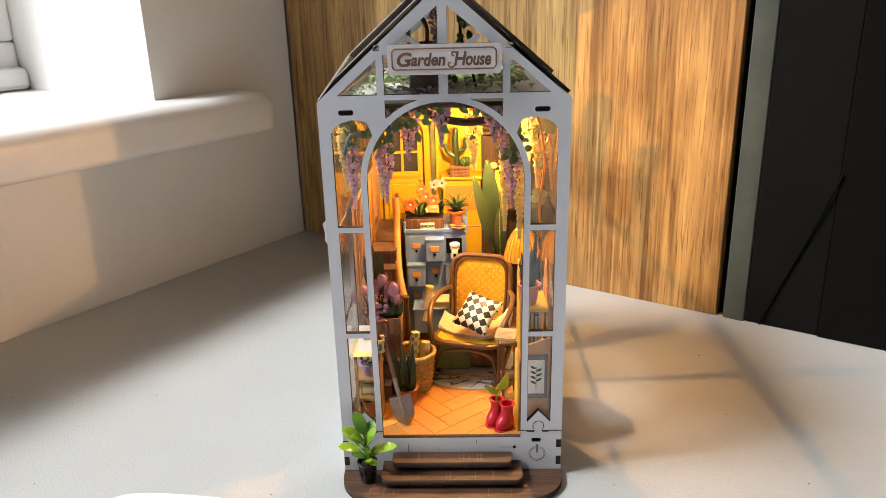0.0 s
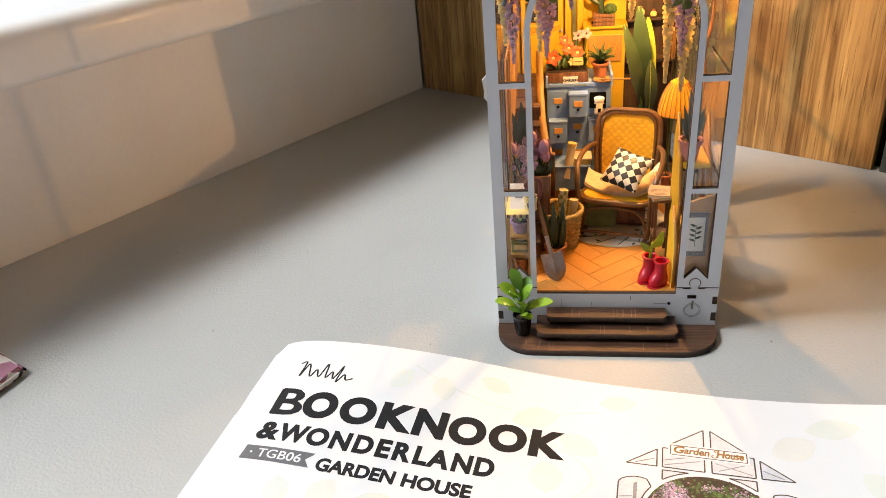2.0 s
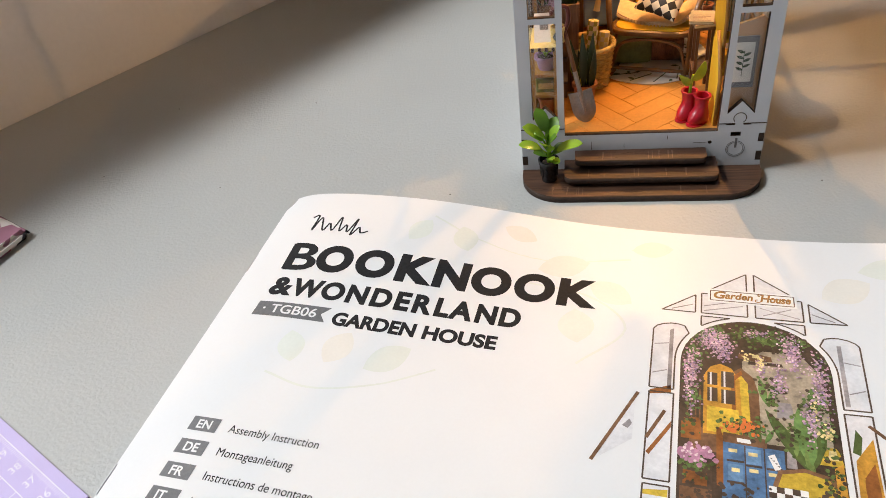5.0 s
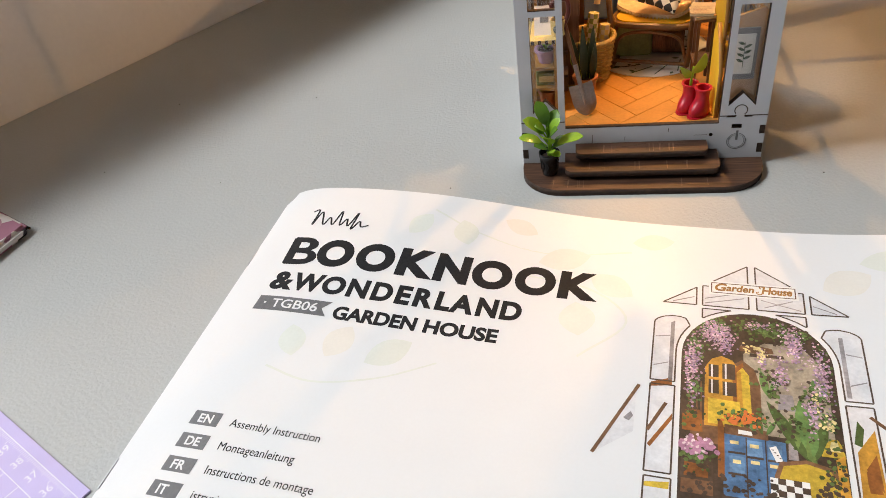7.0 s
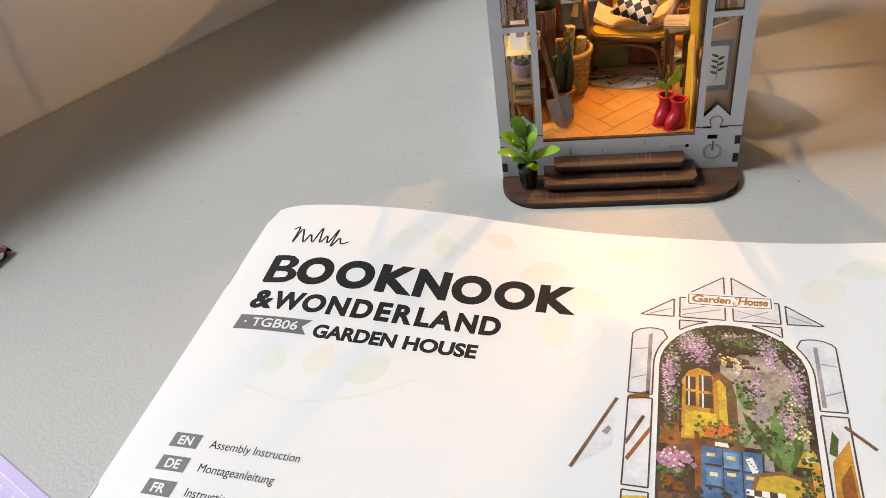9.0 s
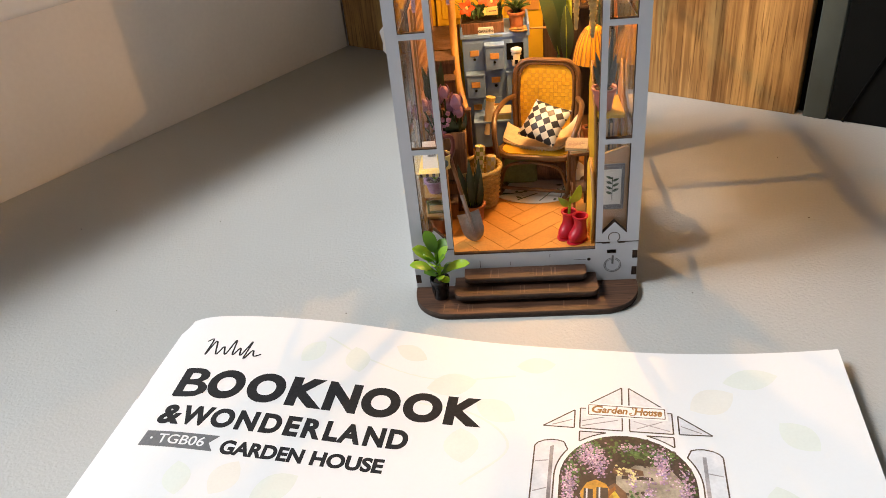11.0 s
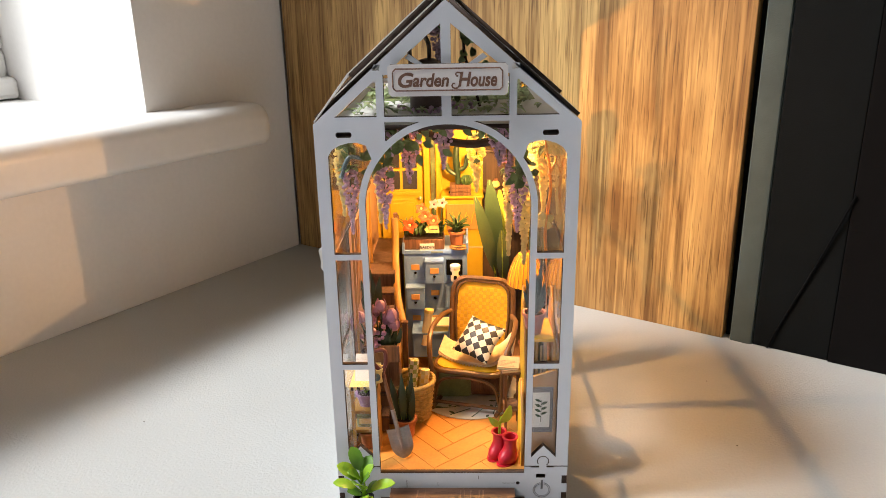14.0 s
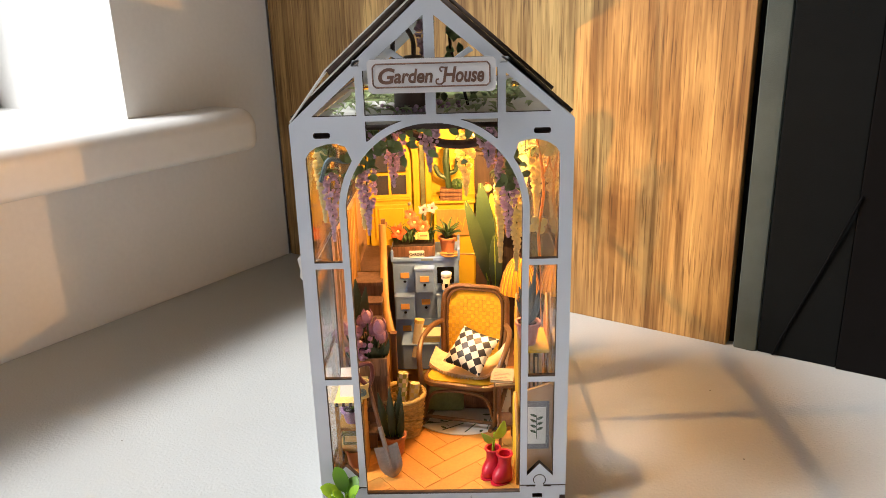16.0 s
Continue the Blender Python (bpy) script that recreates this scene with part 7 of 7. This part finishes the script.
for x, z in ((-1.5, 116), (1.5, 152)):
    fl = part("flower", add_ball(bmesh.new(), (x, -1, z), 1.2, (1, 0.5, 1)), YCARD, av)
    for k in range(4):
        a = k * math.pi / 2 + 0.5
        part("petal", add_ball(bmesh.new(), (x + 2.6 * math.cos(a), -0.8, z + 2.6 * math.sin(a)), 2.2, (1, 0.3, 1), 2), YCARD, fl, smooth=True)

sprig = thing("leafy_sprig", "tall jagged-leaved sprig in a clay pot by the side pane", "potted plant", (45.5, 134, FLOOR))
pot_parts(sprig, TERRA, 2.6, 3.4, 8)
part("stem", tube(bend([(0, 0, 7), (1, -3, 40), (2, -12, 58), (2.4, -19, 74), (2.6, -21, 108)], 5), 0.45, 6), DARKLEAF, sprig)
part("stem", tube(bend([(0, 0, 7), (1, 1, 40), (2, 4, 60), (2, 0, 78), (2, -8, 94)], 5), 0.4, 6), DARKLEAF, sprig)
for k in range(9):
    t = k / 8
    z = 60 + 44 * t
    l = 4.0 + 4.5 * math.sin(math.pi * (0.12 + t * 0.8))
    for sgn in (-1, 1):
        part("leaflet", add_leaf(bmesh.new(), (2.4, -15 - 6 * t, z), (2.4 + 0.4 * sgn, -15 - 6 * t + sgn * 0.42 * l, z + 0.95 * l), 3.0, up=(1, 0, 0), n=4, arch=0.03, fold=0.05), DARKLEAF, sprig)
        if k < 5:
            part("leaflet", add_leaf(bmesh.new(), (2, 4 - 10 * t, 62 + 40 * t), (2 + 0.4 * sgn, 4 - 10 * t + sgn * 3.2, 67 + 40 * t), 3.0, up=(1, 0, 0), n=4, arch=0.03, fold=0.05), DARKLEAF, sprig)

# --- hanging wisteria and branch under the ceiling ---
branch = thing("vine_branch", "dark brown twisting branch under the ceiling board", "branch", (0, 30, 186.3))
part("main_limb", tube(bend([(-30, 0, -2), (-16, 2, -3.2), (-4, 0, -8), (8, 2, -11), (20, 1, -9.4), (33, 4, -2)], 6), [1.6] * 10 + [1.9] * 15 + [2.2] * 5 + [1.4], 8), BURNT, branch, smooth=True)
part("side_limb", tube(bend([(14, 2, -10), (22, 8, -14), (26, 12, -18), (31, 20, -38), (33, 24, -60)], 5), [1.9] * 15 + [1.4] * 5 + [0.9], 8), GOLD, branch, smooth=True)
part("curl", tube(bend([(-47, -16, -22), (-43, -16, -13), (-36, -15, -14), (-30, -12, -12)], 5), 1.0, 7), TEAL, branch, smooth=True)
part("hanger", box(-1.5, 1.5, -1, 3, -7, 0.0), BURNT, branch)


def wisteria(x, y, z, length, width, mat, seed_, top=186.3):
    o = thing("wisteria_cluster", "hanging cluster of lilac wisteria blossom" if mat is WISTERIA else "wisteria cluster coloured pale yellow as if lit by the bulb", "flower cluster", (x, y, z), group="wisteria clusters")
    r = random.Random(seed_)
    bm = bmesh.new()
    n_ = int(length * 6)
    for k in range(n_):
        t = k / n_
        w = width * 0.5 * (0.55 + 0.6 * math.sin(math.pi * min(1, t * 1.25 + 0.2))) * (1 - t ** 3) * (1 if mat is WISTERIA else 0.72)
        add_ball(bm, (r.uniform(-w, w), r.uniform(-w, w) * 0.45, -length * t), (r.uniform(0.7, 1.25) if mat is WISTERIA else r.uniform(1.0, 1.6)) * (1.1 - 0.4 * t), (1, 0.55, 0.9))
    part("blossom", bm, mat, o, smooth=True)
    part("stem", tube([(0, 0, max(0.5, top - z)), (0, 0, -length * 0.9)], 0.3, 5), DARKLEAF, o)
    bm = bmesh.new()
    for k in range(6):
        a = r.uniform(0, 6.28)
        add_leaf(bm, (0, 0, 0), (5.5 * math.cos(a), 2.5 * math.sin(a) - 1, r.uniform(-5, 1.5)), 3.0, n=4)
    part("leaves", bm, VINELEAF, o)
    return o


for args in ((-17.2, 20, 184, 24, 10, WISTERIA, 1), (-28.4, 17, 168, 28, 7, WISTERIA, 2), (-2.0, 26, 185, 20, 7, WISTERIA, 3), (22.5, 18, 184, 16, 8, WISTERIA, 4), (30.6, 16, 167, 29, 8, WISTERIA, 5),
             (26.4, 21, 178, 18, 6, WISTERIA, 11), (-24, 12, 186, 12, 9, WISTERIA, 12), (24, 10, 187, 8, 7, WISTERIA, 13), (13.6, 70, 173, 30, 11, LITWIST, 6), (29, 48, 160, 44, 6, LITWIST, 7), (36.5, 46, 152, 40, 9, LITWIST, 8), (-47, 18, 176, 30, 7, LITWIST, 10), (-43.4, 16, 168, 30, 6, WISTERIA, 14), (-31.6, 26, 166, 26, 4, LITWIST, 15), (47, 60, 168, 34, 8, LITWIST, 16)):
    wisteria(*args)
# clusters added by the side pane to cast plume shadows on the oak
for args in ((47, 144, 160, 34, 8, LITWIST, 32), (47.5, 126, 152, 24, 5, LITWIST, 33)):
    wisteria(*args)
wisteria(-4.5, 62, 226, 22, 6, WISTERIA, 21, 231)
vine = thing("leafy_vine", "dark green leafy vine hanging beside the arch", "vine", (0, 15, 186.3))
bm = bmesh.new()
rnd = random.Random(7)
for x, z, n_, sp in ((-27, -10, 26, 4.5), (-18, -8, 14, 3.5), (28, -14, 14, 4), (-44, -10, 10, 4), (34, -20, 10, 3), (-8, -3, 8, 3), (10, -2, 8, 4)):
    for k in range(n_):
        px, pz = x + rnd.gauss(0, sp), z + rnd.gauss(0, sp * 1.3)
        py = rnd.uniform(-4, 4)
        a = rnd.uniform(0, 6.28)
        add_leaf(bm, (px, py, min(pz, -1)), (px + 4.6 * math.cos(a), py - 1.5, min(pz, -1) + 4.6 * math.sin(a) * 0.8 - 1.5), 3.2, up=(0, -1, 0.2), n=4)
part("leaves", bm, VINELEAF, vine, smooth=True)
part("runner", tube(bend([(-46, 2, -6), (-30, 0, -5), (-14, 1, -2), (4, 0, -1.2), (22, 1, -4), (36, 2, -18)], 5), 0.5, 6), BURNT, vine)
pend = thing("pendant_lamp", "small pendant light hung with glowing yellow leaves", "lamp", (16.5, 94, 186.3))
part("cord", tube([(0, 0, 0), (0, 0, -14)], 0.35, 6), BURNT, pend)
part("canopy", lathe([(0.1, -13), (4.5, -14), (5, -15), (4.6, -15), (0.1, -14)], seg=20), GOLD, pend)
part("bulb", add_ball(bmesh.new(), (0, 0, -18), 2.2, sub=2), BULB, pend, "glowing bulb")
bm = bmesh.new()
for a in (0.3, 2.0, 3.6, 5.2):
    add_leaf(bm, (0, 0, -12), (8 * math.cos(a), 6 * math.sin(a), -15), 4, n=4)
part("glowing_leaves", bm, SHADE, pend)

# --- ornaments in the gable ---
CANBROWN = material("brown_enamel", (0.13, 0.08, 0.06), 0.45, vary=0.15)
can = thing("watering_can", "dark brown watering can standing in the loft", "watering can", (-9, 52, 188.4))
part("can_body", lathe([(4, 0), (8, 0.3), (7.6, 12), (6, 15.5), (3, 17.2), (0.2, 17.6)], seg=22), CANBROWN, can, smooth=True)
part("can_handle", tube(bend([(-7, 0, 12), (-7.4, 0, 22), (-3.6, 0, 26.5), (0.2, 0, 22), (0, 0, 14)], 5), 0.9, 7), CANBROWN, can, smooth=True)
part("spout", tube(bend([(5.5, 0, 5), (10, 0, 9), (13, 0, 16)], 4), [1.1] * 6 + [0.9, 0.8, 0.7], 7), CANBROWN, can, smooth=True)
can.scale = (1.15, 1.15, 1.35)
part("can_foot", lathe([(3, -0.0), (4.6, -0.0), (4.4, 0.6), (3, 0.6)], seg=18), CANBROWN, can)
loft = thing("loft_vine", "olive green vine with round leaves in the loft", "vine", (9, 60, 188.4))
bm = bmesh.new()
rnd = random.Random(3)
for k in range(26):
    px, pz = rnd.gauss(2, 5), rnd.uniform(4, 36)
    a = rnd.uniform(0, 6.28)
    px *= max(0.2, 1 - pz / 46)
    add_leaf(bm, (px, rnd.uniform(-2, 2), pz), (px + 4 * math.cos(a), -1, pz + 4 * math.sin(a)), 3.4, up=(0, -1, 0.1), n=4)
part("leaves", bm, VINELEAF, loft, smooth=True)
part("runner", tube(bend([(6, 0, 0), (3, 0, 12), (-1, 0, 24), (-2, 0, 38)], 5), 0.8, 6), BURNT, loft)
wl = thing("loft_planting", "green and pink planting spread over the ceiling board", "planting", (0, 90, 188.4))
wl["kind"] = "stuff"
bm = bmesh.new()
rnd = random.Random(5)
for k in range(260):
    px, py = rnd.uniform(-44, 42), rnd.uniform(-58, 70)
    a = rnd.uniform(0, 6.28)
    l = rnd.uniform(3, 6.5)
    add_leaf(bm, (px, py, 0.3), (px + l * math.cos(a), py + l * math.sin(a), rnd.uniform(0.5, 3.2)), l * 0.6, n=3, fold=0.3)
# leaf colour paled to make the loft look lit
part("leaves", bm, islands(sheer("lightened_vine", (0.52, 0.60, 0.32), 0.25), 0.5), wl)
bm = bmesh.new()
for k in range(70):
    add_ball(bm, (rnd.gauss(-4, 9), rnd.gauss(-40, 9), rnd.uniform(0.5, 2.4)), rnd.uniform(0.8, 1.5))
part("pink_blossom", bm, WISTERIA, wl)

# --- plant in the black pot on the platform ---
fp = thing("potted_plant", "bright green rubbery plant in a black embossed pot", "potted plant", (-42, -8.6, 3.4))
part("pot", lathe([(3.4, 0), (3.9, 0.2), (4.5, 9), (5.3, 10.4), (5.4, 12.4), (4.8, 12.4), (4.2, 10), (0.2, 9.6)], seg=24), BLACKCLAY, fp, smooth=True)
bm = bmesh.new()
for k in range(10):
    a = 2 * math.pi * k / 10
    add_tube(bm, [(4.15 * math.cos(a), 4.15 * math.sin(a), 2.5), (4.4 * math.cos(a + 0.25), 4.4 * math.sin(a + 0.25), 5.5), (4.55 * math.cos(a), 4.55 * math.sin(a), 8.5)], 0.35, 5)
part("embossing", bm, BLACKCLAY, fp, smooth=True)
part("soil", lathe([(0.1, 9.8), (4.2, 9.8), (3, 10.6), (0.1, 10.8)], seg=14), SOIL, fp)
part("stem", tube(bend([(0, 0, 9), (0.4, 0, 18), (-0.6, 0, 27)], 4), [1.1] * 8 + [0.8], 8), FRESH, fp)
for tx, ty, tz, z0, w in ((-12, -3, 33, 20, 9), (-6, -7, 31.5, 21, 7.5), (-5.5, 4, 39, 24, 8), (4.5, 4, 34, 22, 7.5), (-2.5, -10, 27, 14, 10), (4.5, -6, 29, 16, 8.5), (6, -1, 32, 20, 6), (-14.5, -3, 23, 16, 6.5), (17, -5, 24, 14.5, 7), (-7, -6, 20, 13.5, 8), (9.5, -2, 21, 14, 7.5), (2, -7, 16, 12, 5.5), (5.6, -6, 13.6, 11.5, 5)):
    part("leaf_blade", add_spoon(bmesh.new(), (tx * 0.06, ty * 0.06, z0), (tx, ty, tz), w * 0.86, up=(0, -0.35, 1)), DEEPFRESH if ty > 0 or tz in (20, 21, 29) else FRESH, fp, smooth=True)
fp.scale = (0.92, 0.92, 0.94)
